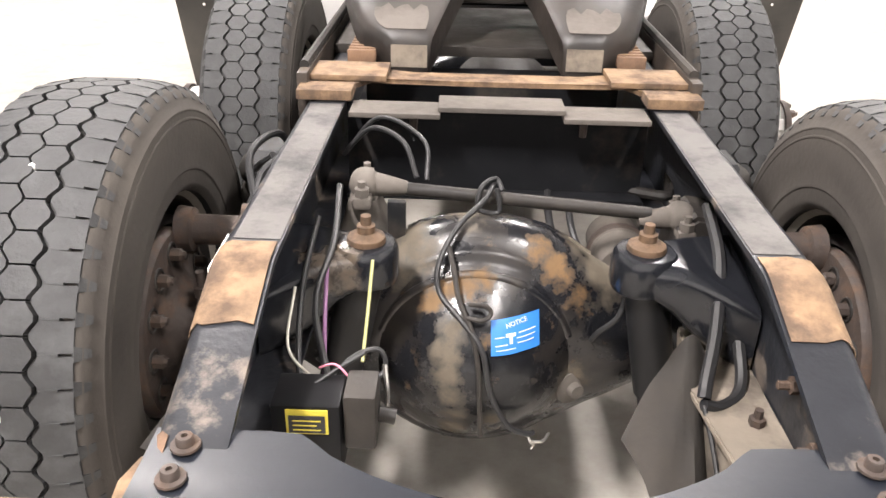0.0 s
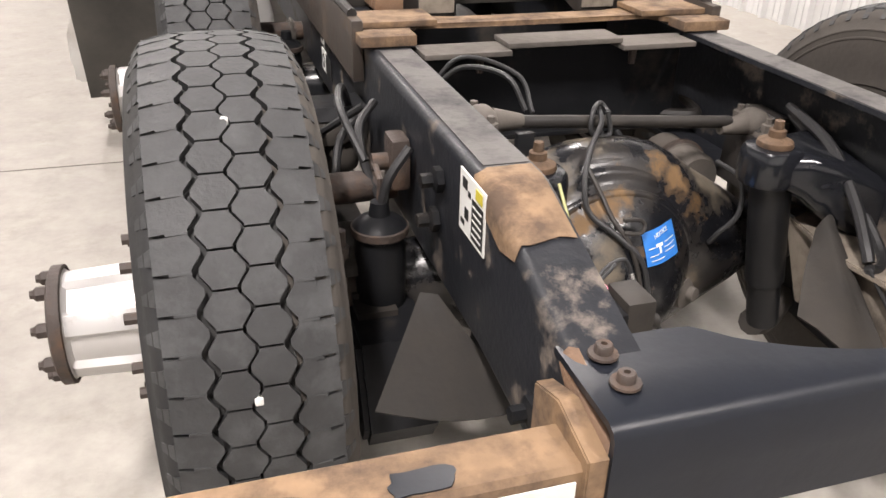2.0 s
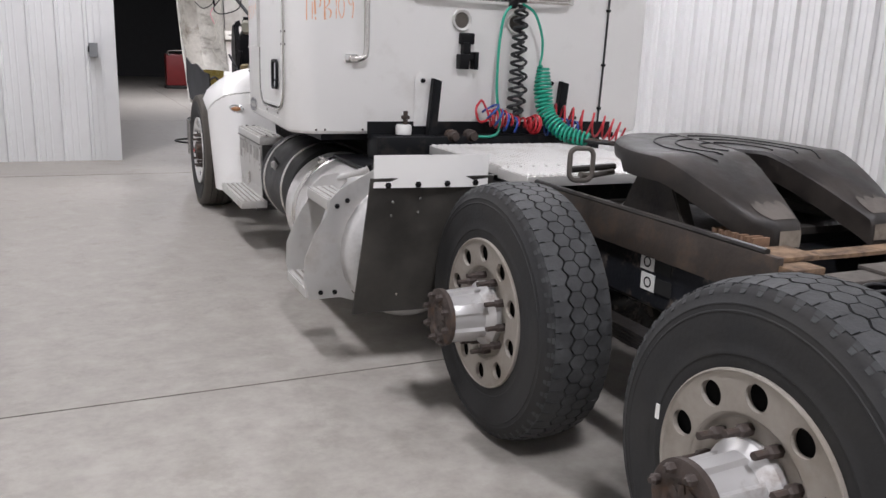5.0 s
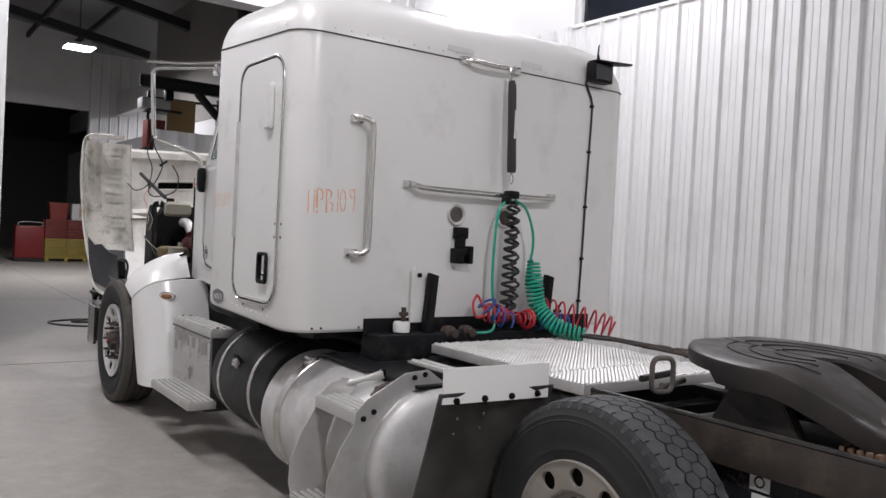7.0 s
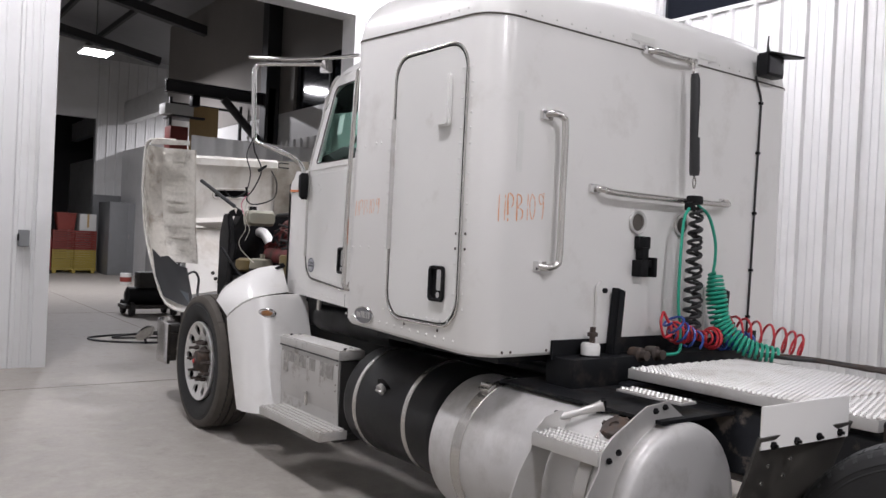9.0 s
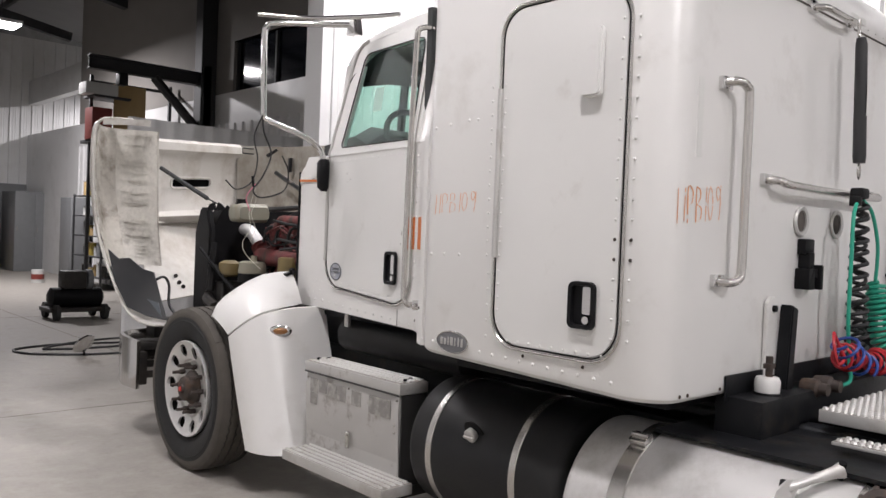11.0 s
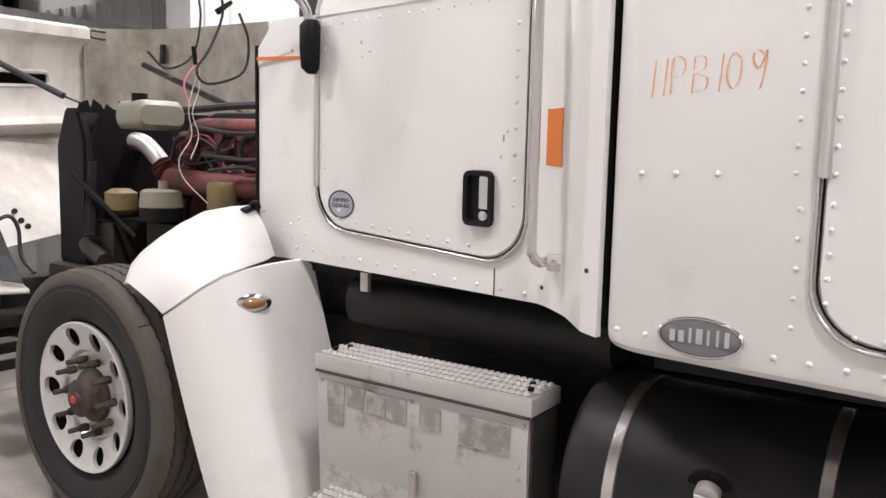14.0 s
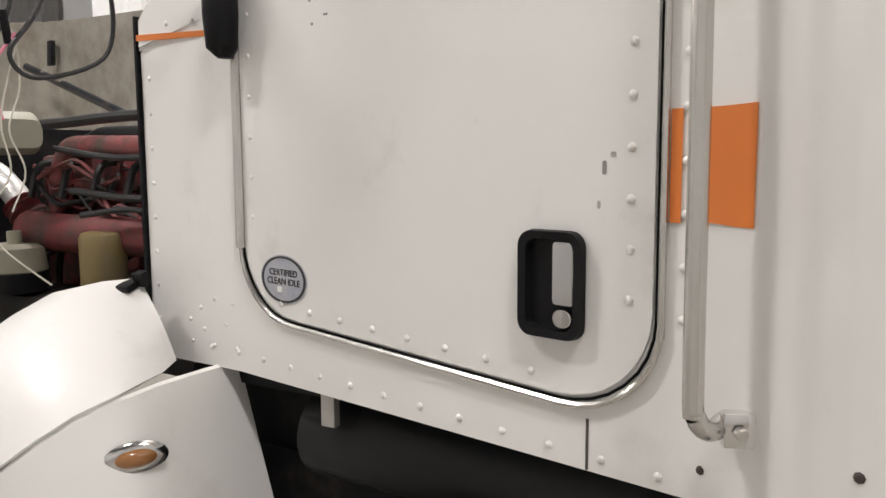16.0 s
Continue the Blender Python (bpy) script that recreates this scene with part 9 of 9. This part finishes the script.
for mat, n, lab in ((BLACKHOSE, 9, "tangled black hoses and cables"), (REDENGINE, 7, "thin red fuel lines")):
    b = fresh()
    for k in range(n):
        y, z = rng.uniform(5.9, 6.5), rng.uniform(1.36, 1.52)
        pts = [(-0.40 - rng.uniform(0, 0.06), y + 0.11 * q, z + rng.uniform(-0.06, 0.06)) for q in range(5)]
        tube(b, curve(pts, 4), rng.uniform(0.004, 0.009), 5)
    tagged(part("hose_tangle", b, mat, bay), lab, kind="stuff")
# chassis ends and bumper
b = fresh()
for s in (-1, 1):
    box(b, s * 0.43 - 0.045, s * 0.43 + 0.045, 6.7, 7.85, 0.62, 0.90, 0.01)
box(b, -0.95, 0.95, 7.62, 7.78, 0.60, 0.80, 0.02)
box(b, -0.80, -0.46, 7.05, 7.45, 0.76, 0.90, 0.03)
tube(b, curve([(-0.80, 6.95, 0.95), (-0.78, 7.1, 0.99), (-0.7, 7.25, 1.0), (-0.6, 7.45, 0.95)], 5), 0.04, 8)
part("front_frame", b, GREASE, truck, "black front frame horns")
b = fresh()
loft(b, [[(-1.19, 7.34, z0), (-1.165, 7.34, z0), (-1.165, 7.34, z1), (-1.19, 7.34, z1)] if k == 0 else [(-1.19 + dx, yy, z0), (-1.165 + dx, yy - 0.005, z0), (-1.165 + dx, yy - 0.005, z1), (-1.19 + dx, yy, z1)] for k, (yy, dx, z0, z1) in enumerate(((7.34, 0, 0.34, 0.68), (7.60, 0.0, 0.33, 0.69), (7.80, 0.05, 0.33, 0.69), (7.93, 0.18, 0.33, 0.69), (7.98, 0.40, 0.33, 0.69), (8.0, 1.18, 0.33, 0.69), (7.98, 1.96, 0.33, 0.69)))])
bump = part("bumper", b, CHROME, truck, "dull chrome bumper with black inner brackets")
part("bumper_bracket", box(fresh(), -1.16, -0.50, 7.42, 7.62, 0.60, 0.66, 0.01), GREASE, bump)
part("bumper_bracket", box(fresh(), -1.16, -1.10, 7.36, 7.66, 0.36, 0.598, 0.01), GREASE, bump)
part("bumper_bracket", box(fresh(), -0.62, -0.48, 7.40, 7.95, 0.38, 0.598, 0.02), GREASE, bump)
for k in range(3):
    part("bumper_rib", box(fresh(), -1.10, -0.66, 7.40 + 0.05 * k, 7.425 + 0.05 * k, 0.40 + 0.07 * k, 0.45 + 0.07 * k, 0.004), GREASE, bump)

# ---- workshop beyond the truck ----
# a switch box on the wall beside the opening
sw = thing("switch_box", "small grey electrical switch box on the ribbed wall", "switch box")
part("box", prism(fresh(), [(-2.05, 1.25), (-1.95, 1.25), (-1.95, 1.42), (-2.05, 1.42)], "y", 9.49, 9.56, 0.01), CABINETGREY, sw)
part("lever", box(fresh(), -2.062, -2.048, 9.47, 9.51, 1.31, 1.38, 0.004), BLACKPLASTIC, sw)


def crate(m, mat, label):
    c = thing("crate", label, "crate", "stacked crates in the doorway")
    c.matrix_world = m
    b = fresh()
    w, d, h = 0.60, 0.42, 0.30
    box(b, -w / 2, w / 2, -d / 2, d / 2, 0.0, 0.015)
    part("base", b, mat, c)
    for k in range(4):
        z = 0.03 + 0.07 * k
        for x0, x1, y0, y1 in ((-w / 2, w / 2, -d / 2, -d / 2 + 0.012), (-w / 2, w / 2, d / 2 - 0.012, d / 2), (-w / 2, -w / 2 + 0.012, -d / 2, d / 2), (w / 2 - 0.012, w / 2, -d / 2, d / 2)):
            part("slat", box(fresh(), x0, x1, y0, y1, z, z + 0.05, 0.003), mat, c)
    for sx in (-1, 1):
        for sy in (-1, 1):
            part("post", box(fresh(), sx * w / 2 - 0.02, sx * w / 2 + 0.02, sy * d / 2 - 0.02, sy * d / 2 + 0.02, 0, h, 0.004), mat, c)
    return c


for k, (x, y, z, mat, lab) in enumerate(((1.75, 27.2, 0.12, YELLOWCRATE, "yellow plastic slatted crate on a pallet"), (2.36, 27.2, 0.12, YELLOWCRATE, "yellow plastic slatted crate on a pallet"), (1.75, 27.2, 0.42, YELLOWCRATE, "yellow plastic slatted crate, stacked"), (2.36, 27.2, 0.42, YELLOWCRATE, "yellow plastic slatted crate, stacked"), (1.75, 27.2, 0.72, REDCRATE, "red plastic slatted crate, stacked"), (2.36, 27.2, 0.72, REDCRATE, "red plastic slatted crate, stacked"), (1.75, 27.2, 1.02, REDCRATE, "red plastic slatted crate, stacked"), (2.36, 27.2, 1.02, REDCRATE, "red plastic slatted crate, stacked"))):
    crate(pose(x, y, z), mat, lab)
pal = thing("pallet", "worn yellow pallet under the crates", "pallet", at=(2.05, 27.2, 0))
for k in range(5):
    part("board", box(fresh(), -0.65, 0.65, -0.25 + 0.11 * k, -0.17 + 0.11 * k, 0.09, 0.118, 0.003), YELLOWCRATE, pal)
for x in (-0.55, 0, 0.55):
    part("block", box(fresh(), x - 0.05, x + 0.05, -0.25, 0.27, 0.0, 0.09, 0.003), YELLOWCRATE, pal)
bx = thing("carton", "white cardboard box on the red crates", "box", at=(2.42, 27.2, 1.32))
part("body", box(fresh(), -0.24, 0.24, -0.2, 0.2, 0, 0.52, 0.01), CARD, bx)
part("tape", box(fresh(), -0.03, 0.03, -0.204, -0.2, 0.1, 0.52), WOOD, bx)
rb = thing("red_bin", "dark red plastic bin on the crates", "bin", at=(1.80, 27.2, 1.32))
part("body", loft(fresh(), [[(x, y, z) for x, y in rounded(-w, w, -w * 0.8, w * 0.8, 0.05, 3)] for w, z in ((0.24, 0), (0.29, 0.5), (0.31, 0.5), (0.31, 0.53))]), REDCRATE, rb)


def cabinet(x0, x1, y0, y1, z1, label, doors):
    c = thing("metal_cabinet", label, "cabinet", at=((x0 + x1) / 2, (y0 + y1) / 2, 0))
    w, d = (x1 - x0) / 2, (y1 - y0) / 2
    part("body", box(fresh(), -w, w, -d, d, 0, z1, 0.012), CABINETGREY, c)
    for k in range(doors):
        a = -w + 2 * w * k / doors
        dr = part("door", box(fresh(), a + 0.015, a + 2 * w / doors - 0.015, -d - 0.016, -d - 0.001, 0.06, z1 - 0.05, 0.004), CABINETGREY, c)
        part("handle", box(fresh(), a + 0.05, a + 0.07, -d - 0.035, -d - 0.016, z1 * 0.5, z1 * 0.5 + 0.14, 0.004), STEEL, dr)
    return c


cabinet(2.85, 3.9, 26.2, 27.6, 2.25, "tall grey steel cabinet against the far wall", 2)
cabinet(3.0, 3.45, 22.0, 22.8, 2.05, "narrow light grey steel locker", 1)
rack = thing("shelf_rack", "open steel shelf rack full of tins and bottles", "shelf", at=(3.2, 20.2, 0))
for x in (-0.42, 0.42):
    for y in (-0.9, 0.9):
        part("upright", box(fresh(), x - 0.02, x + 0.02, y - 0.02, y + 0.02, 0, 2.1, 0.003), STEELBEAM, rack)
for z in (0.25, 0.7, 1.15, 1.6, 2.05):
    part("shelf", box(fresh(), -0.43, 0.43, -0.92, 0.92, z, z + 0.025, 0.003), STEELBEAM, rack)
random.seed(11)
for z in (0.275, 0.725, 1.175, 1.625, 2.075):
    for k in range(6):
        r, h = random.uniform(0.05, 0.09), random.uniform(0.16, 0.32)
        tin = thing("tin", "small workshop tin on the shelf rack", "tin", "tins on the rack", at=(3.2 - 0.30 + 0.02 * k, 20.2 - 0.75 + 0.29 * k, z))
        mt_ = random.choice((CABINETGREY, CARD, YELLOWCRATE, GREASE, WOOD))
        part("can", tube(fresh(), [(0, 0, 0), (0, 0, h)], r, 12), mt_, tin)
        part("lid", tube(fresh(), [(0, 0, h), (0, 0, h + 0.015)], r * 1.03, 12), STEEL, tin)

# jib crane on the column
jib = thing("jib_crane", "dark steel wall-mounted jib beam with a diagonal brace", "crane", at=(3.4, 16.0, 4.25))
b = fresh()
prism(b, [(-0.08, -0.12), (0.08, -0.12), (0.08, -0.10), (0.012, -0.10), (0.012, 0.10), (0.08, 0.10), (0.08, 0.12), (-0.08, 0.12), (-0.08, 0.10), (-0.012, 0.10), (-0.012, -0.10), (-0.08, -0.10)], "x", -2.1, 0.1)
part("beam", b, STEELBEAM, jib)
part("brace", tube(fresh(), [(-0.95, 0, -0.1), (-0.04, 0, -1.0)], 0.085, 8), STEELBEAM, jib)
part("bracket", box(fresh(), -0.06, 0.1, -0.14, 0.14, -1.2, 0.25, 0.01), STEELBEAM, jib)
part("trolley", box(fresh(), -1.6, -1.45, -0.1, 0.1, -0.34, -0.12, 0.02), BLACKPLASTIC, jib)
# plywood and boxes on the high rack
hr = thing("high_rack", "steel rack holding plywood and cartons high on the wall", "rack", at=(3.1, 17.6, 0))
for x in (-1.2, 0.35):
    part("upright", box(fresh(), x - 0.03, x + 0.03, -0.03, 0.03, 0, 4.3, 0.004), STEELBEAM, hr)
part("shelf", box(fresh(), -1.25, 0.4, -0.4, 0.4, 3.0, 3.06, 0.006), STEELBEAM, hr)
part("rung", box(fresh(), -1.2, 0.35, -0.03, 0.03, 4.15, 4.2, 0.004), STEELBEAM, hr)
ply = thing("plywood_sheet", "tan plywood sheet leaning on the high rack", "plywood", at=(2.55, 17.45, 3.06))
part("sheet", box(fresh(), -0.28, 0.34, -0.012, 0.012, 0, 1.1, 0.003), WOOD, ply)
cb = thing("carton", "white cardboard box high on the steel rack", "box", at=(2.0, 17.5, 3.9))
part("body", box(fresh(), -0.3, 0.3, -0.2, 0.2, 0, 0.22, 0.01), CARD, cb)
part("support_shelf", box(fresh(), -1.25, -0.55, -0.3, 0.3, 3.86, 3.9, 0.004), STEELBEAM, hr)
cb = thing("carton", "dark red parts box on the steel rack", "box", at=(1.95, 17.5, 3.06))
part("body", box(fresh(), -0.12, 0.25, -0.2, 0.2, 0, 0.6, 0.01), REDCRATE, cb)
# corrugated sheets stacked on edge behind the hood
st = thing("corrugated_sheet", "grey corrugated steel sheets standing on edge", "metal sheet", at=(2.2, 12.6, 0.0))
b = fresh()
rows = []
for k in range(64):
    x = -1.5 + 3.0 * k / 63
    o = 0.035 if k % 6 in (1, 2) else 0.0
    rows.append([(x, -o, 0.0), (x, -o, 1.5), (x, -o, 2.95)])
sheet(b, rows, 0.004)
part("sheet", b, SIDING, st)
for k in range(2):
    part("rail", box(fresh(), -1.52, 1.52, 0.03, 0.08, 0.8 + 1.4 * k, 0.86 + 1.4 * k, 0.004), STEELBEAM, st)
# engine-like pump, floor lamp head and hoses
pump = thing("compressor_unit", "small black engine-driven compressor on wheels", "compressor", at=(0.75, 14.6, 0))
part("base", box(fresh(), -0.45, 0.45, -0.25, 0.25, 0.12, 0.18, 0.01), GREASE, pump)
part("tank", tube(fresh(), [(-0.40, 0, 0.33), (-0.36, 0, 0.33), (0.36, 0, 0.33), (0.40, 0, 0.33)], [0.08, 0.15, 0.15, 0.08], 16), BLACKPLASTIC, pump)
part("motor", box(fresh(), -0.22, 0.12, -0.16, 0.16, 0.46, 0.74, 0.04), GREASE, pump)
part("fan", tube(fresh(), [(0.14, 0, 0.6), (0.22, 0, 0.6)], 0.16, 18), CABINETGREY, pump)
for x in (-0.35, 0.35):
    part("wheel", tube(fresh(), [(x - 0.03, -0.27, 0.12), (x + 0.03, -0.27, 0.12)], 0.12, 16), RUBBER, pump)
    part("wheel", tube(fresh(), [(x - 0.03, 0.27, 0.12), (x + 0.03, 0.27, 0.12)], 0.12, 16), RUBBER, pump)
ml_ = thing("mirror_head", "loose chrome convex mirror lying on the floor", "mirror", at=(-0.35, 10.9, 0.0))
b = fresh()
lathe(b, [(0, 0.05), (0.09, 0.04), (0.13, 0.0), (0.125, -0.02), (0, -0.03)], 24, pose(0, 0, 0.15, 0, 40, -60))
part("shell", b, CHROME, ml_)
part("stand", tube(fresh(), [(0, 0.03, 0.14), (0.05, 0.12, 0.0)], 0.012, 8), BLACKPLASTIC, ml_)
hose = thing("air_hose", "black rubber air hose looped on the concrete", "hose")
part("hose", tube(fresh(), curve([(0.6, 10.9, 0.012), (-0.2, 11.0, 0.012), (-0.75, 11.3, 0.012), (-0.85, 11.7, 0.012), (-0.3, 11.9, 0.012), (0.4, 11.75, 0.012), (0.9, 11.6, 0.03), (0.1, 11.35, 0.03), (-0.6, 11.5, 0.03), (0.2, 12.1, 0.012), (1.5, 12.2, 0.012)], 8), 0.014, 7), BLACKHOSE, hose)
fd = thing("floor_drain", "round dark drain cover set in the concrete", "drain", at=(-3.35, 8.0, 0.0))
part("cover", tube(fresh(), [(0, 0, 0.0005), (0, 0, 0.005)], 0.13, 24), GREASE, fd)
red = thing("red_machine", "red painted machine standing in the dark doorway", "machine", at=(0.95, 26.9, 0))
part("body", box(fresh(), -0.4, 0.4, -0.3, 0.3, 0.1, 1.1, 0.05), REDMACHINE, red)
part("base", box(fresh(), -0.42, 0.42, -0.32, 0.32, 0.0, 0.1, 0.01), GREASE, red)
part("handle", tube(fresh(), curve([(-0.3, -0.3, 1.05), (-0.3, -0.42, 1.2), (0.3, -0.42, 1.2), (0.3, -0.3, 1.05)], 5), 0.02, 8), STEEL, red)
can = thing("paint_can", "small white and red can on the floor", "can", at=(2.3, 22.0, 0))
part("can", tube(fresh(), [(0, 0, 0), (0, 0, 0.3)], 0.14, 16), CARD, can)
part("band", tube(fresh(), [(0, 0, 0.08), (0, 0, 0.2)], 0.143, 16), REDCRATE, can)


def depth(ob):
    return 0 if ob.parent is None else 1 + depth(ob.parent)


# no piece sits deeper than thing, part, sub-part
for ob in list(scene.collection.all_objects):
    while depth(ob) > 2:
        up = ob.parent
        m = up.matrix_basis @ ob.matrix_basis
        ob.parent = up.parent
        ob.matrix_basis = m
